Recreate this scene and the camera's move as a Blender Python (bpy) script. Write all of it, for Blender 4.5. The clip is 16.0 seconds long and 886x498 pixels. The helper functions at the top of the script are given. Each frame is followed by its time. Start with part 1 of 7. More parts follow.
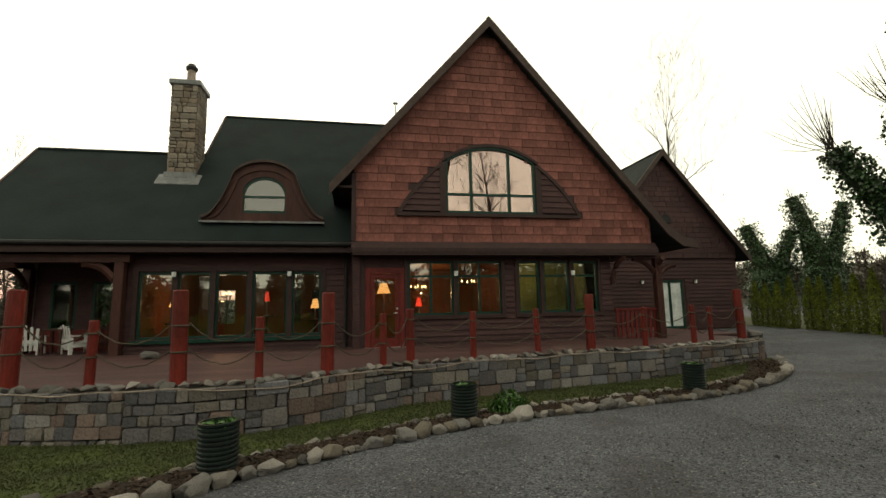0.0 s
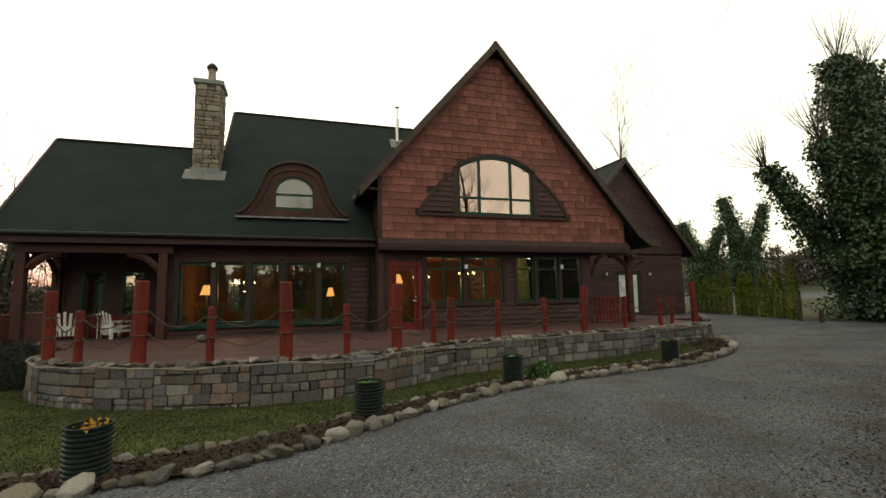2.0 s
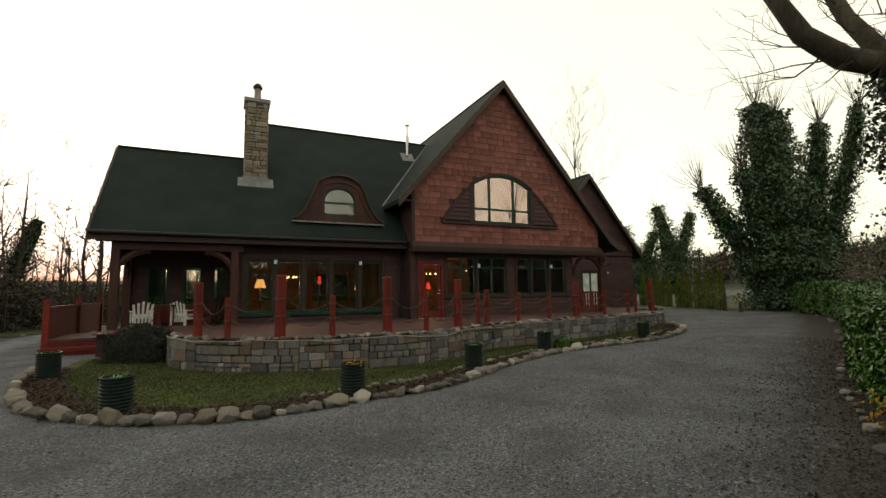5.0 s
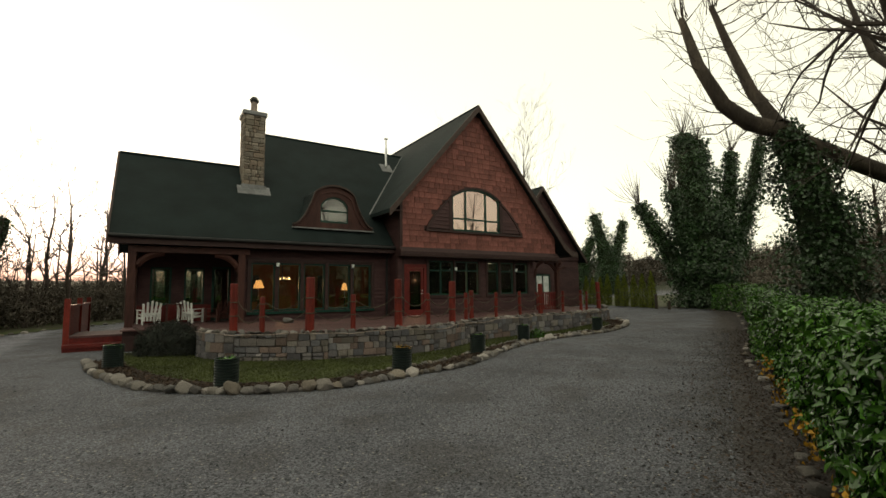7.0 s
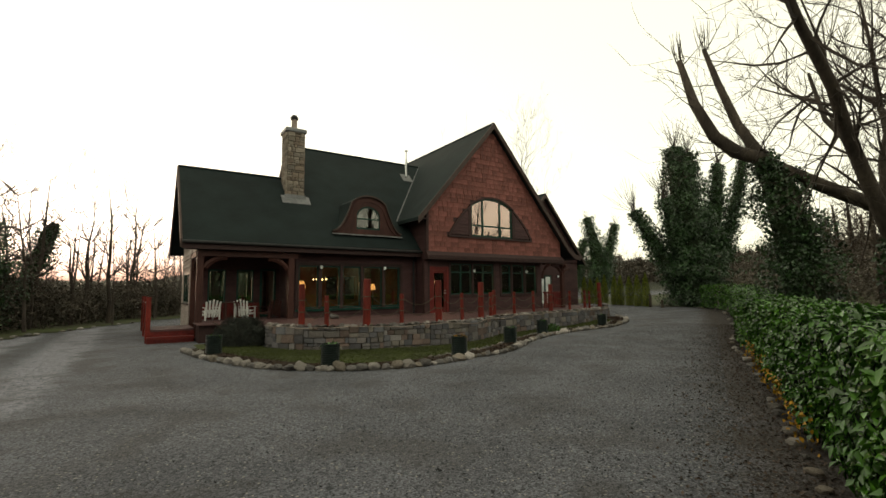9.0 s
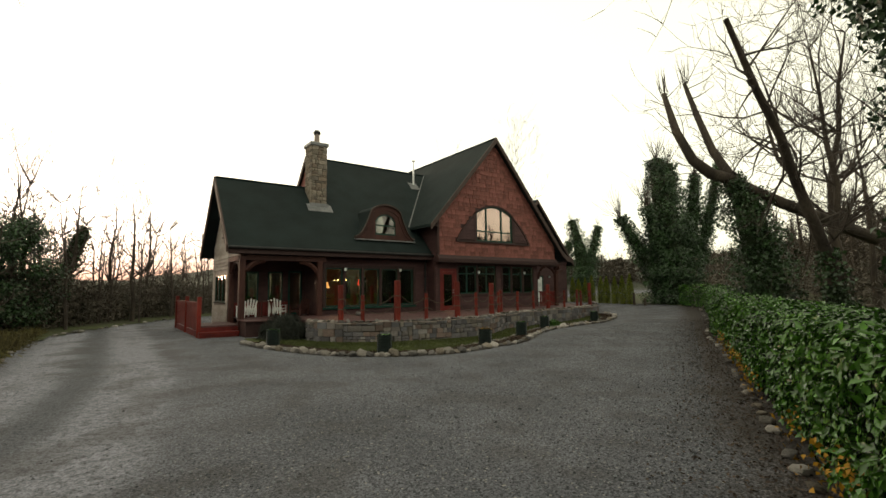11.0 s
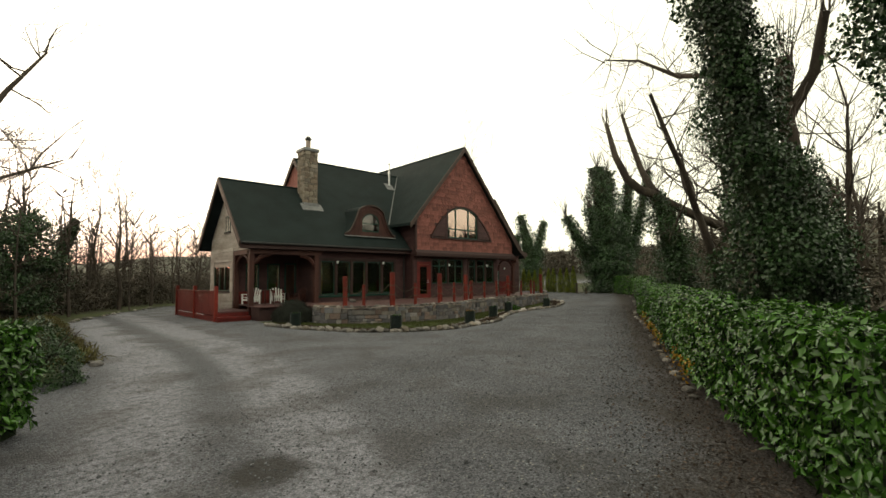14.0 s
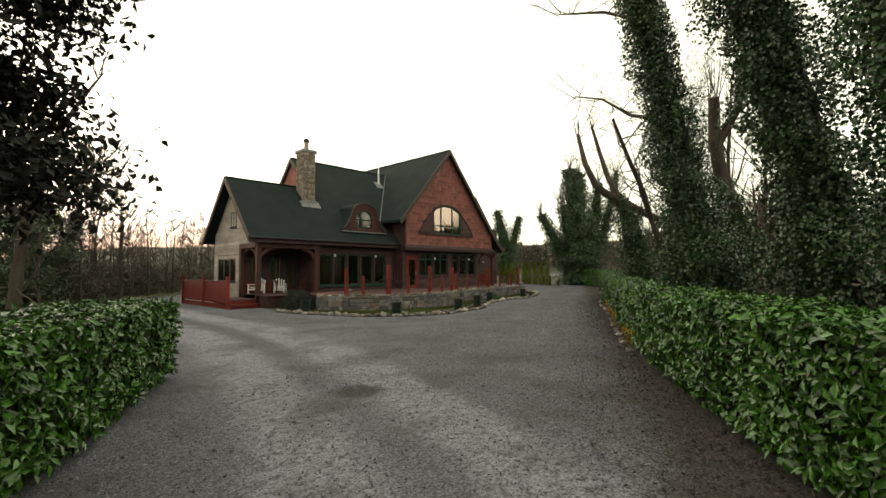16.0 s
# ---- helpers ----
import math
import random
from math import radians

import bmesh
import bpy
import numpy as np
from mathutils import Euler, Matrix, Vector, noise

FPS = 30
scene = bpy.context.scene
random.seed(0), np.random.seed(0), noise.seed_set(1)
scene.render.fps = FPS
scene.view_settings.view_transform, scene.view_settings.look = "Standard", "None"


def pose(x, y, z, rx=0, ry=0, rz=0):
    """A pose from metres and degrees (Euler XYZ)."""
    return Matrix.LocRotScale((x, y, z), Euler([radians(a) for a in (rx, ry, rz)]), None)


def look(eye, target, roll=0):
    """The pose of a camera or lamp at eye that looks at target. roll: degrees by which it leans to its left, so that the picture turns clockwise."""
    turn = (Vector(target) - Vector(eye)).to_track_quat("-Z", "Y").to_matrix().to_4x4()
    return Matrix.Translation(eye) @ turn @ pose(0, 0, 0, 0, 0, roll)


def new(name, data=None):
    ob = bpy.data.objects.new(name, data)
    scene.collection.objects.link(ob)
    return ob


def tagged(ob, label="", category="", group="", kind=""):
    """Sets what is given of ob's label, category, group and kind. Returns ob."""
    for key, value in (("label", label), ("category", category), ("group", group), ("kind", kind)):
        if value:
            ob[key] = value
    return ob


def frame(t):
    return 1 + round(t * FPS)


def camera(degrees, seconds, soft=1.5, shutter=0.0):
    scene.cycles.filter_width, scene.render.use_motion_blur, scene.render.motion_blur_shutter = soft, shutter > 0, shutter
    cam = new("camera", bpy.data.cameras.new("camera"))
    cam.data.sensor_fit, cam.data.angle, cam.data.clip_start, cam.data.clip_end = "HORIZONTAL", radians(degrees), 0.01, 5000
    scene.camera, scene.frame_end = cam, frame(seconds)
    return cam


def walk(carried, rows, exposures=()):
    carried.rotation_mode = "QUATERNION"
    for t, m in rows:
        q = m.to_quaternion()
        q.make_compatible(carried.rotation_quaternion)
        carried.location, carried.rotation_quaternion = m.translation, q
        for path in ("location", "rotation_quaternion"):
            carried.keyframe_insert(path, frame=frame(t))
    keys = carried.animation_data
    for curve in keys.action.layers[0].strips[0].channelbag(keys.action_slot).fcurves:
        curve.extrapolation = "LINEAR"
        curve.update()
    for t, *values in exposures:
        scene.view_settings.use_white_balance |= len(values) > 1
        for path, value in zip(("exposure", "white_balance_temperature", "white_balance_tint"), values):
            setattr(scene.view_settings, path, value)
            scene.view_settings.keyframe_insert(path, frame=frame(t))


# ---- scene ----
cam = camera(88.4, 16.0)
METRES, EYE, TILT, LEAN, TURN = 21.04, 1.62, 0.0, 0.0, -11.0
ROWS = [
    (0.0, 0.0, 0.0, 0.0, 0.15, 7.32, 1.16),
    (0.5, -0.0235, -0.0201, 0.001, -1.98, 7.05, 1.03),
    (1.0, -0.0485, -0.0413, 0.0019, -3.91, 6.66, 1.02),
    (1.5, -0.0723, -0.061, 0.0031, -5.39, 6.13, 0.96),
    (2.0, -0.0983, -0.0812, 0.0035, -6.65, 5.64, 0.94),
    (2.5, -0.1229, -0.0998, 0.0033, -7.64, 5.32, 0.91),
    (3.0, -0.1497, -0.1213, 0.0035, -8.63, 5.07, 0.86),
    (5.5, -0.2774, -0.2184, -0.0002, -15.96, 5.18, 0.64),
    (6.0, -0.3037, -0.2372, 0.0001, -18.01, 5.17, 0.58),
    (6.5, -0.3295, -0.2535, -0.0003, -19.92, 5.21, 0.61),
    (7.0, -0.3574, -0.2725, 0.0004, -21.6, 5.17, 0.61),
    (7.5, -0.3824, -0.2881, 0.0004, -22.38, 5.18, 0.6),
    (8.0, -0.4094, -0.3064, 0.0006, -22.74, 5.15, 0.57),
    (8.5, -0.4343, -0.3229, 0.0011, -22.92, 5.13, 0.53),
    (9.0, -0.4613, -0.3407, 0.0013, -23.05, 5.12, 0.57),
    (11.5, -0.5866, -0.4288, 0.0039, -26.39, 4.92, 0.64),
    (12.0, -0.6118, -0.4477, 0.0042, -27.59, 4.81, 0.64),
    (12.5, -0.6361, -0.4646, 0.0048, -28.72, 4.64, 0.66),
    (13.0, -0.6616, -0.4824, 0.0058, -29.93, 4.33, 0.66),
    (13.5, -0.6849, -0.4989, 0.0058, -31.07, 4.02, 0.61),
    (14.0, -0.7082, -0.5173, 0.0057, -32.22, 3.67, 0.56),
    (14.5, -0.7315, -0.5348, 0.0055, -33.35, 3.37, 0.5),
    (15.0, -0.7561, -0.5553, 0.0052, -34.35, 3.13, 0.42),
    (15.5, -0.7783, -0.5739, 0.0052, -35.02, 2.95, 0.33),
    (16.0, -0.8013, -0.5962, 0.0053, -35.41, 2.73, 0.26),
]
walk(cam, [(t, pose(0, 0, EYE, TILT, LEAN, TURN) @ pose(METRES * x, METRES * y, METRES * z, 90 + pitch, roll, yaw)) for t, x, y, z, yaw, pitch, roll in ROWS], exposures=[(0.0, 2.92), (2.0, 3.02), (3.0, 2.98), (5.5, 2.76), (7.5, 2.75), (9.0, 2.83), (12.5, 3.0), (16.0, 3.3)])



# ---- light ----
SUN_AZ = 6.5      # degrees left of +y
SUN_EL = 2.5
world = bpy.data.worlds.new("sky")
scene.world = world
world.use_nodes = True
wn, wl = world.node_tree.nodes, world.node_tree.links
sky = wn.new("ShaderNodeTexSky")
sky.sky_type = 'NISHITA'
sky.sun_disc = False
sky.sun_elevation = radians(SUN_EL)
sky.sun_rotation = radians(-SUN_AZ)
sky.dust_density = 2.0
sky.air_density = 1.0
sky.ozone_density = 1.0
pale = wn.new("ShaderNodeHueSaturation")
pale.inputs["Saturation"].default_value = 0.45
wl.new(sky.outputs[0], pale.inputs["Color"])
haze = wn.new("ShaderNodeMixRGB")        # thin high cloud over the evening sky
haze.inputs[0].default_value = 0.8
haze.inputs[2].default_value = (1.25, 1.19, 0.87, 1)
wl.new(pale.outputs[0], haze.inputs[1])
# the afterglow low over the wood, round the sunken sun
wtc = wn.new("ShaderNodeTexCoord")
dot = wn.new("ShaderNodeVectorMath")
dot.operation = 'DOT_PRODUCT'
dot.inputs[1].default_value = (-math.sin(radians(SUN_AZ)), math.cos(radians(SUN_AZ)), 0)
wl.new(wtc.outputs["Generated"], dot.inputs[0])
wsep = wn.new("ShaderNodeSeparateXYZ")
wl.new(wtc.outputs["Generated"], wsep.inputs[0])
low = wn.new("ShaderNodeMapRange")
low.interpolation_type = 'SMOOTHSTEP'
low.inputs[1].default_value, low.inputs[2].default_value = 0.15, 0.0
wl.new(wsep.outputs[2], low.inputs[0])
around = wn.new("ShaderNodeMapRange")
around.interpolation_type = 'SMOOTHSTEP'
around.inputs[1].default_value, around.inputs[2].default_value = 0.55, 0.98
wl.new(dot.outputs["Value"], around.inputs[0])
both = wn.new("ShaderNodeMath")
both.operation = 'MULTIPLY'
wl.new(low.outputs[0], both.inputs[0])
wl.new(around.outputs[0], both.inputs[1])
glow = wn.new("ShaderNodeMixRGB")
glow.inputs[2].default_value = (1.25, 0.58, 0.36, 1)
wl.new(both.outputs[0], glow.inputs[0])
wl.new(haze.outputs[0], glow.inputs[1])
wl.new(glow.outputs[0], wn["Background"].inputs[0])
wn["Background"].inputs[1].default_value = 0.15
sun = new("sun", bpy.data.lights.new("sun", 'SUN'))
sun.data.energy = 0.12
sun.data.angle = radians(10)
sun.data.color = (1.0, 0.62, 0.4)
sa, se = radians(SUN_AZ), radians(SUN_EL)
sun.matrix_world = look((0, 0, 0), (math.sin(sa) * math.cos(se), -math.cos(sa) * math.cos(se), -math.sin(se)))


# ---- materials ----
def mat(name, col, col2=None, scale=4.0, rough=0.8, metal=0.0, bump=0.3, fine=40.0, vary=0.0, emit=0.0, spots=None, stretch=(1, 1, 1), coat=0.0, gloss=0.22):
    """Two-scale noise colour with fine relief; vary: brightness change from piece to piece."""
    m = bpy.data.materials.new(name)
    m.use_nodes = True
    n, l = m.node_tree.nodes, m.node_tree.links
    b = n["Principled BSDF"]
    b.inputs["Roughness"].default_value = rough
    b.inputs["Metallic"].default_value = metal
    b.inputs["Coat Weight"].default_value = coat
    b.inputs["Specular IOR Level"].default_value = gloss
    tc = n.new("ShaderNodeTexCoord")
    mp = n.new("ShaderNodeMapping")
    mp.inputs["Scale"].default_value = stretch
    l.new(tc.outputs["Object"], mp.inputs[0])
    n1 = n.new("ShaderNodeTexNoise")
    n1.inputs["Scale"].default_value = scale
    n1.inputs["Detail"].default_value = 6
    n2 = n.new("ShaderNodeTexNoise")
    n2.inputs["Scale"].default_value = fine
    n2.inputs["Detail"].default_value = 4
    l.new(mp.outputs[0], n1.inputs[0])
    l.new(mp.outputs[0], n2.inputs[0])
    ramp = n.new("ShaderNodeValToRGB")
    col2 = col2 or tuple(c * 0.6 for c in col)
    ramp.color_ramp.elements[0].position = 0.35
    ramp.color_ramp.elements[1].position = 0.65
    ramp.color_ramp.elements[0].color = (*col2, 1)
    ramp.color_ramp.elements[1].color = (*col, 1)
    l.new(n1.outputs[0], ramp.inputs[0])
    mul = n.new("ShaderNodeMixRGB")
    mul.blend_type = 'MULTIPLY'
    mul.inputs[0].default_value = 0.6
    r2 = n.new("ShaderNodeValToRGB")
    r2.color_ramp.elements[0].position = 0.3
    r2.color_ramp.elements[0].color = (0.45, 0.45, 0.45, 1)
    r2.color_ramp.elements[1].position = 0.6
    l.new(n2.outputs[0], r2.inputs[0])
    l.new(ramp.outputs[0], mul.inputs[1])
    l.new(r2.outputs[0], mul.inputs[2])
    out = mul.outputs[0]
    if vary:
        oi = n.new("ShaderNodeObjectInfo")
        ge = n.new("ShaderNodeNewGeometry")
        ad = n.new("ShaderNodeMath")
        ad.operation = 'ADD'
        l.new(oi.outputs["Random"], ad.inputs[0])
        l.new(ge.outputs["Random Per Island"], ad.inputs[1])
        fr = n.new("ShaderNodeMath")
        fr.operation = 'FRACT'
        l.new(ad.outputs[0], fr.inputs[0])
        hs = n.new("ShaderNodeHueSaturation")
        mr = n.new("ShaderNodeMapRange")
        mr.inputs[3].default_value = 1 - vary
        mr.inputs[4].default_value = 1 + vary
        l.new(fr.outputs[0], mr.inputs[0])
        l.new(mr.outputs[0], hs.inputs["Value"])
        hv = n.new("ShaderNodeMath")
        hv.operation = 'MULTIPLY'
        hv.inputs[1].default_value = 7.31
        l.new(fr.outputs[0], hv.inputs[0])
        hf = n.new("ShaderNodeMath")
        hf.operation = 'FRACT'
        l.new(hv.outputs[0], hf.inputs[0])
        if spots:
            cr = n.new("ShaderNodeValToRGB")
            cr.color_ramp.interpolation = 'CONSTANT'
            els = cr.color_ramp.elements
            while len(els) < len(spots):
                els.new(0.5)
            for i, c in enumerate(spots):
                els[i].position = i / len(spots)
                els[i].color = (*c, 1)
            l.new(hf.outputs[0], cr.inputs[0])
            mx = n.new("ShaderNodeMixRGB")
            mx.inputs[0].default_value = 0.75
            l.new(out, mx.inputs[1])
            l.new(cr.outputs[0], mx.inputs[2])
            m2 = n.new("ShaderNodeMixRGB")
            m2.blend_type = 'MULTIPLY'
            m2.inputs[0].default_value = 0.55
            l.new(mx.outputs[0], m2.inputs[1])
            l.new(r2.outputs[0], m2.inputs[2])
            out = m2.outputs[0]
        l.new(out, hs.inputs["Color"])
        out = hs.outputs[0]
    l.new(out, b.inputs["Base Color"])
    if bump:
        bp = n.new("ShaderNodeBump")
        bp.inputs["Strength"].default_value = bump
        bp.inputs["Distance"].default_value = 0.02
        l.new(n2.outputs[0], bp.inputs["Height"])
        l.new(bp.outputs[0], b.inputs["Normal"])
    if emit:
        b.inputs["Emission Color"].default_value = (*col, 1)
        b.inputs["Emission Strength"].default_value = emit
    return m


def glass_mat(name, ior, tint=(1, 1, 1), sheen=(1, 1, 1)):
    m = bpy.data.materials.new(name)
    m.use_nodes = True
    n, l = m.node_tree.nodes, m.node_tree.links
    n.remove(n["Principled BSDF"])
    tr = n.new("ShaderNodeBsdfTransparent")
    tr.inputs[0].default_value = (*tint, 1)
    gl = n.new("ShaderNodeBsdfGlossy")
    gl.inputs["Color"].default_value = (*sheen, 1)
    gl.inputs["Roughness"].default_value = 0.01
    fr = n.new("ShaderNodeFresnel")
    fr.inputs[0].default_value = ior
    mx = n.new("ShaderNodeMixShader")
    l.new(fr.outputs[0], mx.inputs[0])
    l.new(tr.outputs[0], mx.inputs[1])
    l.new(gl.outputs[0], mx.inputs[2])
    l.new(mx.outputs[0], n["Material Output"].inputs[0])
    return m


def ground_mat():
    """Grey gravel with paler worn wheel tracks and darker leaf litter."""
    m = mat("gravel", (0.11, 0.112, 0.13), (0.073, 0.075, 0.088), 0.5, 0.85, 0, 0.8, 55)
    n, l = m.node_tree.nodes, m.node_tree.links
    b = n["Principled BSDF"]
    vo = n.new("ShaderNodeTexVoronoi")
    vo.inputs["Scale"].default_value = 58
    tc = n.new("ShaderNodeTexCoord")
    l.new(tc.outputs["Object"], vo.inputs[0])
    old = b.inputs["Base Color"].links[0].from_socket
    hs = n.new("ShaderNodeMapRange")
    sep = n.new("ShaderNodeSeparateColor")
    l.new(vo.outputs["Color"], sep.inputs[0])
    hs.inputs[3].default_value = 0.35
    hs.inputs[4].default_value = 1.85
    l.new(sep.outputs[0], hs.inputs[0])
    mu = n.new("ShaderNodeMixRGB")
    mu.blend_type = 'MULTIPLY'
    mu.inputs[0].default_value = 1.0
    l.new(old, mu.inputs[1])
    l.new(hs.outputs[0], mu.inputs[2])
    # sparse pale chips
    v2 = n.new("ShaderNodeTexVoronoi")
    v2.inputs["Scale"].default_value = 27
    l.new(tc.outputs["Object"], v2.inputs[0])
    s2 = n.new("ShaderNodeSeparateColor")
    l.new(v2.outputs["Color"], s2.inputs[0])
    gt = n.new("ShaderNodeMath")
    gt.operation = 'GREATER_THAN'
    gt.inputs[1].default_value = 0.88
    l.new(s2.outputs[1], gt.inputs[0])
    lt = n.new("ShaderNodeMath")
    lt.operation = 'LESS_THAN'
    lt.inputs[1].default_value = 0.32
    l.new(v2.outputs["Distance"], lt.inputs[0])
    an = n.new("ShaderNodeMath")
    an.operation = 'MULTIPLY'
    l.new(gt.outputs[0], an.inputs[0])
    l.new(lt.outputs[0], an.inputs[1])
    mx = n.new("ShaderNodeMixRGB")
    mx.inputs[2].default_value = (0.25, 0.238, 0.225, 1)
    l.new(an.outputs[0], mx.inputs[0])
    l.new(mu.outputs[0], mx.inputs[1])
    def calc(op, a, b_=None, c=None):
        q = n.new("ShaderNodeMath")
        q.operation = op
        for i, v in enumerate((a, b_, c)):
            if v is None:
                continue
            if isinstance(v, (int, float)):
                q.inputs[i].default_value = v
            else:
                l.new(v, q.inputs[i])
        return q.outputs[0]

    def step(v, lo, hi):
        q = n.new("ShaderNodeMapRange")
        q.interpolation_type = 'SMOOTHSTEP'
        l.new(v, q.inputs[0])
        q.inputs[1].default_value, q.inputs[2].default_value = lo, hi
        return q.outputs[0]

    def blend(fac, under, colour):
        q = n.new("ShaderNodeMixRGB")
        l.new(fac, q.inputs[0])
        l.new(under, q.inputs[1])
        q.inputs[2].default_value = (*colour, 1)
        return q.outputs[0]

    xyz = n.new("ShaderNodeSeparateXYZ")
    l.new(tc.outputs["Object"], xyz.inputs[0])
    X, Y = xyz.outputs[0], xyz.outputs[1]
    wob = n.new("ShaderNodeTexNoise")
    wob.inputs["Scale"].default_value = 0.9
    wob.inputs["Detail"].default_value = 7
    l.new(tc.outputs["Object"], wob.inputs[0])
    wv = calc('MULTIPLY_ADD', wob.outputs[0], 1.6, -0.8)
    wf = n.new("ShaderNodeTexNoise")
    wf.inputs["Scale"].default_value = 7
    wf.inputs["Detail"].default_value = 6
    l.new(tc.outputs["Object"], wf.inputs[0])
    wfv = calc('MULTIPLY_ADD', wf.outputs[0], 1.4, -0.7)
    # two worn wheel tracks curving round to the side of the house
    bend = calc('MAXIMUM', calc('SUBTRACT', 8.0, Y), 0.0)
    run = calc('ADD', calc('MULTIPLY_ADD', calc('MULTIPLY', bend, bend), -0.0135, -12.55), calc('MULTIPLY', wv, 0.45))
    across = calc('SUBTRACT', X, run)
    d1 = calc('ADD', calc('ABSOLUTE', across), calc('MULTIPLY', wfv, 0.35))
    d2 = calc('ADD', calc('ABSOLUTE', calc('ADD', across, 1.85)), calc('MULTIPLY', wfv, 0.35))
    far = calc('ABSOLUTE', calc('ADD', across, 0.95))
    clod = n.new("ShaderNodeTexNoise")
    clod.inputs["Scale"].default_value = 9
    clod.inputs["Detail"].default_value = 8
    clod.inputs["Roughness"].default_value = 0.7
    l.new(tc.outputs["Object"], clod.inputs[0])
    worn = calc('MAXIMUM', step(d1, 0.85, 0.3), step(d2, 0.85, 0.25))
    worn = calc('MULTIPLY', worn, step(clod.outputs[0], 0.36, 0.56))
    silt = calc('MULTIPLY', step(far, 3.2, 1.2), 0.7)
    out = blend(silt, mx.outputs[0], (0.09, 0.09, 0.105))
    out = blend(calc('MULTIPLY', worn, 0.9), out, (0.2, 0.2, 0.232))
    rut = calc('MULTIPLY', step(calc('ADD', far, calc('MULTIPLY', wfv, 0.4)), 0.5, 0.15), calc('MULTIPLY', step(Y, -2.5, 2.5), 0.5))
    out = blend(rut, out, (0.055, 0.058, 0.066))
    grit = n.new("ShaderNodeMixRGB")
    grit.blend_type = 'MULTIPLY'
    l.new(calc('MULTIPLY', silt, 0.85), grit.inputs[0])
    l.new(out, grit.inputs[1])
    l.new(hs.outputs[0], grit.inputs[2])
    out = grit.outputs[0]
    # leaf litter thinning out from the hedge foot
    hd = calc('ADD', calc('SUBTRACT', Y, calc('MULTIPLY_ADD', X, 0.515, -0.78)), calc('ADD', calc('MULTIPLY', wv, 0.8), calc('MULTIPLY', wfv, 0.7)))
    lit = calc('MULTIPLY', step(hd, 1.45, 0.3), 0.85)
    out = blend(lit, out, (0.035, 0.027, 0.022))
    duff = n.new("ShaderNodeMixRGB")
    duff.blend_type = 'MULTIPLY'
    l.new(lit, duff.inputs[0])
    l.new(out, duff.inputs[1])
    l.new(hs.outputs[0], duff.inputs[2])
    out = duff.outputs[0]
    # one shallow pothole
    px = calc('SUBTRACT', X, -14.95)
    py = calc('SUBTRACT', Y, -3.6)
    pd = calc('ADD', calc('SQRT', calc('ADD', calc('MULTIPLY', px, px), calc('MULTIPLY', py, py))), calc('MULTIPLY', wfv, 0.3))
    out = blend(calc('MULTIPLY', step(pd, 0.5, 0.2), 0.9), out, (0.03, 0.027, 0.026))
    # broad damp and dry patches
    damp = calc('MULTIPLY', step(wob.outputs[0], 0.52, 0.36), 0.45)
    out = blend(damp, out, (0.045, 0.04, 0.038))
    # fields beyond the garden
    away = n.new("ShaderNodeVectorMath")
    away.operation = 'LENGTH'
    l.new(tc.outputs["Object"], away.inputs[0])
    out = blend(step(away.outputs["Value"], 58, 70), out, (0.024, 0.027, 0.014))
    l.new(out, b.inputs["Base Color"])
    bp = n.new("ShaderNodeBump")
    bp.inputs["Strength"].default_value = 1.0
    bp.inputs["Distance"].default_value = 0.014
    bp.invert = True
    l.new(vo.outputs["Distance"], bp.inputs["Height"])
    l.new(bp.outputs[0], b.inputs["Normal"])
    return m


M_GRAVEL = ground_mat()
M_CHIP = mat("gravel_chip", (0.14, 0.147, 0.162), (0.09, 0.095, 0.106), 9, 0.8, 0, 0.0, 60, vary=0.75)
M_MULCH = mat("bark_mulch", (0.075, 0.05, 0.036), (0.035, 0.024, 0.018), 14, 0.95, 0, 0.0, 60, vary=0.5)
M_LITTER = mat("leaf_litter", (0.085, 0.062, 0.05), (0.04, 0.03, 0.026), 6, 0.9, 0, 0.0, 40, vary=0.6)
M_FIELD = mat("field", (0.05, 0.066, 0.018), (0.035, 0.032, 0.018), 0.3, 0.95, 0, 0.5, 8)
M_LAWN = mat("lawn", (0.07, 0.086, 0.024), (0.045, 0.052, 0.018), 1.3, 0.95, 0, 0.9, 70)
M_SOIL = mat("soil", (0.035, 0.024, 0.018), (0.0217, 0.0149, 0.0112), 6, 0.95, 0, 1.0, 45)
M_ROOF = mat("roof_shingle", (0.0085, 0.0165, 0.0165), (0.0045, 0.0095, 0.0098), 1.1, 0.85, 0, 0.5, 26)
M_SHAKE = mat("cedar_shake", (0.225, 0.086, 0.07), (0.155, 0.058, 0.048), 5, 0.75, 0, 0.5, 30, vary=0.28, stretch=(1, 1, 0.3))
M_SIDING = mat("stained_siding", (0.072, 0.0355, 0.0355), (0.048, 0.0235, 0.0245), 3, 0.7, 0, 0.35, 30, vary=0.14, stretch=(0.25, 0.25, 1))
M_PALE = mat("weathered_siding", (0.43, 0.375, 0.345), (0.29, 0.24, 0.215), 3, 0.8, 0, 0.4, 30, vary=0.15, stretch=(0.25, 0.25, 1))
M_TRIM = mat("brown_trim", (0.048, 0.025, 0.024), (0.036, 0.0185, 0.0178), 4, 0.6, 0, 0.25, 25)
M_BARGE = mat("bargeboard", (0.07, 0.048, 0.042), (0.05, 0.033, 0.029), 4, 0.65, 0, 0.25, 25)
M_TIMBER = mat("red_timber", (0.068, 0.026, 0.02), (0.041, 0.016, 0.0135), 3, 0.6, 0, 0.4, 25, stretch=(1, 1, 0.2))
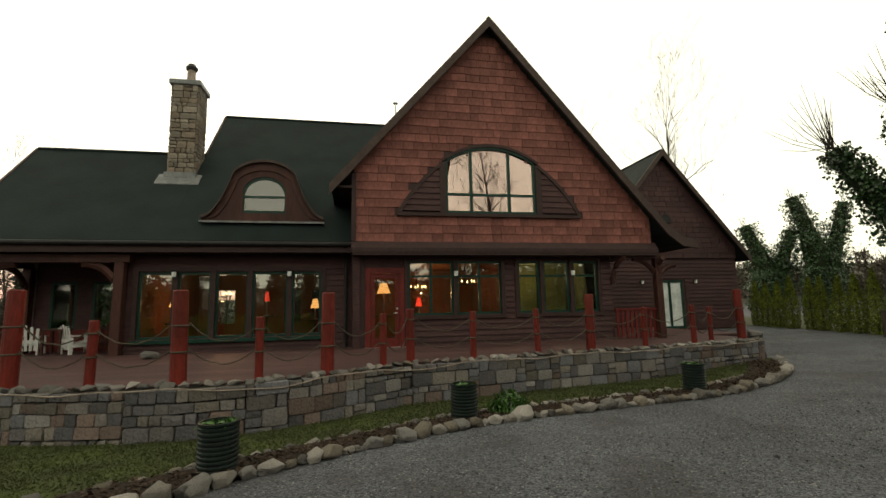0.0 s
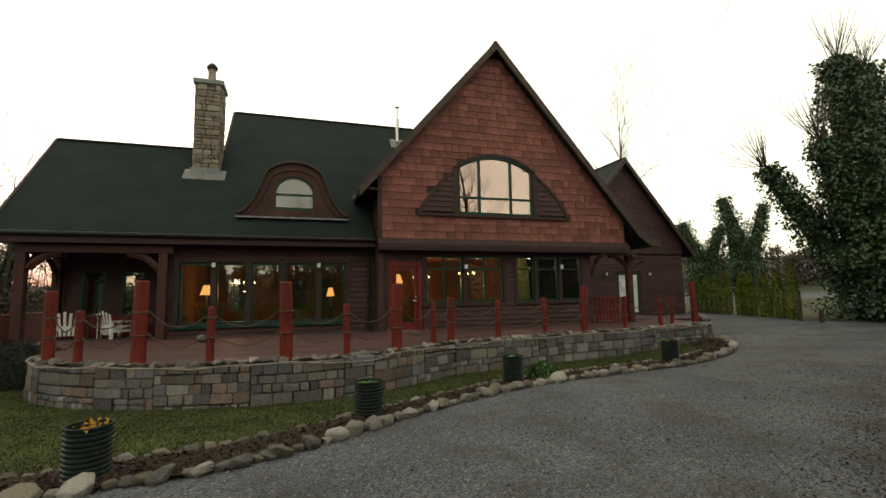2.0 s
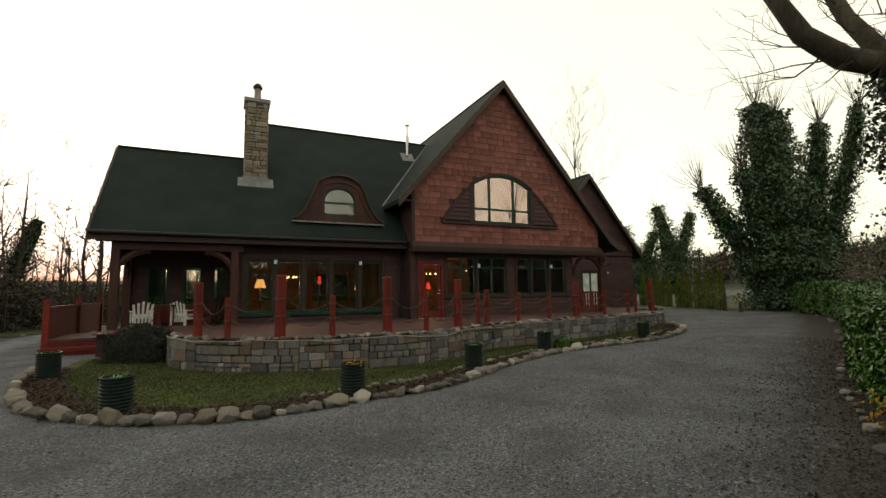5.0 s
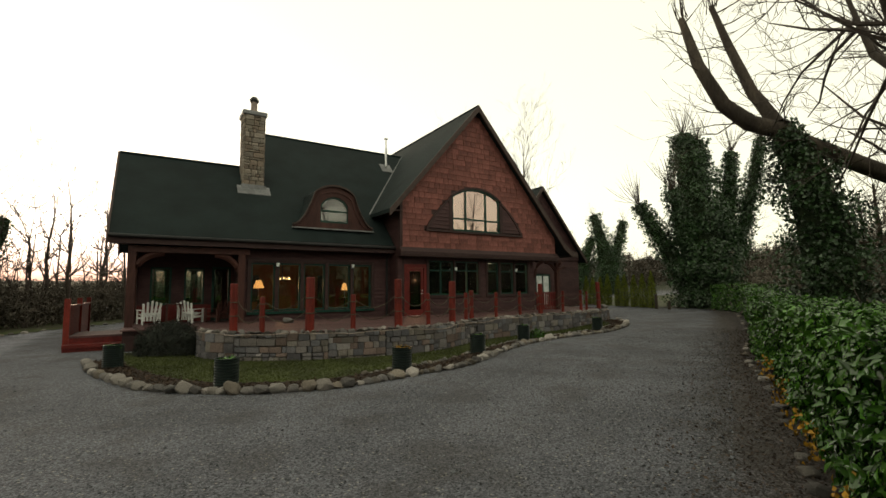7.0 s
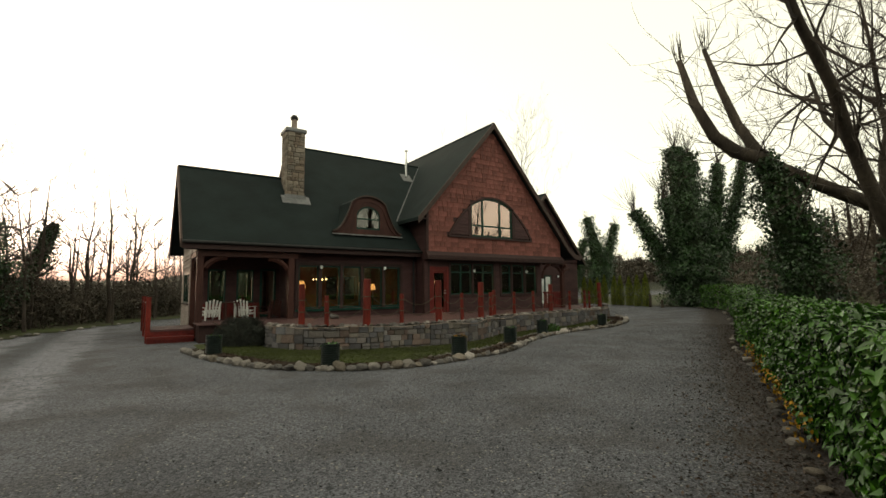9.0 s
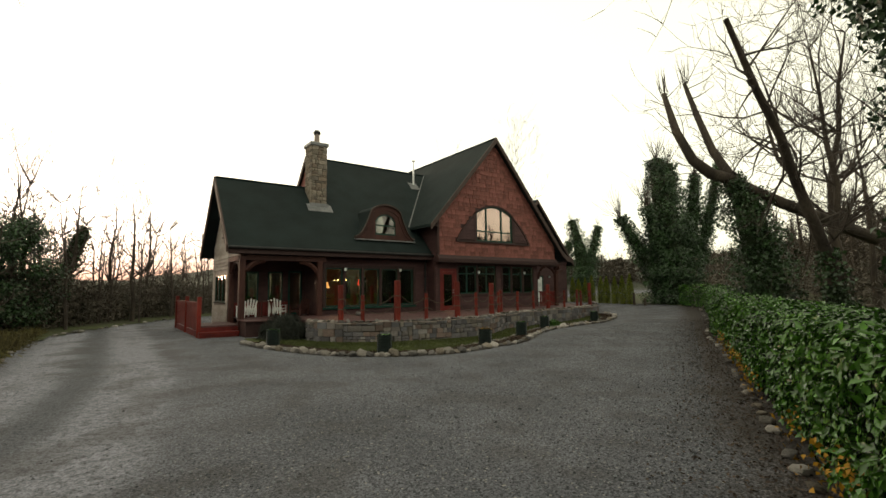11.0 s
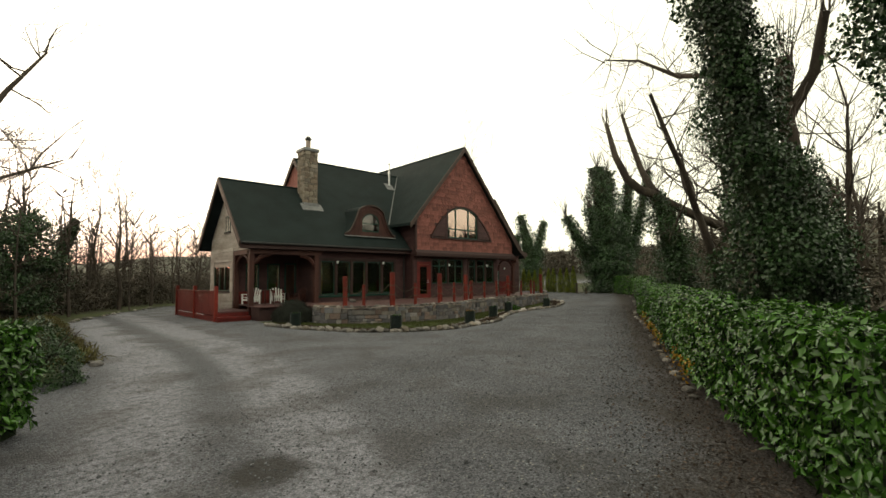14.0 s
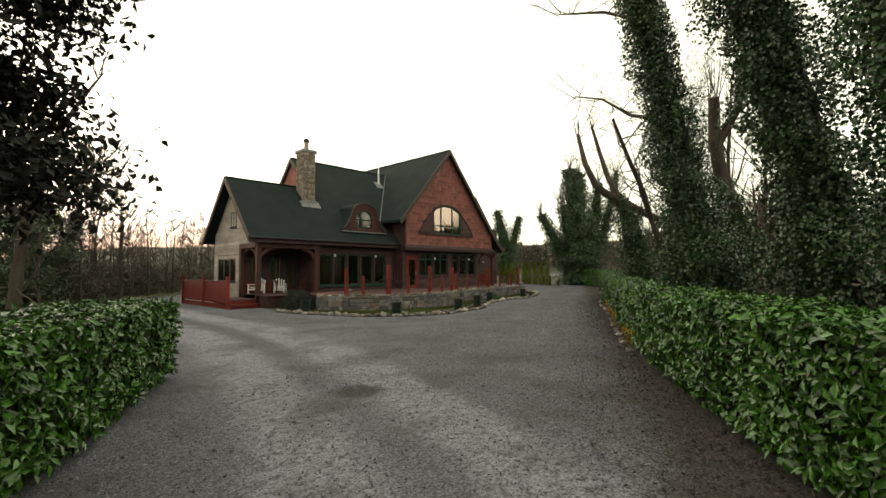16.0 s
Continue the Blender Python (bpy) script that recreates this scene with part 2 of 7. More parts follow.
M_POST = mat("red_post", (0.17, 0.021, 0.0135), (0.1, 0.013, 0.009), 2.5, 0.5, 0, 0.35, 25, vary=0.15, stretch=(1, 1, 0.3))
M_PANEL = mat("red_panel", (0.15, 0.02, 0.016), (0.1, 0.013, 0.011), 2.5, 0.5, 0, 0.25, 20, vary=0.12)
M_DECK = mat("deck_board", (0.092, 0.046, 0.046), (0.061, 0.031, 0.031), 2.0, 0.65, 0, 0.3, 25, vary=0.14, stretch=(0.2, 1, 1))
M_GREENF = mat("green_frame", (0.008, 0.045, 0.033), (0.005, 0.0279, 0.0205), 5, 0.4, 0, 0.1, 30)
M_STONE = mat("wall_stone", (0.155, 0.140, 0.137), (0.092, 0.084, 0.085), 7, 0.9, 0, 0.9, 30, vary=0.34,
              spots=[(0.161, 0.142, 0.137), (0.124, 0.117, 0.129), (0.189, 0.166, 0.146), (0.110, 0.103, 0.110), (0.230, 0.212, 0.209), (0.175, 0.123, 0.105), (0.138, 0.138, 0.155)])
M_CHIM = mat("chimney_stone", (0.21, 0.18, 0.145), (0.15, 0.125, 0.10), 5, 0.9, 0, 0.6, 24, vary=0.24,
             spots=[(0.21, 0.18, 0.145), (0.17, 0.15, 0.128), (0.26, 0.225, 0.185), (0.19, 0.148, 0.115)])
M_MORTAR = mat("mortar", (0.05, 0.044, 0.038), (0.031, 0.0273, 0.0236), 8, 0.95, 0, 0.6, 40)
M_ROCK = mat("fieldstone", (0.2, 0.182, 0.165), (0.115, 0.104, 0.095), 8, 0.9, 0, 0.9, 26, vary=0.4,
             spots=[(0.2, 0.182, 0.165), (0.135, 0.126, 0.122), (0.32, 0.295, 0.275), (0.18, 0.152, 0.122), (0.16, 0.152, 0.15)])
M_LEAD = mat("lead", (0.22, 0.225, 0.23), (0.1364, 0.1395, 0.1426), 3, 0.5, 0.3, 0.2, 20)
M_STEEL = mat("steel", (0.6, 0.6, 0.6), (0.5, 0.5, 0.5), 3, 0.3, 1.0, 0.0, 20)
M_POT = mat("chimney_pot", (0.36, 0.29, 0.25), (0.2232, 0.1798, 0.155), 6, 0.8, 0, 0.3, 30)
M_DARK = mat("dark_metal", (0.03, 0.03, 0.032), (0.02, 0.02, 0.02), 6, 0.5, 0.4, 0.2, 30)
M_PLANTER = mat("planter_plastic", (0.018, 0.026, 0.024), (0.010, 0.016, 0.015), 8, 0.35, 0, 0.15, 40)
M_ROPE = mat("rope", (0.11, 0.09, 0.068), (0.0682, 0.0558, 0.0422), 30, 0.9, 0, 0.8, 120)
M_WHITE = mat("white_paint", (0.78, 0.78, 0.76), (0.66, 0.66, 0.64), 5, 0.5, 0, 0.2, 30)
M_BARK = mat("bark", (0.075, 0.06, 0.047), (0.038, 0.031, 0.026), 3, 0.95, 0, 0.8, 20, stretch=(1, 1, 0.25))
M_TWIG = mat("twig", (0.075, 0.06, 0.051), (0.048, 0.038, 0.032), 6, 0.9, 0, 0.0, 30)
M_IVY = mat("ivy_leaf", (0.03, 0.072, 0.02), (0.014, 0.036, 0.011), 0.9, 0.36, 0, 0.0, 9, vary=0.5, gloss=0.45)
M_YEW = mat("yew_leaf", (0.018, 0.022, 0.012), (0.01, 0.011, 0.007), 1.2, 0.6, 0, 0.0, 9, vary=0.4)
M_LAUREL = mat("laurel_leaf", (0.052, 0.14, 0.012), (0.028, 0.084, 0.008), 1.2, 0.25, 0, 0.0, 9, vary=0.5, gloss=0.45)
# dark fill colour for the shade inside hedges and ivy
M_SHADED_CORE = mat("shaded_core", (0.02, 0.032, 0.012), (0.012, 0.018, 0.008), 5, 0.9, 0, 0.5, 20)
M_CONIFER = mat("conifer", (0.15, 0.175, 0.016), (0.07, 0.092, 0.01), 6, 0.8, 0, 0.0, 30, vary=0.45)
M_YELLOW = mat("yellow_petal", (0.38, 0.2, 0.012), (0.25, 0.13, 0.0074), 8, 0.6, 0, 0.0, 30)
M_LAV = mat("lavender_leaf", (0.045, 0.05, 0.042), (0.0279, 0.031, 0.026), 4, 0.8, 0, 0.0, 30, vary=0.35)
M_SCRUB = mat("scrub", (0.125, 0.106, 0.086), (0.07, 0.063, 0.05), 0.7, 0.9, 0, 0.0, 12, vary=0.45)
M_VERGE = mat("verge_grass", (0.13, 0.118, 0.045), (0.07, 0.058, 0.026), 0.8, 0.9, 0, 0.0, 12, vary=0.5)
M_ROOMWALL = mat("ochre_wall", (0.3, 0.11, 0.055), (0.19, 0.07, 0.034), 1.0, 0.8, 0, 0.1, 20)
# wall colour that stands in for the hedge mirrored in the panes
M_OLIVE_REFLECTION = mat("olive_reflection", (0.2, 0.18, 0.065), (0.124, 0.1116, 0.0403), 1.0, 0.8, 0, 0.1, 20)
M_ROOMFLOOR = mat("room_floor", (0.1, 0.05, 0.03), (0.062, 0.031, 0.0186), 2.0, 0.5, 0, 0.1, 20)
M_PALE_BACKING = mat("pale_backing", (0.72, 0.56, 0.48), (0.66, 0.5, 0.43), 1.0, 0.8, 0, 0.1, 20)
M_CURTAIN = mat("orange_curtain", (0.55, 0.16, 0.05), (0.42, 0.11, 0.035), 4, 0.8, 0, 0.2, 20, stretch=(3, 3, 0.3))
M_SHADE = mat("lamp_shade", (1.0, 0.42, 0.12), (0.9, 0.36, 0.1), 3, 0.8, 0, 0.0, 20, emit=0.2)
M_REDSHADE = mat("red_shade", (1.0, 0.06, 0.03), (0.9, 0.05, 0.03), 3, 0.8, 0, 0.0, 20, emit=0.12)
M_BULB = mat("bulb", (1.0, 0.62, 0.25), (1.0, 0.6, 0.24), 3, 0.8, 0, 0.0, 20, emit=1.2)
M_DOORWHITE = mat("curtained_glass", (0.8, 0.84, 0.82), (0.496, 0.5208, 0.5084), 2, 0.25, 0, 0.1, 20)
G_CLEAR = glass_mat("window_glass", 2.1, (0.85, 0.9, 0.85))
G_DORMER = glass_mat("dormer_glass", 2.0, (0.5, 0.55, 0.52), (1.0, 0.95, 0.92))
# pink sky reflection is put into the sheen colour and the high IOR
G_SKYTINT = glass_mat("sky_tinted_glass", 4.4, (0.8, 0.82, 0.8), (1.0, 0.76, 0.67))


# ---- mesh helpers ----
def mesh_ob(name, bm, material, parent=None, label="", bevel=0.0):
    if bevel:
        bmesh.ops.bevel(bm, geom=[e for e in bm.edges], offset=bevel, segments=1, affect='EDGES')
    me = bpy.data.meshes.new(name)
    bm.to_mesh(me)
    bm.free()
    me.materials.append(material)
    ob = new(name, me)
    if parent:
        ob.parent = parent
    if label:
        ob["label"] = label
    return ob


def part(name, bm, material, parent, label="", bevel=0.0):
    return mesh_ob(name, bm, material, parent, label, bevel)


def thing(name, label, category, at=(0, 0, 0), group="", kind=""):
    e = new(name)
    e.matrix_world = Matrix.Translation(at)
    return tagged(e, label, category, group, kind)


def box(bm, x0, x1, y0, y1, z0, z1, m=None):
    r = bmesh.ops.create_cube(bm, size=1)["verts"]
    for v in r:
        v.co = Vector((x0 + (v.co.x + 0.5) * (x1 - x0), y0 + (v.co.y + 0.5) * (y1 - y0), z0 + (v.co.z + 0.5) * (z1 - z0)))
        if m:
            v.co = m @ v.co
    return r


def bx(*a, **k):
    bm = bmesh.new()
    box(bm, *a, **k)
    return bm


def cyl(bm, r0, r1, z0, z1, seg=12, at=(0, 0), m=None):
    a = [bm.verts.new((at[0] + r0 * math.cos(i * math.tau / seg), at[1] + r0 * math.sin(i * math.tau / seg), z0)) for i in range(seg)]
    b = [bm.verts.new((at[0] + r1 * math.cos(i * math.tau / seg), at[1] + r1 * math.sin(i * math.tau / seg), z1)) for i in range(seg)]
    for i in range(seg):
        bm.faces.new((a[i], a[(i + 1) % seg], b[(i + 1) % seg], b[i]))
    bm.faces.new(a[::-1])
    bm.faces.new(b)
    if m:
        for v in a + b:
            v.co = m @ v.co
    return a + b


def prism(bm, pts, d, axis=1, at=0.0):
    """An outline of (u, v) points in the plane across axis, drawn out from at to at + d."""
    def put(u, v, w):
        return (w, u, v) if axis == 0 else (u, w, v) if axis == 1 else (u, v, w)
    a = [bm.verts.new(put(u, v, at)) for u, v in pts]
    b = [bm.verts.new(put(u, v, at + d)) for u, v in pts]
    k = len(pts)
    for i in range(k):
        bm.faces.new((a[i], a[(i + 1) % k], b[(i + 1) % k], b[i]))
    bm.faces.new(a[::-1])
    bm.faces.new(b)
    bmesh.ops.recalc_face_normals(bm, faces=bm.faces)
    return bm


def slab(bm, quad, down):
    """A four-cornered plate, thickened downwards."""
    a = [bm.verts.new(p) for p in quad]
    b = [bm.verts.new((p[0], p[1], p[2] - down)) for p in quad]
    for i in range(4):
        bm.faces.new((a[i], a[(i + 1) % 4], b[(i + 1) % 4], b[i]))
    bm.faces.new(a[::-1])
    bm.faces.new(b)
    bmesh.ops.recalc_face_normals(bm, faces=bm.faces)


def tube(bm, pts, r, seg=6):
    """A round bar along points; r is one radius or one for each point."""
    rings = []
    for i, p in enumerate(pts):
        p = Vector(p)
        d = (Vector(pts[min(i + 1, len(pts) - 1)]) - Vector(pts[max(i - 1, 0)])).normalized()
        u = d.orthogonal().normalized() if abs(d.z) > 0.9 else d.cross(Vector((0, 0, 1))).normalized()
        w = d.cross(u)
        rr = r[i] if isinstance(r, (list, tuple)) else r
        rings.append([bm.verts.new(p + rr * (u * math.cos(k * math.tau / seg) + w * math.sin(k * math.tau / seg))) for k in range(seg)])
    for a, b in zip(rings, rings[1:]):
        for k in range(seg):
            bm.faces.new((a[k], a[(k + 1) % seg], b[(k + 1) % seg], b[k]))
    bm.faces.new(rings[0][::-1])
    bm.faces.new(rings[-1])


def raw(name, verts, faces, material, parent=None, label=""):
    me = bpy.data.meshes.new(name)
    me.from_pydata(verts, [], faces)
    me.materials.append(material)
    ob = new(name, me)
    if parent:
        ob.parent = parent
    if label:
        ob["label"] = label
    return ob


def leaf_mesh(name, pos, nrm, length, width, material, parent=None, label="", rng=None, spread=0.7):
    """Folded leaves at pos, each turned about nrm by chance."""
    rng = rng or np.random.RandomState(1)
    n = len(pos)
    nrm = nrm + rng.normal(0, spread, (n, 3))
    nrm /= np.linalg.norm(nrm, axis=1)[:, None] + 1e-9
    t = rng.normal(0, 1, (n, 3))
    t[:, 2] -= 0.35
    t -= nrm * (t * nrm).sum(1)[:, None]
    t /= np.linalg.norm(t, axis=1)[:, None] + 1e-9
    s = np.cross(nrm, t)
    ln = (length * rng.uniform(0.6, 1.25, n))[:, None]
    wd = (width * rng.uniform(0.7, 1.2, n))[:, None]
    a = pos
    mid = pos + t * ln * 0.5 - nrm * ln * 0.06
    tip = pos + t * ln - nrm * ln * 0.16
    l1 = pos + t * ln * 0.48 + s * wd * 0.5 + nrm * wd * 0.16
    r1 = pos + t * ln * 0.48 - s * wd * 0.5 + nrm * wd * 0.16
    v = np.stack([a, l1, tip, r1, mid], 1).reshape(-1, 3)
    base = np.arange(n)[:, None] * 5
    f = np.concatenate([base + [0, 4, 1], base + [1, 4, 2], base + [0, 3, 4], base + [3, 2, 4]], 1).reshape(-1, 3)
    me = bpy.data.meshes.new(name)
    me.vertices.add(len(v))
    me.vertices.foreach_set("co", v.ravel())
    me.loops.add(f.size)
    me.loops.foreach_set("vertex_index", f.ravel().astype(np.int32))
    me.polygons.add(len(f))
    me.polygons.foreach_set("loop_start", np.arange(0, f.size, 3, dtype=np.int32))
    me.update(calc_edges=True)
    me.materials.append(material)
    ob = new(name, me)
    if parent:
        ob.parent = parent
    if label:
        ob["label"] = label
    return ob


def along(pts, step):
    """Points every step along a polyline, with the way it runs."""
    out, left = [], 0.0
    for a, b in zip(pts, pts[1:]):
        a, b = Vector(a), Vector(b)
        d = (b - a).length
        s = left
        while s < d:
            out.append((a + (b - a) * (s / d), (b - a) / d))
            s += step
        left = s - d
    return out


def smooth_line(pts, k=5):
    """A Catmull-Rom curve through points."""
    p = [Vector(q) for q in pts]
    p = [p[0] * 2 - p[1]] + p + [p[-1] * 2 - p[-2]]
    out = []
    for i in range(1, len(p) - 2):
        for j in range(k):
            t = j / k
            a, b, c, d = p[i - 1], p[i], p[i + 1], p[i + 2]
            out.append(0.5 * ((2 * b) + (c - a) * t + (2 * a - 5 * b + 4 * c - d) * t * t + (3 * b - a - 3 * c + d) * t ** 3))
    return out + [p[-2]]


# ---- ground ----
WALL = smooth_line([(-7.35, 10.3), (-7.2, 9.5), (-6.7, 8.7), (-5.9, 8.02), (-5.0, 7.55), (-4.0, 7.27), (-3.0, 7.1), (-2.2, 7.05), (-1.3, 7.25), (-0.5, 7.6), (0.3, 8.1), (0.95, 8.5)], 4)[:-1] + \
    smooth_line([(0.95, 8.5), (2.4, 8.8), (3.9, 9.15), (5.3, 9.4), (6.8, 9.6), (8.6, 10.0), (10.3, 10.4), (10.95, 10.8), (11.2, 11.8)], 4)
EDGE = smooth_line([(-9.75, 9.4), (-9.55, 8.0), (-9.2, 6.7), (-8.5, 5.05), (-7.4, 3.95), (-6.1, 3.4), (-5.0, 3.4), (-3.9, 3.65), (-3.1, 3.75), (-2.1, 4.2), (-0.3, 5.35), (1.45, 6.15), (3.7, 6.65), (6.6, 7.1), (8.2, 7.7), (9.4, 8.6), (10.6, 9.9)], 4)
DECK_Z = 0.6


def ground_z(x, y):
    z = 0.042 * max(0.0, x - 6.0)
    z = 0.42 + 0.3 * (z - 0.42) if z > 0.42 else z
    r = math.hypot(x, y)
    if y < 2 + 0.5 * x - 5:           # the field behind the laurel hedge climbs gently
        z += 0.10 * max(0.0, (2 + 0.5 * x - 5 - y) - 6)
    z += (0.03 + 0.03 * min(1.0, max(0.0, x / 50))) * max(0.0, r - 60)      # far hills to the east
    z = min(z, 14 + 16 * min(1.0, max(0.0, x / 200)))
    dip = 0.0
    if -12 < x < 15 and 4 < y < 16:
        near = min((Vector((x, y)) - w).length for w in WALL)
        dip = -0.13 * max(0.0, 1 - near / 2.2)
    return z + dip



def grid_sheet(name, xs, ys, zf, material, lift=0.0):
    verts = [(x, y, zf(x, y) + lift) for y in ys for x in xs]
    w = len(xs)
    faces = [(j * w + i, j * w + i + 1, (j + 1) * w + i + 1, (j + 1) * w + i) for j in range(len(ys) - 1) for i in range(w - 1)]
    ob = raw(name, verts, faces, material)
    for p in ob.data.polygons:
        p.use_smooth = True
    return ob


def spaced(lo, hi, fine_lo, fine_hi, fine):
    out = [lo, lo * 0.5, lo * 0.25 + fine_lo * 0.4]
    out = [v for v in out if v < fine_lo - 4] + list(np.arange(fine_lo - 4, fine_lo, 2))
    out += list(np.arange(fine_lo, fine_hi, fine))
    out += [v for v in np.geomspace(max(fine_hi, 1) + 3, hi, 14)]
    return [float(v) for v in out]


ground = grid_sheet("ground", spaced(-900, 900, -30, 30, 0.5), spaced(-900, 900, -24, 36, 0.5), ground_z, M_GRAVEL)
tagged(ground, "grey gravel drive with pale chips and worn tracks", "gravel drive", kind="structure")


def patch(name, outline, material, lift, label, category, step=0.25):
    """A sheet over the ground: the cells of a fine grid that lie inside an outline."""
    ox = np.array([p[0] for p in outline])
    oy = np.array([p[1] for p in outline])
    nx, ny = np.roll(ox, -1), np.roll(oy, -1)
    xs = np.arange(ox.min(), ox.max(), step)
    ys = np.arange(oy.min(), oy.max(), step)
    ids, verts, faces = {}, [], []

    def corner(i, j):
        if (i, j) not in ids:
            ids[i, j] = len(verts)
            x, y = xs[0] + i * step, ys[0] + j * step
            verts.append((x, y, ground_z(x, y) + lift))
        return ids[i, j]

    for j, y in enumerate(ys):
        cy = y + step / 2
        hit = (oy > cy) != (ny > cy)
        cross = np.sort((nx[hit] - ox[hit]) * (cy - oy[hit]) / (ny[hit] - oy[hit]) + ox[hit])
        k = np.searchsorted(cross, xs + step / 2)
        for i in np.nonzero(k % 2 == 1)[0]:
            i = int(i)
            faces.append((corner(i, j), corner(i + 1, j), corner(i + 1, j + 1), corner(i, j + 1)))
    ob = raw(name, verts, faces, material)
    for p in ob.data.polygons:
        p.use_smooth = True
    return tagged(ob, label, category, kind="structure")


def offset(line, d):
    out = []
    for i, p in enumerate(line):
        q = (Vector(line[min(i + 1, len(line) - 1)]) - Vector(line[max(i - 1, 0)])).normalized()
        out.append(Vector(p) + Vector((-q.y, q.x)) * d)
    return out


lawn = patch("lawn", [tuple(p) for p in offset(EDGE, 0.35)] + [(11.0, 10.6)] + [tuple(p) for p in WALL[::-1]] + [(-7.4, 11.3), (-9.2, 11.3)], M_LAWN, 0.02,
             "mossy green and yellowing lawn between rocks and wall", "lawn", 0.12)


bed = patch("bed", [tuple(p) for p in offset(EDGE, 0.06)] + [tuple(p) for p in offset(EDGE, 0.78)[::-1]], M_SOIL, 0.045, "dark bark mulch bed behind border stones", "mulch bed", 0.08)


# ---- house ----
house = thing("house", "two-storey cedar-clad house with dark green shingle roofs and a stone chimney", "house")
RIDGE_Y, RIDGE_Z = 17.71, 8.94
SLOPE = 1.067
GX, GZ, GS = 3.8, 9.98, 1.15


def roof_z(y):
    return 4.07 + SLOPE * (y - 13.14)


def roof(name, quads, thick, label):
    for q in quads:
        bm = bmesh.new()
        slab(bm, q, thick)
        part(name, bm, M_ROOF, house, label)


EAVE_Y = 12.55
EZ = roof_z(EAVE_Y) + 0.02
WRY, WRZ = 15.63, roof_z(15.63)
# wing roof
roof("roof", [[(-9.6, EAVE_Y, EZ), (-4.8, EAVE_Y, EZ), (-4.8, WRY, WRZ), (-9.6, WRY, WRZ)],
              [(-9.6, WRY, WRZ), (-4.8, WRY, WRZ), (-4.8, 18.7, EZ), (-9.6, 18.7, EZ)]], 0.16, "low wing roof of dark green shingles")
# main roof: front plane runs to the valley
VB = (-0.56, 13.96)
roof("roof", [[(-4.8, EAVE_Y, EZ), (-0.1, EAVE_Y, EZ), (-0.1, 14.3, roof_z(14.3)), (-4.8, 14.3, roof_z(14.3))],
              [(-4.8, 14.3, roof_z(14.3)), (-0.1, 14.3, roof_z(14.3)), (3.2, RIDGE_Y, RIDGE_Z), (-4.8, RIDGE_Y, RIDGE_Z)],
              [(-4.8, RIDGE_Y, RIDGE_Z), (3.2, RIDGE_Y, RIDGE_Z), (3.2, 23.0, 3.3), (-4.8, 23.0, 3.3)]], 0.16, "steep main roof of dark green shingles")
# front gable roof
GF, GB = 11.85, 23.0
lx, rx = -0.62, 9.1
lz, rz = GZ - GS * (GX - lx), GZ - GS * (rx - GX)
roof("roof", [[(lx, GF, lz), (GX, GF, GZ), (GX, GB, GZ), (lx, GB, lz)]], 0.16, "gable roof slope of dark green shingles")
roof("roof", [[(GX, GF, GZ), (rx, GF, rz), (rx, GB, rz), (GX, GB, GZ)],
              [(rx, GF, rz), (9.62, GF, rz - 0.36), (9.62, GB, rz - 0.36), (rx, GB, rz)],
              [(9.62, GF, rz - 0.36), (10.05, GF, rz - 0.44), (10.05, GB, rz - 0.44), (9.62, GB, rz - 0.36)]], 0.16, "flared gable roof slope of dark shingles")
# rear wing roof
RX, RZ, RF = 13.68, 8.54, 17.75
RS = 1.18
roof("roof", [[(RX - 4.1, RF, RZ - RS * 4.1), (RX, RF, RZ), (RX, 28, RZ), (RX - 4.1, 28, RZ - RS * 4.1)],
              [(RX, RF, RZ), (RX + 4.15, RF, RZ - RS * 4.15), (RX + 4.15, 28, RZ - RS * 4.15), (RX, 28, RZ)]], 0.16, "rear gable roof of dark green shingles")


def barge(a, b, y0, y1, drop):
    """A board along a raking roof edge."""
    bm = bmesh.new()
    slab(bm, [(a[0], y0, a[1]), (b[0], y0, b[1]), (b[0], y1, b[1]), (a[0], y1, a[1])], drop)
    return part("bargeboard", bm, M_BARGE, house, "greyish brown bargeboard")


barge((lx - 0.05, lz - 0.03), (GX, GZ + 0.03), GF - 0.06, GF + 0.005, 0.3)
barge((GX, GZ + 0.03), (rx, rz + 0.03), GF - 0.06, GF + 0.005, 0.3)
barge((rx, rz + 0.03), (9.62, rz - 0.33), GF - 0.06, GF + 0.005, 0.3)
barge((9.62, rz - 0.33), (10.05, rz - 0.41), GF - 0.06, GF + 0.005, 0.26)
barge((RX - 4.1, RZ - RS * 4.1 + 0.02), (RX, RZ + 0.02), RF - 0.06, RF + 0.005, 0.28)
barge((RX, RZ + 0.02), (RX + 4.15, RZ - RS * 4.15 + 0.02), RF - 0.06, RF + 0.005, 0.28)
for x in (-9.66, -4.86):      # rakes of the left gables
    for ya, za, yb, zb in ((EAVE_Y, EZ, WRY, WRZ), (18.7, EZ, WRY, WRZ)) if x < -9 else ((WRY, WRZ, RIDGE_Y, RIDGE_Z), (19.7, RIDGE_Z - SLOPE * 2, RIDGE_Y, RIDGE_Z)):
        bm = bmesh.new()
        slab(bm, [(x, ya, za + 0.03), (x, yb, zb + 0.03), (x + 0.065, yb, zb + 0.03), (x + 0.065, ya, za + 0.03)], 0.3)
        part("bargeboard", bm, M_BARGE, house, "greyish brown bargeboard")
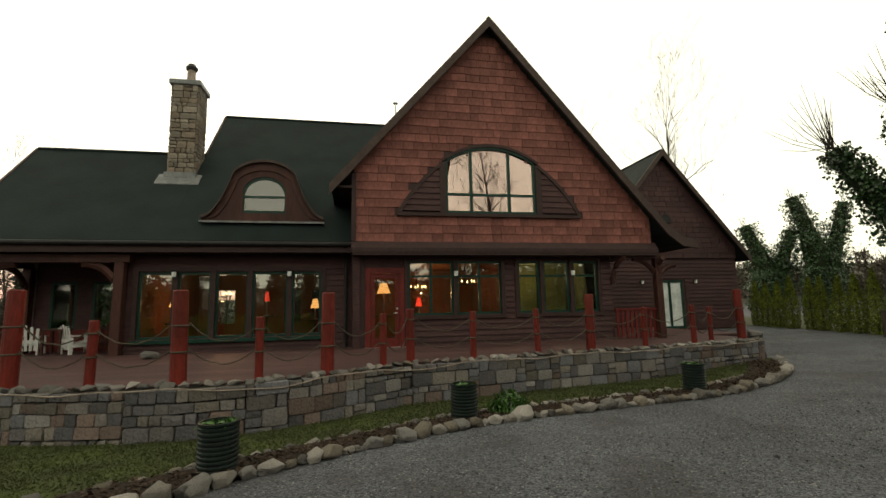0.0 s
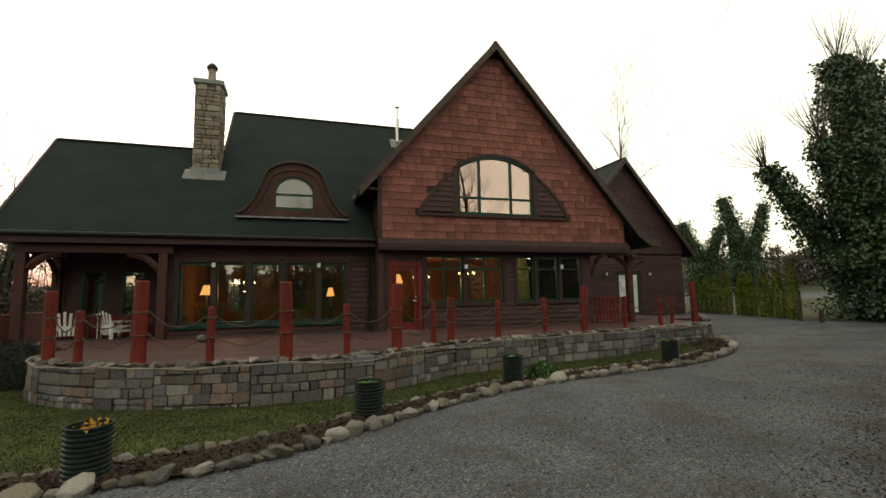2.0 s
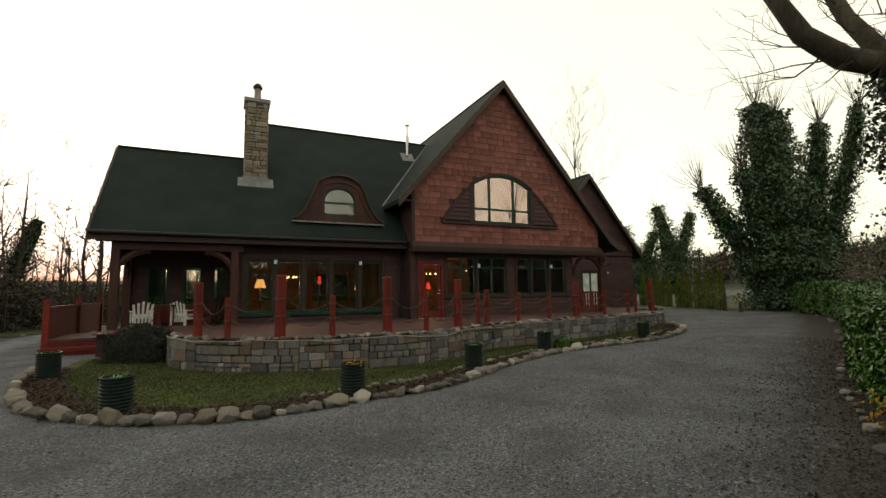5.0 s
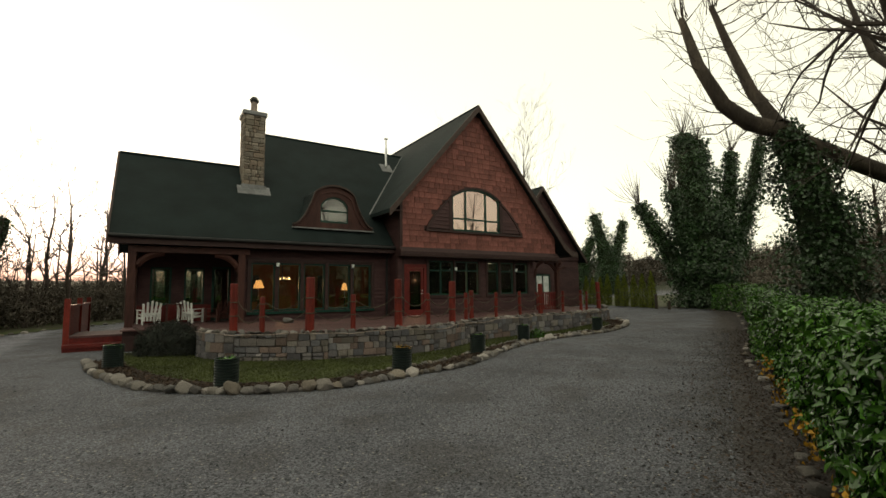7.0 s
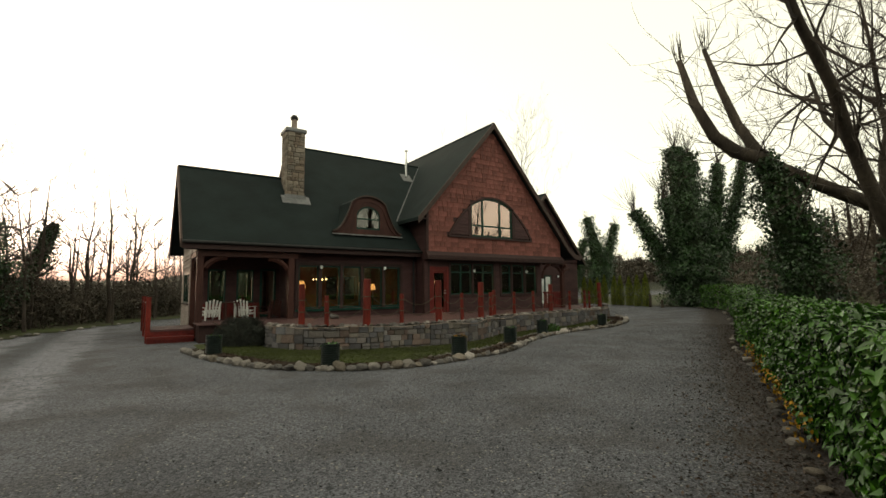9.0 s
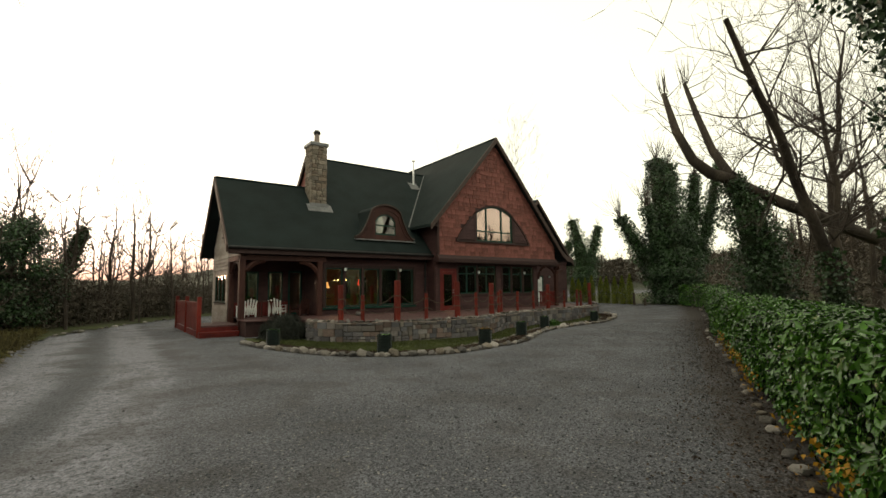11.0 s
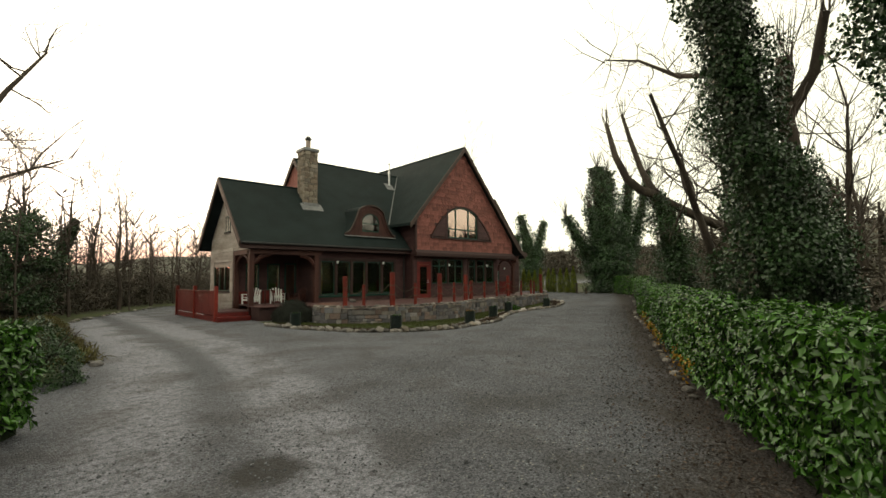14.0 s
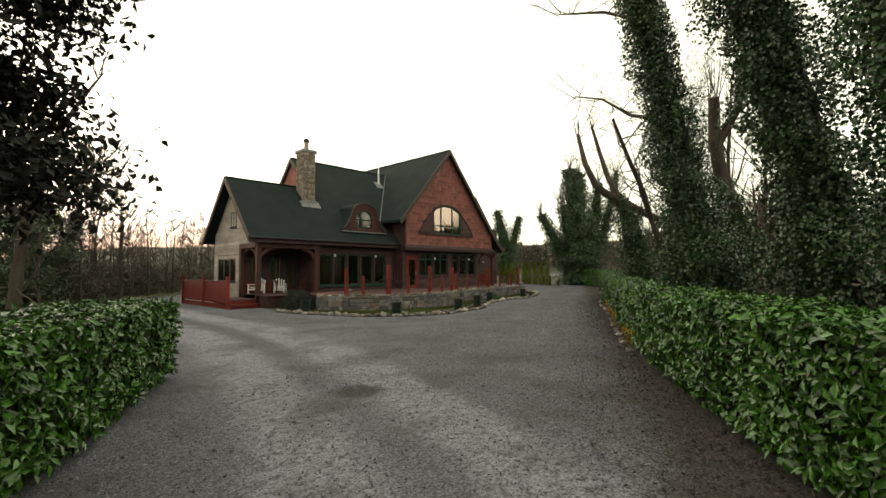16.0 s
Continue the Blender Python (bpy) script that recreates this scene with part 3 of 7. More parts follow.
# ridge caps
for a, b in (((-9.6, WRY, WRZ), (-4.8, WRY, WRZ)), ((-4.8, RIDGE_Y, RIDGE_Z), (3.0, RIDGE_Y, RIDGE_Z)), ((GX, GF, GZ), (GX, GB, GZ)), ((RX, RF, RZ), (RX, 28, RZ))):
    bm = bmesh.new()
    tube(bm, [a, b], 0.06, 6)
    part("ridge_cap", bm, M_ROOF, house)
# eave fascia and gutter
bm = bx(-9.6, -0.1, EAVE_Y - 0.035, EAVE_Y - 0.004, EZ - 0.31, EZ - 0.02)
part("fascia", bm, M_TRIM, house)
bm = bmesh.new()
tube(bm, [(-9.6, EAVE_Y - 0.1, EZ - 0.08), (-0.1, EAVE_Y - 0.1, EZ - 0.1)], 0.06, 8)
part("gutter", bm, M_DARK, house, "dark rain gutter")
bm = bmesh.new()
tube(bm, [(-0.25, EAVE_Y - 0.1, EZ - 0.1), (-0.25, 12.85, EZ - 0.35), (-0.25, 12.98, EZ - 0.5), (-0.25, 12.98, DECK_Z)], 0.045, 8)
part("downpipe", bm, M_DARK, house, "dark downpipe")
# soffits
bm = bx(-9.5, -0.1, EAVE_Y, 13.1, EZ - 0.3, EZ - 0.27)
part("soffit", bm, M_TRIM, house)
# pale valley flashing
bm = bmesh.new()
va, vb_ = Vector((-0.62, 13.93, 4.92)), Vector((2.9, 17.68, 8.93))
tube(bm, [va, vb_], 0.05, 4)
part("valley_flashing", bm, M_LEAD, house, "pale lead valley strip")
# flue
bm = bmesh.new()
cyl(bm, 0.07, 0.07, 8.0, 8.95, 10, (1.5, 16.74))
cyl(bm, 0.035, 0.035, 8.95, 9.45, 8, (1.5, 16.74))
cyl(bm, 0.1, 0.1, 9.45, 9.5, 10, (1.5, 16.74))
part("flue", bm, M_STEEL, house, "slim steel flue pipe")
bm = bmesh.new()
slab(bm, [(1.2, 16.5, roof_z(16.5) + 0.03), (1.8, 16.5, roof_z(16.5) + 0.03), (1.8, 16.95, roof_z(16.95) + 0.03), (1.2, 16.95, roof_z(16.95) + 0.03)], 0.02)
part("flue_flashing", bm, M_LEAD, house)

# ---- chimney ----
chimney = part("chimney", bx(-5.58, -4.86, 14.72, 15.5, 5.3, 8.72), M_MORTAR, house, "tall tan rubble-stone chimney")


def stone_mesh(k, w, h, d, rng):
    """A rough block with chipped corners, its face towards -y."""
    bm = bmesh.new()
    b = min(w, h) * 0.11
    pts = []
    for sx, sz in ((-1, -1), (1, -1), (1, 1), (-1, 1)):
        j = lambda s: rng.uniform(-s, s)
        x, z = sx * w / 2, sz * h / 2
        pts.append((x - sx * b * rng.uniform(0.5, 1.2), z + j(0.008)))
        pts.append((x + j(0.008), z - sz * b * rng.uniform(0.5, 1.2)))
    pts.sort(key=lambda p: math.atan2(p[1] / h, p[0] / w))
    back = [bm.verts.new((x, d / 2, z)) for x, z in pts]
    mid = [bm.verts.new((x, -d * 0.18, z)) for x, z in pts]
    tx, tz = rng.uniform(-0.03, 0.03), rng.uniform(-0.04, 0.04)
    front = [bm.verts.new((x - math.copysign(0.012, x), -d / 2 - rng.uniform(0, 0.012) + x * tx + z * tz, z - math.copysign(0.011, z))) for x, z in pts]
    n = len(pts)
    for a, c in ((back, mid), (mid, front)):
        for i in range(n):
            bm.faces.new((a[i], a[(i + 1) % n], c[(i + 1) % n], c[i]))
    ce = bm.verts.new((rng.uniform(-0.2, 0.2) * w, -d / 2 - rng.uniform(0.004, 0.018), rng.uniform(-0.15, 0.15) * h))
    for i in range(n):
        bm.faces.new((front[i], front[(i + 1) % n], ce))
    bmesh.ops.recalc_face_normals(bm, faces=bm.faces)
    me = bpy.data.meshes.new("stone")
    bm.to_mesh(me)
    bm.free()
    return me


def rubble(length, height, rng, lo=0.12, hi=0.42, course=(0.10, 0.30)):
    """Rectangles of roughly squared rubble that fill a length x height strip: x, z, w, h."""
    out = []
    x = 0.0
    # columns of mixed stacks, knitted by uneven widths
    while x < length:
        bw = min(rng.uniform(0.5, 1.6), length - x)
        if length - x - bw < 0.25:
            bw = length - x
        z = 0.0
        while z < height - 0.02:
            h = min(rng.uniform(*course), height - z)
            if height - z - h < 0.07:
                h = height - z
            u = 0.0
            while u < bw - 0.01:
                w = rng.uniform(max(lo, h * 0.7), max(lo * 1.3, min(hi, h * 2.3)))
                if bw - u - w < lo:
                    w = bw - u
                if h > 0.2 and w < 0.3 and rng.uniform() < 0.3:
                    hh = h * rng.uniform(0.4, 0.6)
                    out.append((x + u + w / 2, z + hh / 2, w, hh))
                    out.append((x + u + w / 2, z + (h + hh) / 2, w, h - hh))
                else:
                    out.append((x + u + w / 2, z + h / 2, w, h))
                u += w
            z += h
        x += bw
    return out


srng = np.random.RandomState(5)
STONES = {}


def stone(w, h, d, material):
    key = (round(w / 0.04), round(h / 0.03), srng.randint(4), material.name)
    if key not in STONES:
        STONES[key] = stone_mesh(0, round(w / 0.04) * 0.04 - 0.004, round(h / 0.03) * 0.03 - 0.004, d, srng)
        STONES[key].materials.append(material)
    return STONES[key]


for side in range(4):
    wdt = 0.72 if side % 2 == 0 else 0.78
    for (u, z, w, h) in rubble(wdt, 3.25 if side else 2.9, srng, 0.1, 0.34, (0.1, 0.24)):
        s = new("stone", stone(w, h, 0.1, M_CHIM))
        m = [pose(-5.58 + u, 14.73, 5.8 + z), pose(-4.87, 14.72 + u, 5.45 + z, 0, 0, 90), pose(-4.86 - u, 15.49, 5.45 + z, 0, 0, 180), pose(-5.57, 15.5 - u, 5.45 + z, 0, 0, -90)][side]
        s.matrix_world = m
        s.parent = chimney
part("chimney_cap", bx(-5.68, -4.76, 14.62, 15.6, 8.66, 8.84), M_LEAD, chimney, "grey stone cap", 0.03)
bm = bmesh.new()
cyl(bm, 0.13, 0.12, 8.84, 9.36, 14, (-5.2, 15.1))
part("chimney_pot", bm, M_POT, chimney, "pale clay pot")
bm = bmesh.new()
cyl(bm, 0.16, 0.18, 9.36, 9.44, 14, (-5.2, 15.1))
cyl(bm, 0.18, 0.1, 9.44, 9.56, 14, (-5.2, 15.1))
part("cowl", bm, M_DARK, chimney, "dark metal cowl")
bm = bmesh.new()
box(bm, -5.66, -4.78, 14.6, 15.5, 5.55, 5.84)
slab(bm, [(-5.82, 14.38, roof_z(14.38) + 0.04), (-4.62, 14.38, roof_z(14.38) + 0.04), (-4.62, 14.72, roof_z(14.72) + 0.04), (-5.82, 14.72, roof_z(14.72) + 0.04)], 0.03)
part("flashing", bm, M_LEAD, chimney, "grey lead flashing")


# ---- walls with lap siding ----
def holed(a0, a1, holes, z0, z1):
    """The free stretches of a row between z0 and z1."""
    spans = [(a0, a1)]
    for h0, h1, hz0, hz1 in holes:
        if hz1 > z0 + 0.001 and hz0 < z1 - 0.001:
            nxt = []
            for s0, s1 in spans:
                if h1 <= s0 or h0 >= s1:
                    nxt.append((s0, s1))
                else:
                    if h0 > s0:
                        nxt.append((s0, h0))
                    if h1 < s1:
                        nxt.append((h1, s1))
            spans = nxt
    return spans


def wall_core(a0, a1, z0, z1, holes, m, thick, material, name="wall"):
    """A wall of real thickness with its openings; its outer face lies in y = 0 of the pose m."""
    w = new(name)
    w.parent = house
    cuts = sorted({z0, z1, *[h[2] for h in holes], *[h[3] for h in holes]})
    cuts = [c for c in cuts if z0 <= c <= z1]
    for c0, c1 in zip(cuts, cuts[1:]):
        for s0, s1 in holed(a0, a1, holes, c0, c1):
            part("wall_panel", bx(s0, s1, 0, thick, c0, c1, m=m), material, w)
    return w


def clad(wall, a0, a1, z0, z1, holes, m, material, step=0.16):
    """Lapped boards on a wall, each a piece of its own."""
    z = z0
    while z < z1 - 0.02:
        zt = min(z + step, z1)
        for s0, s1 in holed(a0, a1, holes, z + 0.01, zt - 0.01):
            if s1 - s0 < 0.03:
                continue
            bm = bmesh.new()
            pts = [(-0.045, z - 0.012), (-0.008, zt), (0.012, zt), (0.012, z - 0.012)]
            vs = [[bm.verts.new((a, p[0], p[1])) for p in pts] for a in (s0, s1)]
            for k in range(4):
                bm.faces.new((vs[0][k], vs[0][(k + 1) % 4], vs[1][(k + 1) % 4], vs[1][k]))
            bm.faces.new(vs[0][::-1])
            bm.faces.new(vs[1])
            bmesh.ops.recalc_face_normals(bm, faces=bm.faces)
            bmesh.ops.transform(bm, matrix=m, verts=bm.verts)
            part("board", bm, material, wall)
        z += step


def window(x0, x1, z0, z1, m, mullions=(), transom=None, frame_mat=None, glass=None, fw=0.06, name="window", sill=True, depth=0.09):
    """A framed window in the opening; m carries its outer face, y = 0, to its wall."""
    frame_mat = frame_mat or M_GREENF
    w = thing(name, "", "window")
    w.parent = house
    bm = bmesh.new()
    y0, y1 = 0.0, depth
    box(bm, x0, x0 + fw, y0, y1, z0, z1, m)
    box(bm, x1 - fw, x1, y0, y1, z0, z1, m)
    box(bm, x0 + fw, x1 - fw, y0, y1, z1 - fw, z1, m)
    box(bm, x0 + fw, x1 - fw, y0, y1, z0, z0 + fw, m)
    part("frame", bm, frame_mat, w, "dark green frame")
    xs = [x0 + fw, *mullions, x1 - fw]
    for u in mullions:
        part("mullion", bx(u - fw * 0.55, u + fw * 0.55, y0 + 0.004, y1, z0 + fw, z1 - fw, m=m), frame_mat, w)
    if transom:
        for a, b in zip(xs, xs[1:]):
            part("transom", bx(a + fw * 0.55, b - fw * 0.55, y0 + 0.01, y1, transom - fw * 0.5, transom + fw * 0.5, m=m), frame_mat, w)
    for a, b in zip(xs, xs[1:]):
        g = part("pane", bx(a, b, 0.04, 0.048, z0 + fw, z1 - fw, m=m), glass or G_CLEAR, w)
        g.visible_shadow = False
    if sill:
        part("sill", bx(x0 - 0.05, x1 + 0.05, -0.06, 0.02, z0 - 0.05, z0, m=m), M_TRIM, w)
    del w["category"]
    return w


# front of the wing: four bays of window behind the deck
FRONT = pose(0, 13.1, 0)
W_A = [(-5.5, -4.66, 0.95, 2.68), (-4.58, -3.75, 0.95, 2.68), (-3.65, -2.82, 0.95, 2.68), (-2.72, -1.8, 0.95, 2.68), (-1.7, -0.92, 0.95, 2.68)]
w1 = wall_core(-5.75, 0.12, 0.3, EZ - 0.28, W_A, FRONT, 0.22, M_SIDING)
clad(w1, -5.75, 0.0, 0.55, 0.86, [], FRONT, M_SIDING)
clad(w1, -5.75, 0.0, 0.86, EZ - 0.3, [(-5.62, -0.8, 0.86, 2.78)], FRONT, M_SIDING)
for x0, x1, z0, z1 in W_A:
    window(x0, x1, z0, z1, FRONT, sill=False)
for u in (-5.56, -4.62, -3.7, -2.77, -1.75, -0.86):
    part("window_post", bx(u - 0.06, u + 0.06, 13.02, 13.11, 0.86, 2.78), M_TRIM, house)
part("window_head", bx(-5.62, -0.8, 13.03, 13.1, 2.7, 2.82), M_TRIM, house)
part("window_ledge", bx(-5.62, -0.8, 12.98, 13.1, 0.84, 0.93), M_GREENF, house)

# front gable, ground floor
LOW = pose(0, 12.45, 0)
W_B = [(1.43, 2.69, 1.42, 2.9), (2.79, 4.1, 1.42, 2.9), (4.58, 5.24, 1.42, 2.9), (5.36, 6.16, 1.42, 2.9), (6.28, 7.08, 1.42, 2.9)]
DOOR = (0.27, 1.32, 0.55, 2.72)
w2 = wall_core(0.0, 7.5, 0.3, 3.05, W_B + [DOOR], LOW, 0.22, M_SIDING)
clad(w2, 1.36, 7.5, 0.55, 1.3, [], LOW, M_SIDING, 0.155)
clad(w2, 4.16, 4.52, 1.3, 2.95, [], LOW, M_SIDING, 0.155)
clad(w2, 7.14, 7.5, 1.3, 2.95, [], LOW, M_SIDING, 0.155)
for i, (x0, x1, z0, z1) in enumerate(W_B):
    window(x0, x1, z0, z1, LOW, mullions=((x0 + x1) / 2,) if i < 2 else (), transom=2.48, sill=False, glass=G_CLEAR)
for u in (1.375, 2.74, 4.13, 4.54, 5.3, 6.22, 7.12):
    part("window_post", bx(u - 0.05, u + 0.05, 12.38, 12.46, 1.3, 2.98), M_TRIM, house)
part("window_ledge", bx(1.33, 4.18, 12.36, 12.46, 1.31, 1.4), M_TRIM, house)
part("window_ledge", bx(4.49, 7.17, 12.36, 12.46, 1.31, 1.4), M_TRIM, house)
# entrance door
door = thing("front_door", "", "")
door.parent = house
bm = bmesh.new()
for a in ((0.27, 0.4, 0.55, 2.72), (1.19, 1.32, 0.55, 2.72), (0.4, 1.19, 2.56, 2.72)):
    box(bm, a[0], a[1], 12.4, 12.5, a[2], a[3])
part("door_frame", bm, M_PANEL, door, "red door frame")
bm = bmesh.new()
for a in ((0.41, 0.52, 0.6, 2.55), (1.07, 1.18, 0.6, 2.55), (0.52, 1.07, 2.43, 2.55), (0.52, 1.07, 0.6, 0.84)):
    box(bm, a[0], a[1], 12.43, 12.48, a[2], a[3])
part("door_leaf", bm, M_PANEL, door, "red glazed door leaf")
g = part("pane", bx(0.52, 1.07, 12.45, 12.458, 0.84, 2.43), G_CLEAR, door)
g.visible_shadow = False
bm = bmesh.new()
tube(bm, [(1.12, 12.42, 1.5), (1.12, 12.37, 1.5), (1.02, 12.37, 1.5)], 0.012, 6)
cyl(bm, 0.03, 0.03, 0, 0.012, 10, m=pose(1.12, 12.43, 1.62, 90))
part("door_handle", bm, M_STEEL, door, "steel handle and lock")
part("threshold", bx(0.25, 1.34, 12.33, 12.5, 0.56, 0.6), M_WHITE, door, "pale threshold")

# front gable, upper face with the arched window
UP = 12.14
AC, AW, ASILL = 3.79, 2.68, 4.2       # centre, shutters' half width, foot of the arch


def arch_top(x):
    """The great segmental arch over window and shutters."""
    u = (x - AC) / AW
    return ASILL + 1.95 * max(0.0, 1 - u * u) ** 0.88


def roof_under(x):
    return GZ - 0.2 - GS * abs(x - GX)


bm = bmesh.new()
n = 64
x0, x1 = -0.05, 8.75
cols = [x0 + (x1 - x0) * i / n for i in range(n + 1)]
for a, b in zip(cols, cols[1:]):
    lo = 3.15
    hi = lambda x: max(3.16, min(roof_under(x), 99))
    inside = AC - 1.33 < (a + b) / 2 < AC + 1.33
    def quadcol(za0, zb0, za1, zb1):
        v = [(a, UP, za0), (b, UP, zb0), (b, UP, zb1), (a, UP, za1)]
        f = [bm.verts.new(p) for p in v]
        k = [bm.verts.new((p[0], p[1] + 0.2, p[2])) for p in v]
        bm.faces.new(f)
        bm.faces.new(k[::-1])
        for i in range(4):
            bm.faces.new((f[i], f[(i + 1) % 4], k[(i + 1) % 4], k[i]))
    if inside:
        quadcol(lo, lo, ASILL, ASILL)
        quadcol(arch_top(a), arch_top(b), hi(a), hi(b))
    else:
        quadcol(lo, lo, hi(a), hi(b))
bmesh.ops.remove_doubles(bm, verts=bm.verts, dist=0.001)
bmesh.ops.recalc_face_normals(bm, faces=bm.faces)
gable_wall = part("gable_wall", bm, M_TRIM, house, "upper gable clad in red cedar shakes")
# skirt board and pent under the gable
bm = bmesh.new()
prism(bm, [(11.98, 3.1), (11.98, 3.22), (12.13, 3.42), (12.16, 3.42), (12.16, 3.1)], 8.95, 0, -0.1)
part("skirt_board", bm, M_TRIM, house, "dark brown skirt board")
part("soffit", bx(-0.08, 8.8, 12.0, 12.46, 3.03, 3.1), M_TRIM, house)
part("corner_board", bx(-0.1, 0.02, 12.08, 12.2, 3.42, 5.25), M_TRIM, house)
part("corner_board", bx(-0.08, 0.26, 12.4, 12.5, 0.55, 3.04), M_TRIM, house)
part("gable_wall_side", bx(-0.05, 0.12, 12.34, 17.0, 0.3, 5.2), M_SIDING, house)
bm = bx(-0.45, -0.08, 12.0, 14.6, 4.82, 4.88)
part("soffit", bm, M_TRIM, house)
# shuttered quarters of the arch and the window between them
for s in (-1, 1):
    sh = thing("shutter", "", "")
    sh.parent = house
    rows = 9
    for r in range(rows):
        z0 = ASILL + 0.06 + r * 0.165
        zt = z0 + 0.165
        inner = AC + s * 1.5
        outer_w = AW * math.sqrt(max(0.0, 1 - min(1, (z0 + 0.1 - ASILL) / 1.95) ** (1 / 0.88)))
        if outer_w < 1.62:
            break
        outer = AC + s * (outer_w - 0.05)
        a, b = min(inner, outer), max(inner, outer)
        bm = bmesh.new()
        pts = [(UP - 0.075, z0), (UP - 0.045, zt), (UP, zt), (UP, z0)]
        prism(bm, pts, b - a, 0, a)
        part("louvre", bm, M_SIDING, sh, "dark brown louvre")
    bm = bmesh.new()
    box(bm, AC + s * 1.33 - (0 if s > 0 else 0.17), AC + s * 1.33 + (0.17 if s > 0 else 0), UP - 0.07, UP, ASILL, arch_top(AC + 1.42))
    part("stile", bm, M_TRIM, sh)
    bm = bmesh.new()
    arc = [(AC + s * AW * u, arch_top(AC + AW * u)) for u in (1.0, 0.99, 0.97, 0.94, 0.9, 0.85, 0.8, 0.74, 0.68, 0.62, 0.56, 0.53)]
    for (xa, za), (xb, zb) in zip(arc, arc[1:]):
        k = 0.955
        q = [(xa, za), (xb, zb), (AC + (xb - AC) * k, ASILL + (zb - ASILL) * k), (AC + (xa - AC) * k, ASILL + (za - ASILL) * k)]
        prism(bm, q, 0.09, 1, UP - 0.095)
    part("arch_trim", bm, M_TRIM, sh)
upw = thing("arched_window", "", "")
upw.parent = house
bm = bmesh.new()
arc = [(x, arch_top(x)) for x in np.linspace(AC - 1.42, AC + 1.42, 19)]
for (xa, za), (xb, zb) in zip(arc, arc[1:]):
    prism(bm, [(xa, za), (xb, zb), (xb, zb + 0.09), (xa, za + 0.09)], 0.08, 1, UP - 0.085)
part("arch_trim", bm, M_TRIM, upw)
bm = bmesh.new()
for (xa, za), (xb, zb) in zip(arc[1:-1], arc[2:-1]):
    prism(bm, [(xa, za - 0.07), (xb, zb - 0.07), (xb, zb), (xa, za)], 0.11, 1, UP - 0.05)
box(bm, AC - 1.33, AC - 1.26, UP - 0.03, UP + 0.06, ASILL, arch_top(AC - 1.3) - 0.03)
box(bm, AC + 1.26, AC + 1.33, UP - 0.03, UP + 0.06, ASILL, arch_top(AC + 1.3) - 0.03)
box(bm, AC - 1.26, AC + 1.26, UP - 0.03, UP + 0.06, ASILL, ASILL + 0.08)
part("frame", bm, M_GREENF, upw, "dark green arched frame")
part("sill", bx(AC - AW, AC + AW, UP - 0.1, UP - 0.002, ASILL - 0.09, ASILL - 0.004), M_TRIM, upw)
for u in (3.2, 4.32):
    part("mullion", bx(u - 0.04, u + 0.04, UP - 0.02, UP + 0.05, ASILL + 0.08, arch_top(u) - 0.06), M_GREENF, upw)
for a, b in ((AC - 1.26, 3.16), (3.24, 4.28), (4.36, AC + 1.26)):
    part("transom", bx(a, b, UP - 0.015, UP + 0.05, 4.72, 4.79), M_GREENF, upw)
for a, b in ((AC - 1.28, 3.2), (3.2, 4.32), (4.32, AC + 1.28)):
    for lowp in (True, False):
        bm = bmesh.new()
        if lowp:
            prism(bm, [(a, ASILL + 0.05), (b, ASILL + 0.05), (b, 4.75), (a, 4.75)], 0.008, 1, UP + 0.02)
        else:
            xs = np.linspace(a, b, 7)
            prism(bm, [(a, 4.75), (b, 4.75)] + [(x, arch_top(x) - 0.04) for x in xs[::-1]], 0.008, 1, UP + 0.02)
        g = part("pane", bm, G_SKYTINT, upw)
        g.visible_shadow = False

# right end of the gable: side wall and bracketed porch post
part("side_wall", bx(7.28, 7.5, 12.68, 18.0, 0.3, 3.1), M_SIDING, house)
part("porch_ceiling", bx(7.5, 9.0, 12.2, 18.0, 3.12, 3.2), M_TRIM, house)
part("beam", bx(7.5, 9.1, 12.12, 12.36, 2.95, 3.12), M_TIMBER, house, "dark red porch beam")


def bracket(x, y, z, dx, dy, size, parent, w=0.13):
    """A curved knee brace that springs from a post at (x, y, z) and meets the beam size further."""
    bm = bmesh.new()
    pts = [(x + dx * size * (1 - math.cos(t)), y + dy * size * (1 - math.cos(t)), z + size * math.sin(t)) for t in np.linspace(0, math.pi / 2, 9)]
    tube(bm, pts, w * 0.6, 6)
    return part("brace", bm, M_TIMBER, parent, "curved dark red brace")


post = part("porch_post", bx(8.84, 9.04, 12.15, 12.35, 0.55, 2.98), M_TIMBER, house, "dark red porch post", 0.01)
bracket(8.94, 12.25, 2.15, -1, 0, 0.8, house)
bracket(8.94, 12.25, 2.15, 0, -0.4, 0.8, house)
bracket(8.94, 12.25, 2.15, 1, 0, 0.6, house)
bracket(7.55, 12.4, 2.2, 0.3, -0.5, 0.75, house)
# porch rail with red balusters
for i in range(9):
    u = 7.58 + i * 0.15
    part("baluster", bx(u - 0.04, u + 0.04, 12.3, 12.34, 0.62, 1.42), M_PANEL, house)
part("handrail", bx(7.5, 8.86, 12.27, 12.37, 1.42, 1.49), M_PANEL, house)

# rear wing front
RW = pose(0, 18.1, 0)
RDOOR = (13.1, 14.45, 0.5, 2.62)
w3 = wall_core(10.0, 17.3, 0.1, 3.7, [RDOOR], RW, 0.2, M_SIDING)
clad(w3, 10.0, 17.3, 0.5, 3.5, [(13.0, 14.55, 0.4, 2.72)], RW, M_SIDING, 0.17)
bm = bmesh.new()
prism(bm, [(10.0, 3.6), (17.3, 3.6), (17.3, 4.1), (RX, RZ - 0.22), (10.0, 4.1)], 0.2, 1, 18.04)
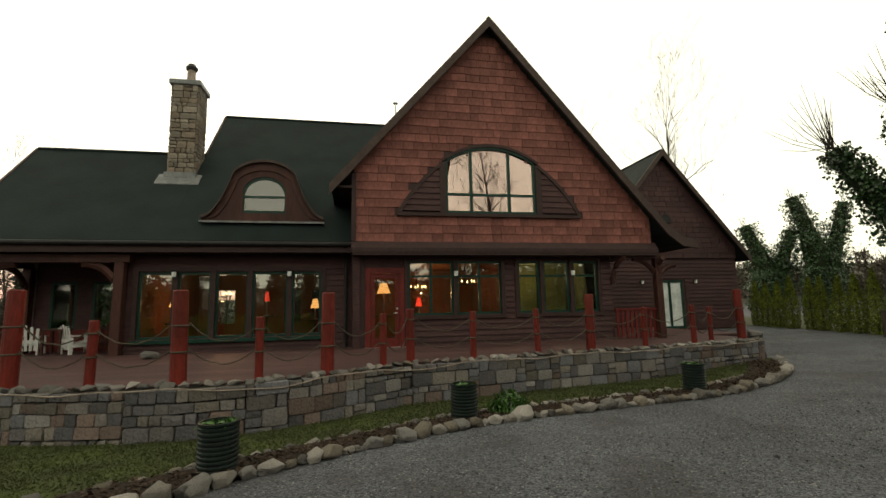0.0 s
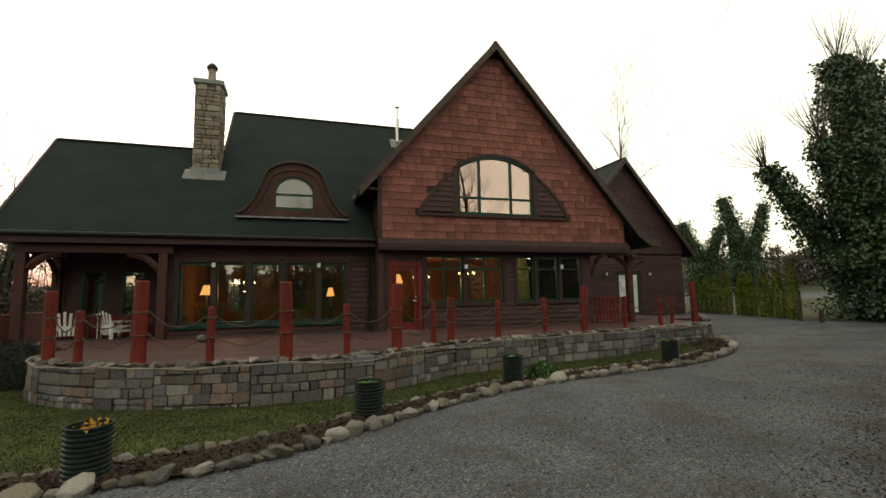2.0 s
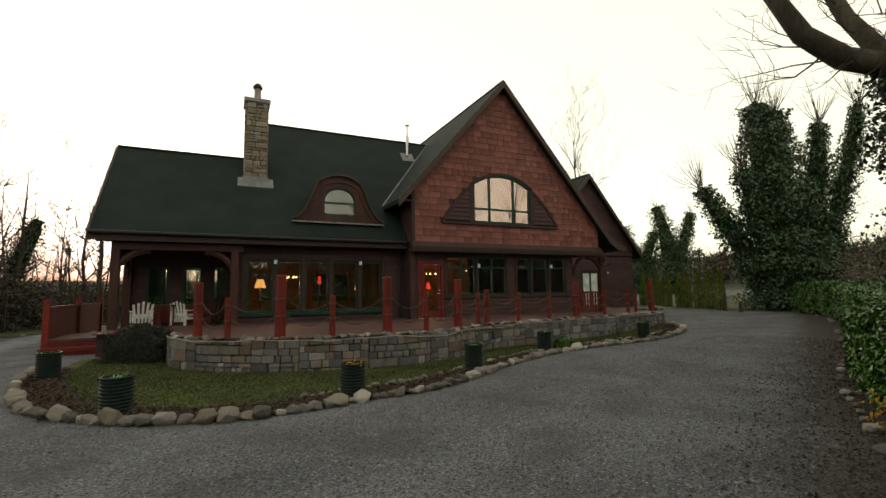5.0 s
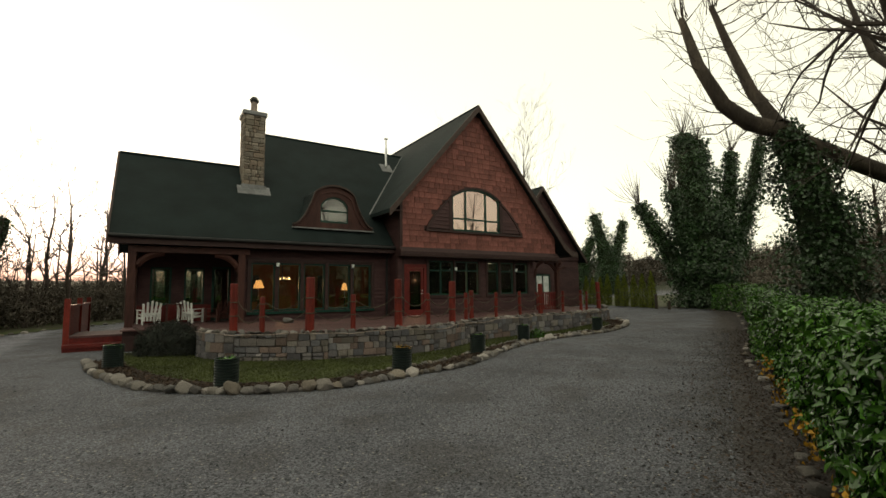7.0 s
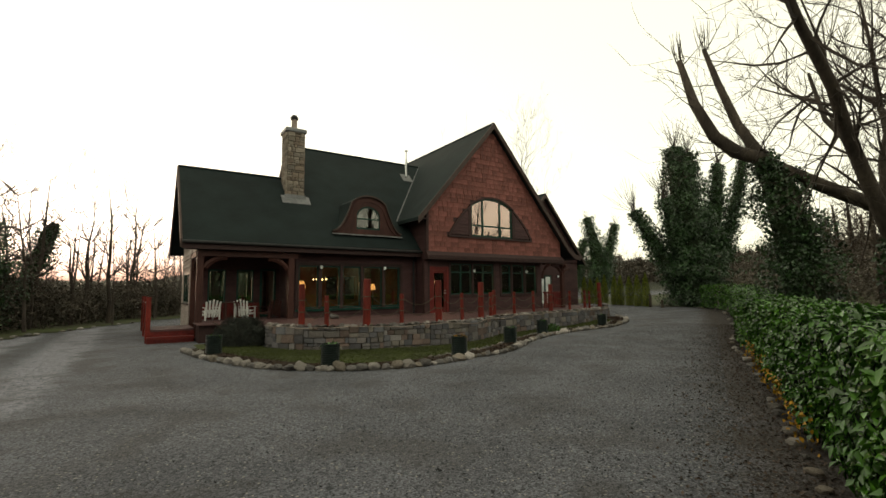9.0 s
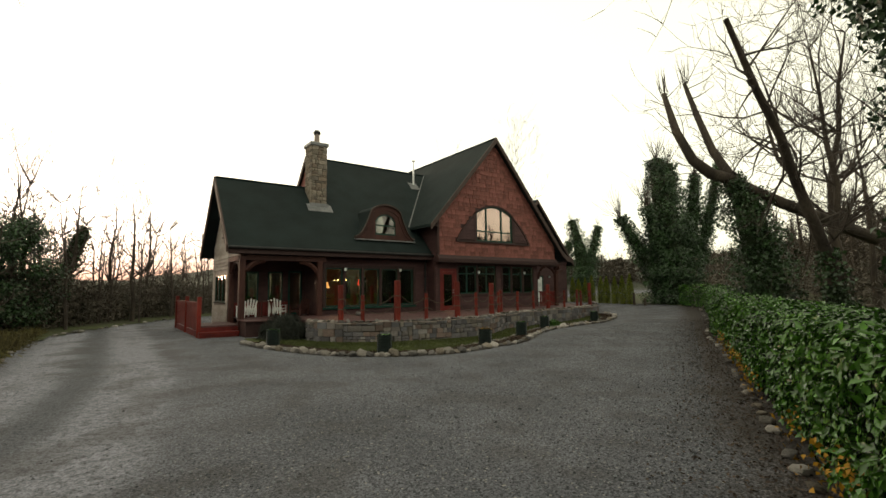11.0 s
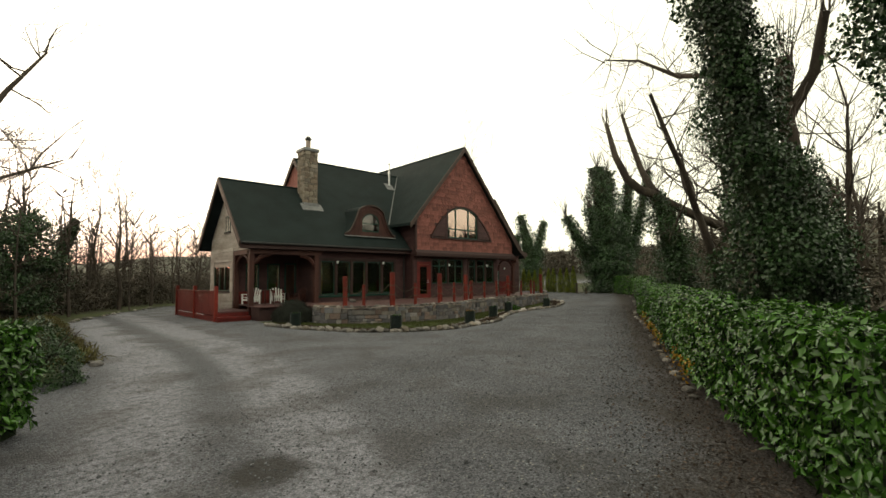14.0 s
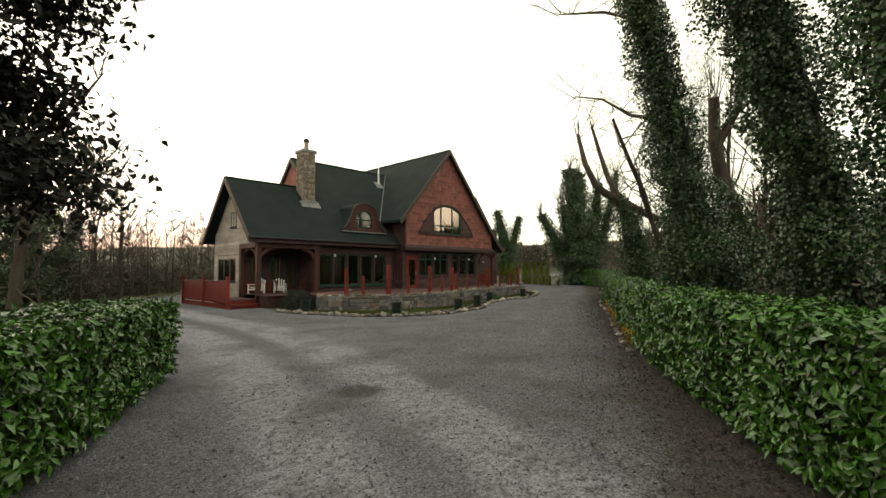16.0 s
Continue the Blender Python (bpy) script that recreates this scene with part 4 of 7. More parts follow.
rear_gable = part("gable_wall", bm, M_SIDING, house, "rear gable clad in brown shakes")
window(13.1, 14.45, 0.5, 2.62, RW, mullions=(13.77,), glass=M_DOORWHITE, sill=False, fw=0.1, name="garden_door")
bm = bmesh.new()
prism(bm, [(13.78 + 0.28 * math.cos(t), 5.2 + 0.42 * math.sin(t)) for t in np.linspace(0, math.pi, 12)], 0.05, 1, 17.98)
part("vent", bm, M_DARK, house)
part("side_wall", bx(17.1, 17.3, 18.3, 27.8, 0.1, 4.1), M_SIDING, house)
part("link_wall", bx(7.5, 10.0, 18.0, 18.2, 0.3, 4.4), M_SIDING, house)

# left gable of the wing
SIDE = Matrix.Translation((-9.1, 0, 0)) @ Matrix.Rotation(radians(-90), 4, 'Z')      # wall's x runs towards -y, its outside faces -x
SW = (-17.7, -15.3, 1.2, 2.45)
w4 = wall_core(-18.2, -14.85, -0.2, 3.3, [SW], SIDE, 0.2, M_PALE)
clad(w4, -18.2, -14.85, 0.1, 3.3, [(SW[0] - 0.1, SW[1] + 0.1, 1.1, 2.55)], SIDE, M_PALE, 0.16)
window(SW[0], SW[1], SW[2], SW[3], SIDE, mullions=(-16.9, -16.1), glass=G_SKYTINT)
bm = bmesh.new()
prism(bm, [(13.1, 3.15), (18.2, 3.15), (18.2, 3.75), (WRY, WRZ - 0.2), (13.1, 3.9)], 0.2, 0, -9.1)
wing_gable = part("gable_wall", bm, M_PALE, house, "weathered pale shake gable")
window(-16.55 + 0.55, -15.65 + 0.35, 4.1, 4.9, Matrix.Translation((-9.12, 0, 0)) @ Matrix.Rotation(radians(-90), 4, 'Z'), mullions=(-15.65,), glass=G_SKYTINT, fw=0.05)
REARW = [(-8.36, -7.95, 1.35, 2.6), (-7.62, -7.0, 1.35, 2.6), (-6.88, -6.4, 1.35, 2.6)]
w6 = wall_core(-9.0, -5.0, -0.2, 3.6, REARW, pose(0, 18.0, 0), 0.2, M_SIDING)
for p in REARW:
    window(*p, pose(0, 18.0, 0), sill=False)
# porch recess: back wall with openings to the rear view
PB = pose(0, 14.9, 0)
PW = [(-8.5, -7.85, 1.2, 2.55), (-7.45, -6.8, 1.2, 2.55)]
w5 = wall_core(-8.88, -5.75, 0.3, 3.3, PW + [(-6.55, -5.9, 0.6, 2.6)], PB, 0.18, M_SIDING)
for p in PW:
    window(*p, PB, sill=True)
window(-6.55, -5.9, 0.6, 2.6, PB, sill=False, fw=0.09, name="porch_door")
part("porch_side_wall", bx(-5.78, -5.6, 13.32, 14.9, 0.3, 3.2), M_SIDING, house)
part("porch_ceiling", bx(-9.1, -5.6, 12.9, 14.9, 3.1, 3.14), M_TRIM, house)
part("beam", bx(-9.1, -5.6, 12.75, 12.98, 2.92, 3.12), M_TIMBER, house, "dark red porch beam")
part("beam", bx(-9.12, -8.94, 12.99, 14.9, 2.92, 3.09), M_TIMBER, house, "dark red porch beam")
for x, y in ((-9.0, 12.88), (-5.85, 12.88), (-9.0, 14.75)):
    part("porch_post", bx(x - 0.11, x + 0.11, y - 0.11, y + 0.11, 0.1, 2.93), M_TIMBER, house, "dark red porch post", 0.012)
bracket(-9.0, 12.88, 2.05, 1, 0, 0.85, house, 0.17)
bracket(-5.85, 12.88, 2.05, -1, 0, 0.85, house, 0.17)
bracket(-9.0, 12.95, 2.05, 0, 1, 0.85, house)
bracket(-9.0, 14.7, 2.05, 0, -1, 0.85, house)
# main block left gable, above the wing
bm = bmesh.new()
prism(bm, [(WRY - 0.6, WRZ - 1.0), (RIDGE_Y, RIDGE_Z - 0.2), (19.9, RIDGE_Z - 2.6), (19.9, 3.0), (WRY - 0.6, 3.0)], 0.2, 0, -4.7)
part("gable_wall", bm, M_SHAKE, house)
part("rear_wall", bx(-5.0, 17.0, 22.6, 22.8, -0.2, 4.0), M_SIDING, house)

# ---- eyebrow dormer ----
dormer = thing("dormer", "", "")
dormer.parent = house
DC = -2.48


def bell(x):
    """The dormer's bell-shaped outline."""
    u = abs(x - DC)
    if u < 0.8:
        return 5.74 - 0.62 * (1 - math.sqrt(max(0, 1 - (u / 0.98) ** 2))) * 1.25
    t = min(1, (u - 0.8) / 0.8)
    z8 = 5.74 - 0.62 * (1 - math.sqrt(1 - (0.8 / 0.98) ** 2)) * 1.25
    return 4.14 + (z8 - 4.14) * (1 - t) ** 1.9


DF = 13.06
xs = np.linspace(DC - 1.6, DC + 1.6, 41)
bm = bmesh.new()
for a, b in zip(xs, xs[1:]):
    mid = abs((a + b) / 2 - DC) < 0.57
    lo = (lambda x: 4.36 + 0.42 + 0.56 * math.sqrt(max(0, 1 - ((x - DC) / 0.6) ** 2))) if mid else (lambda x: 4.05)
    prism(bm, [(a, lo(a)), (b, lo(b)), (b, max(bell(b), lo(b) + 0.01)), (a, max(bell(a), lo(a) + 0.01))], 0.16, 1, DF)
    if mid:
        prism(bm, [(a, 4.05), (b, 4.05), (b, 4.3), (a, 4.3)], 0.16, 1, DF)
bmesh.ops.remove_doubles(bm, verts=bm.verts, dist=0.0005)
part("dormer_face", bm, M_TIMBER, dormer, "bell-shaped dark red face")
bm = bmesh.new()
for a, b in zip(xs, xs[1:]):
    q = [(a, bell(a)), (b, bell(b)), (b, bell(b) + 0.07), (a, bell(a) + 0.07)]
    prism(bm, q, 0.14, 1, DF - 0.1)
part("dormer_trim", bm, M_BARGE, dormer, "weathered hood moulding")
bm = bmesh.new()
for a, b in zip(xs[::1], xs[1::1]):
    k = 0.86
    q = [(DC + (a - DC) * 0.86, 4.1 + (bell(a) - 4.1) * 0.86), (DC + (b - DC) * 0.86, 4.1 + (bell(b) - 4.1) * 0.86),
         (DC + (b - DC) * 0.92, 4.1 + (bell(b) - 4.1) * 0.92), (DC + (a - DC) * 0.92, 4.1 + (bell(a) - 4.1) * 0.92)]
    prism(bm, q, 0.05, 1, DF - 0.04)
part("dormer_moulding", bm, M_TIMBER, dormer)
# dormer roof sweeps back into the main slope
verts, faces = [], []
for i, x in enumerate(xs):
    z = bell(x) + 0.05
    verts += [(x, DF - 0.06, z), (x, max(DF, 13.14 + (z - 4.07) / SLOPE) + 0.06, z + 0.02)]
    if i:
        faces.append((2 * i - 2, 2 * i, 2 * i + 1, 2 * i - 1))
raw("dormer_roof", verts, faces, M_ROOF, dormer)
bm = bmesh.new()
slab(bm, [(DC - 1.62, 12.93, 4.06), (DC + 1.62, 12.93, 4.06), (DC + 1.62, 13.2, 4.1), (DC - 1.62, 13.2, 4.1)], 0.05)
part("dormer_flashing", bm, M_LEAD, dormer, "pale lead flashing strip")
bm = bmesh.new()
t_ = np.linspace(0, math.pi, 15)
for a, b in zip(t_, t_[1:]):
    f = lambda t, r: (DC + r * math.cos(t), 4.78 + (r - 0.04) * math.sin(t))
    prism(bm, [f(a, 0.6), f(b, 0.6), f(b, 0.53), f(a, 0.53)], 0.08, 1, DF + 0.03)
for u in (-0.6, 0.53):
    box(bm, DC + u, DC + u + 0.07, DF + 0.03, DF + 0.11, 4.3, 4.78)
box(bm, DC - 0.53, DC + 0.53, DF + 0.03, DF + 0.11, 4.3, 4.38)
box(bm, DC - 0.53, DC + 0.53, DF + 0.03, DF + 0.11, 4.74, 4.8)
part("dormer_frame", bm, M_GREENF, dormer, "dark green arched frame")
bm = bmesh.new()
prism(bm, [(DC + 0.55, 4.34), (DC + 0.55, 4.78)] + [(DC + 0.55 * math.cos(t), 4.78 + 0.5 * math.sin(t)) for t in np.linspace(0.1, math.pi - 0.1, 14)] + [(DC - 0.55, 4.78), (DC - 0.55, 4.34)], 0.008, 1, DF + 0.06)
g = part("pane", bm, G_DORMER, dormer)
g.visible_shadow = False

# ---- rooms ----
def room(x0, x1, y0, y1, z0, z1, wallm, name):
    """Inner linings of a room: floor, ceiling, back and ends."""
    part("room_floor", bx(x0, x1, y0, y1, z0 - 0.05, z0), M_ROOMFLOOR, house)
    part("room_ceiling", bx(x0, x1, y0, y1, z1, z1 + 0.05), wallm, house)
    part("room_wall", bx(x0 - 0.05, x0, y0, y1, z0, z1), wallm, house)
    part("room_wall", bx(x1, x1 + 0.05, y0, y1, z0, z1), wallm, house)


room(-5.55, -0.1, 13.35, 17.9, 0.58, 2.95, M_ROOMWALL, "lounge")
room(0.2, 4.4, 12.7, 17.0, 0.58, 3.0, M_ROOMWALL, "hall")
# olive linings put the hedge's reflection behind the right-hand panes
room(4.46, 7.25, 12.7, 15.0, 0.58, 3.0, M_OLIVE_REFLECTION, "side room")
part("room_wall", bx(4.46, 7.25, 15.0, 15.05, 0.58, 3.0), M_OLIVE_REFLECTION, house)
part("room_wall", bx(0.2, 4.4, 17.0, 17.05, 0.58, 3.0), M_ROOMWALL, house)
BK = pose(0, 17.95, 0)
BW = [(-4.9, -4.3, 1.2, 2.4), (-2.6, -2.0, 1.2, 2.4), (-1.6, -1.0, 1.2, 2.4)]
wall_core(-5.55, -0.1, 0.58, 2.95, BW, BK, 0.1, M_ROOMWALL, "room_wall")
# pale pink sheet added behind the arched panes, for the sky they mirror
part("blind", bx(2.5, 5.1, 12.75, 12.77, 4.0, 6.4), M_PALE_BACKING, house, "pale pink sheet added behind the arched window to brighten its panes")
part("curtain", bx(2.62, 3.05, 12.5, 12.54, 4.2, 6.0), M_CURTAIN, house, "orange curtain")
part("curtain", bx(4.12, 4.4, 12.5, 12.54, 4.2, 6.0), M_CURTAIN, house, "orange curtain")
part("attic_lining", bx(1.6, 6.0, 12.4, 15.6, 3.9, 3.95), M_PALE_BACKING, house)


def lamp_at(name, at, watts, col, r=0.06):
    o = new(name, bpy.data.lights.new(name, 'POINT'))
    o.data.energy = watts
    o.data.color = col
    o.data.shadow_soft_size = r
    o.location = at
    return o


def table_lamp(at, shade_mat, h=0.55, r=0.17, base=0.75):
    """A shaded lamp on a small table."""
    t = thing("side_table", "small dark wooden side table indoors", "table", (at[0], at[1], 0.58))
    bm = bmesh.new()
    cyl(bm, 0.26, 0.26, base - 0.04, base, 16)
    part("tabletop", bm, M_TRIM, t)
    bm = bmesh.new()
    cyl(bm, 0.03, 0.03, 0.03, base - 0.04, 8)
    cyl(bm, 0.18, 0.05, 0, 0.03, 12)
    part("pedestal", bm, M_TRIM, t)
    l = thing("table_lamp", "lit table lamp with a glowing fabric shade", "lamp", (at[0], at[1], 0.58 + base))
    bm = bmesh.new()
    cyl(bm, 0.09, 0.07, 0, 0.03, 12)
    cyl(bm, 0.025, 0.02, 0.03, h - 0.1, 8)
    part("base", bm, M_POT, l)
    bm = bmesh.new()
    a = [bm.verts.new((r * math.cos(k * math.tau / 18), r * math.sin(k * math.tau / 18), h - 0.15)) for k in range(18)]
    b = [bm.verts.new((r * 0.5 * math.cos(k * math.tau / 18), r * 0.5 * math.sin(k * math.tau / 18), h + 0.15)) for k in range(18)]
    for k in range(18):
        bm.faces.new((a[k], a[(k + 1) % 18], b[(k + 1) % 18], b[k]))
    part("shade", bm, shade_mat, l, "glowing shade")
    return l


def chandelier(at, n=8):
    c = thing("chandelier", "lit chandelier with small candle bulbs hanging indoors", "chandelier", at)
    bm = bmesh.new()
    tube(bm, [(0, 0, 0.06), (0, 0, 2.95 - at[2])], 0.012, 5)
    for k in range(n):
        t = k * math.tau / n
        tube(bm, [(0, 0, 0), (0.15 * math.cos(t), 0.15 * math.sin(t), -0.05), (0.3 * math.cos(t), 0.3 * math.sin(t), 0.03)], 0.01, 5)
    part("arms", bm, M_DARK, c)
    for k in range(n):
        t = k * math.tau / n
        bm = bmesh.new()
        cyl(bm, 0.018, 0.012, 0.04, 0.11, 6, (0.3 * math.cos(t), 0.3 * math.sin(t)))
        part("bulb", bm, M_BULB, c)
    return c


table_lamp((-5.0, 14.3), M_SHADE, 0.6, 0.2)
table_lamp((-2.75, 15.4), M_REDSHADE, 0.6, 0.08, 0.9)
table_lamp((0.85, 13.9), M_SHADE, 0.8, 0.2, 0.85)
table_lamp((-1.25, 15.2), M_SHADE, 0.5, 0.14)
table_lamp((2.2, 16.0), M_REDSHADE, 0.5, 0.12)
chandelier((-4.0, 14.9, 2.1))
chandelier((2.0, 15.0, 2.25))
chandelier((3.4, 14.0, 2.35), 6)
WARM = (1.0, 0.5, 0.2)
L1 = lamp_at("lounge_light", (-4.0, 15.0, 1.9), 3.4, WARM)
L2 = lamp_at("hall_light", (2.2, 15.0, 2.1), 5.0, WARM)
# fill lamp added out of sight above the arch to brighten its panes
L3 = lamp_at("attic_light", (3.8, 12.48, 6.35), 9, (1.0, 0.66, 0.52))
# fill lamp added so that the olive linings show through the glass
L4 = lamp_at("side_room_light", (5.9, 13.9, 2.6), 3.4, (1.0, 0.8, 0.4))



# ---- terrace ----
INNER = offset(WALL, 0.2)


def wall_x(y):
    """Where the terrace wall's inner line crosses a given y."""
    xs = []
    for a, b in zip(INNER, INNER[1:]):
        if (a.y - y) * (b.y - y) <= 0 and a.y != b.y:
            xs.append(a.x + (b.x - a.x) * (y - a.y) / (b.y - a.y))
    return sorted(xs)


deck = thing("deck", "red-brown stained timber deck behind the stone wall", "deck", kind="structure")
spans = []
y = 7.3
while y < 12.95:
    ym = y + 0.07
    xs_ = wall_x(ym)
    if len(xs_) >= 2:
        lo, hi = xs_[0], xs_[-1]
    elif ym < 11.6:
        lo, hi = -7.3, (xs_[0] if xs_ else 11.0)
    else:
        lo, hi = -7.3, 11.0
    if ym > 11.55:
        lo = -9.15
    if ym > 12.4:
        spans += [(lo, 0.0, y), (7.5, 11.0, y)]
    else:
        spans.append((lo, hi, y))
    y += 0.145
while y < 18.0:
    if y < 14.8:
        spans.append((-8.9, -5.8, y))
    spans.append((7.5, 12.5, y))
    y += 0.145
for lo, hi, y in spans:
    part("plank", bx(lo, hi, y, y + 0.138, DECK_Z - 0.035, DECK_Z), M_DECK, deck)
bm = bmesh.new()
for lo, hi, y in spans[::2]:
    box(bm, lo + 0.05, hi - 0.05, y, y + 0.29, 0.0, DECK_Z - 0.04)
part("deck_frame", bm, M_TRIM, deck)

terrace = thing("terrace_wall", "low curved retaining wall of squared rubble stone with a cobble coping", "stone wall")
bm = bmesh.new()
o2 = offset(WALL, 0.36)
core = offset(WALL, 0.06)
for (a, b, c, d) in zip(core, core[1:], o2[1:], o2):
    slab(bm, [(a.x, a.y, 0.57), (b.x, b.y, 0.57), (c.x, c.y, 0.57), (d.x, d.y, 0.57)], 0.95)
part("core", bm, M_MORTAR, terrace)

acc = [0.0]
for a, b in zip(WALL, WALL[1:]):
    acc.append(acc[-1] + (b - a).length)


def on_wall(s):
    s = max(0.0, min(s, acc[-1] - 1e-4))
    i = max(k for k in range(len(acc) - 1) if acc[k] <= s)
    d = (WALL[i + 1] - WALL[i]).normalized()
    return WALL[i] + d * (s - acc[i]), d


def rock_mesh(seed, mat_, points=34, wear=0.06):
    """A broken fieldstone about 1 across: a hull of chance points with worn edges."""
    rng = np.random.RandomState(seed)
    bm = bmesh.new()
    for k in range(points):
        d = rng.normal(0, 1, 3)
        d /= np.linalg.norm(d)
        d = np.sign(d) * np.abs(d) ** 0.8
        bm.verts.new(tuple(d * 0.5 * rng.uniform(0.82, 1.08)))
    r = bmesh.ops.convex_hull(bm, input=bm.verts)
    bmesh.ops.delete(bm, geom=[g for g in r["geom_interior"] if isinstance(g, bmesh.types.BMVert)], context='VERTS')
    bmesh.ops.dissolve_limit(bm, angle_limit=radians(14), verts=bm.verts, edges=bm.edges)
    bmesh.ops.bevel(bm, geom=bm.edges[:], offset=wear, segments=2, profile=0.6, affect='EDGES', clamp_overlap=True)
    bmesh.ops.triangulate(bm, faces=bm.faces)
    bmesh.ops.recalc_face_normals(bm, faces=bm.faces)
    for v in bm.verts:
        v.co *= 1 + 0.14 * noise.noise(v.co * 4 + Vector((seed, 0, 0)))
    me = bpy.data.meshes.new("rock")
    bm.to_mesh(me)
    bm.free()
    me.materials.append(mat_)
    for p in me.polygons:
        p.use_smooth = True
    return me


ROCKS = [rock_mesh(i + 1, M_ROCK) for i in range(14)]
COBBLES = [rock_mesh(i + 40, M_ROCK, 12, 0.08) for i in range(8)]

# cobble coping
s = 0.05
while s < acc[-1]:
    p, d = on_wall(s)
    w = srng.uniform(0.11, 0.24)
    o = new("coping_stone", COBBLES[srng.randint(8)])
    nrm = Vector((-d.y, d.x))
    q = p + nrm * srng.uniform(0.08, 0.16)
    o.matrix_world = Matrix.LocRotScale((q.x, q.y, 0.6 + srng.uniform(-0.01, 0.02)), Euler((srng.uniform(-0.3, 0.3), srng.uniform(-0.3, 0.3), math.atan2(d.y, d.x))),
                                        (w * 1.15, srng.uniform(0.2, 0.28), srng.uniform(0.08, 0.16)))
    o.parent = terrace
    s += w * 0.95

# rope light laid along the coping
rl = thing("rope_light", "pale rope light draped along the stone wall", "rope light")
pts = []
for k in range(130):
    s = acc[-1] * k / 129
    p, d = on_wall(s)
    nrm = Vector((-d.y, d.x))
    q = p - nrm * 0.035
    sag = 0.06 * math.exp(-((q.x - 1.3) / 0.45) ** 2) + 0.05 * math.exp(-((q.x + 1.2) / 0.6) ** 2)
    pts.append((q.x, q.y, 0.562 - sag + 0.022 * math.sin(s * 2.3) + 0.012 * math.sin(s * 6.1)))
bm = bmesh.new()
tube(bm, pts, 0.0105, 6)
part("cable", bm, M_POT, rl)

# posts and slack ropes
POSTS = [(-6.62, 8.85, 1.3, 0.1), (-6.0, 8.4, 0.95, 0.07), (-4.93, 7.85, 1.45, 0.12), (-3.8, 7.68, 0.98, 0.07), (-2.53, 7.45, 1.4, 0.115), (-1.45, 7.62, 0.98, 0.065), (-0.44, 7.85, 1.35, 0.11),
         (0.5, 8.42, 0.98, 0.065), (1.05, 8.86, 1.05, 0.085), (2.35, 9.1, 0.98, 0.065), (3.9, 9.5, 1.0, 0.065), (5.3, 9.78, 1.3, 0.105), (6.8, 9.95, 0.98, 0.065), (8.5, 10.4, 1.0, 0.07),
         (9.3, 10.75, 0.95, 0.06), (10.45, 10.95, 1.4, 0.11)]
for x, y, h, r in POSTS:
    t = thing("rope_post", "round red-stained timber post with a worn top" if h > 1.2 else "slim red-stained timber post carrying rope", "post", (x, y, DECK_Z - 0.04), "rope posts on the terrace")
    bm = bmesh.new()
    cyl(bm, r, r * 0.96, 0, h * 0.5, 14)
    cyl(bm, r * 0.96, r * 0.93, h * 0.5, h - 0.02, 14)
    cyl(bm, r * 0.93, r * 0.8, h - 0.02, h, 14)
    bmesh.ops.transform(bm, matrix=pose(0, 0, 0, srng.uniform(-1, 1), srng.uniform(-1, 1), 0), verts=bm.verts)
    part("shaft", bm, M_POST, t)
    for zz in (0.45, 0.8):
        bm = bmesh.new()
        k = [(r * 1.02 * math.cos(a), r * 1.02 * math.sin(a), h * zz * (0.78 if h > 1.2 else 1)) for a in np.linspace(0, math.tau, 13)]
        tube(bm, k, 0.015, 5)
        part("rope_loop", bm, M_ROPE, t)
for (x0, y0, h0, r0), (x1, y1, h1, r1) in zip(POSTS, POSTS[1:]):
    if math.hypot(x1 - x0, y1 - y0) < 0.7:
        continue
    for zz, sag in ((0.8, 0.25), (0.45, 0.22)):
        z0 = DECK_Z + h0 * zz * (0.78 if h0 > 1.2 else 1)
        z1 = DECK_Z + h1 * zz * (0.78 if h1 > 1.2 else 1)
        d = Vector((x1 - x0, y1 - y0)).normalized()
        pts = []
        for k in range(13):
            u = k / 12
            a = Vector((x0, y0)) + d * r0
            b = Vector((x1, y1)) - d * r1
            q = a + (b - a) * u
            pts.append((q.x, q.y, z0 + (z1 - z0) * u - sag * srng.uniform(0.95, 1.05) * 4 * u * (1 - u)))
        t = thing("rope", "slack natural fibre rope strung between red posts", "rope", (0, 0, 0), "ropes between posts")
        bm = bmesh.new()
        tube(bm, pts, 0.011, 6)
        part("strand", bm, M_ROPE, t)

# ---- border stones ----
for row, (off_, lo, hi, gap) in enumerate(((0.08, 0.13, 0.3, 0.86), (0.78, 0.08, 0.19, 1.1))):
    line = [tuple(p) for p in offset(EDGE, off_)]
    s = 0.0
    pts = along([(a[0], a[1]) for a in line], 0.02)
    k = 0
    while k < len(pts):
        p, d = pts[k]
        w = srng.uniform(lo, hi)
        if row == 1 and not (-5 < p.x < 8):
            k += 10
            continue
        o = new("border_stone" if row == 0 else "edging_stone", ROCKS[srng.randint(14)])
        hgt = w * srng.uniform(0.55, 0.85)
        o.matrix_world = Matrix.LocRotScale((p.x, p.y, ground_z(p.x, p.y) + hgt * 0.3), Euler((srng.uniform(-0.4, 0.4), srng.uniform(-0.4, 0.4), math.atan2(d.y, d.x) + srng.uniform(-0.5, 0.5))),
                                            (w * 1.1, w * srng.uniform(0.7, 1.0), hgt))
        tagged(o, "rounded grey fieldstone edging the gravel drive" if row == 0 else "small fieldstone edging the lawn", "stone", "stones round the bed" if row == 0 else "stones along the lawn")
        k += max(3, int(w * gap / 0.02))


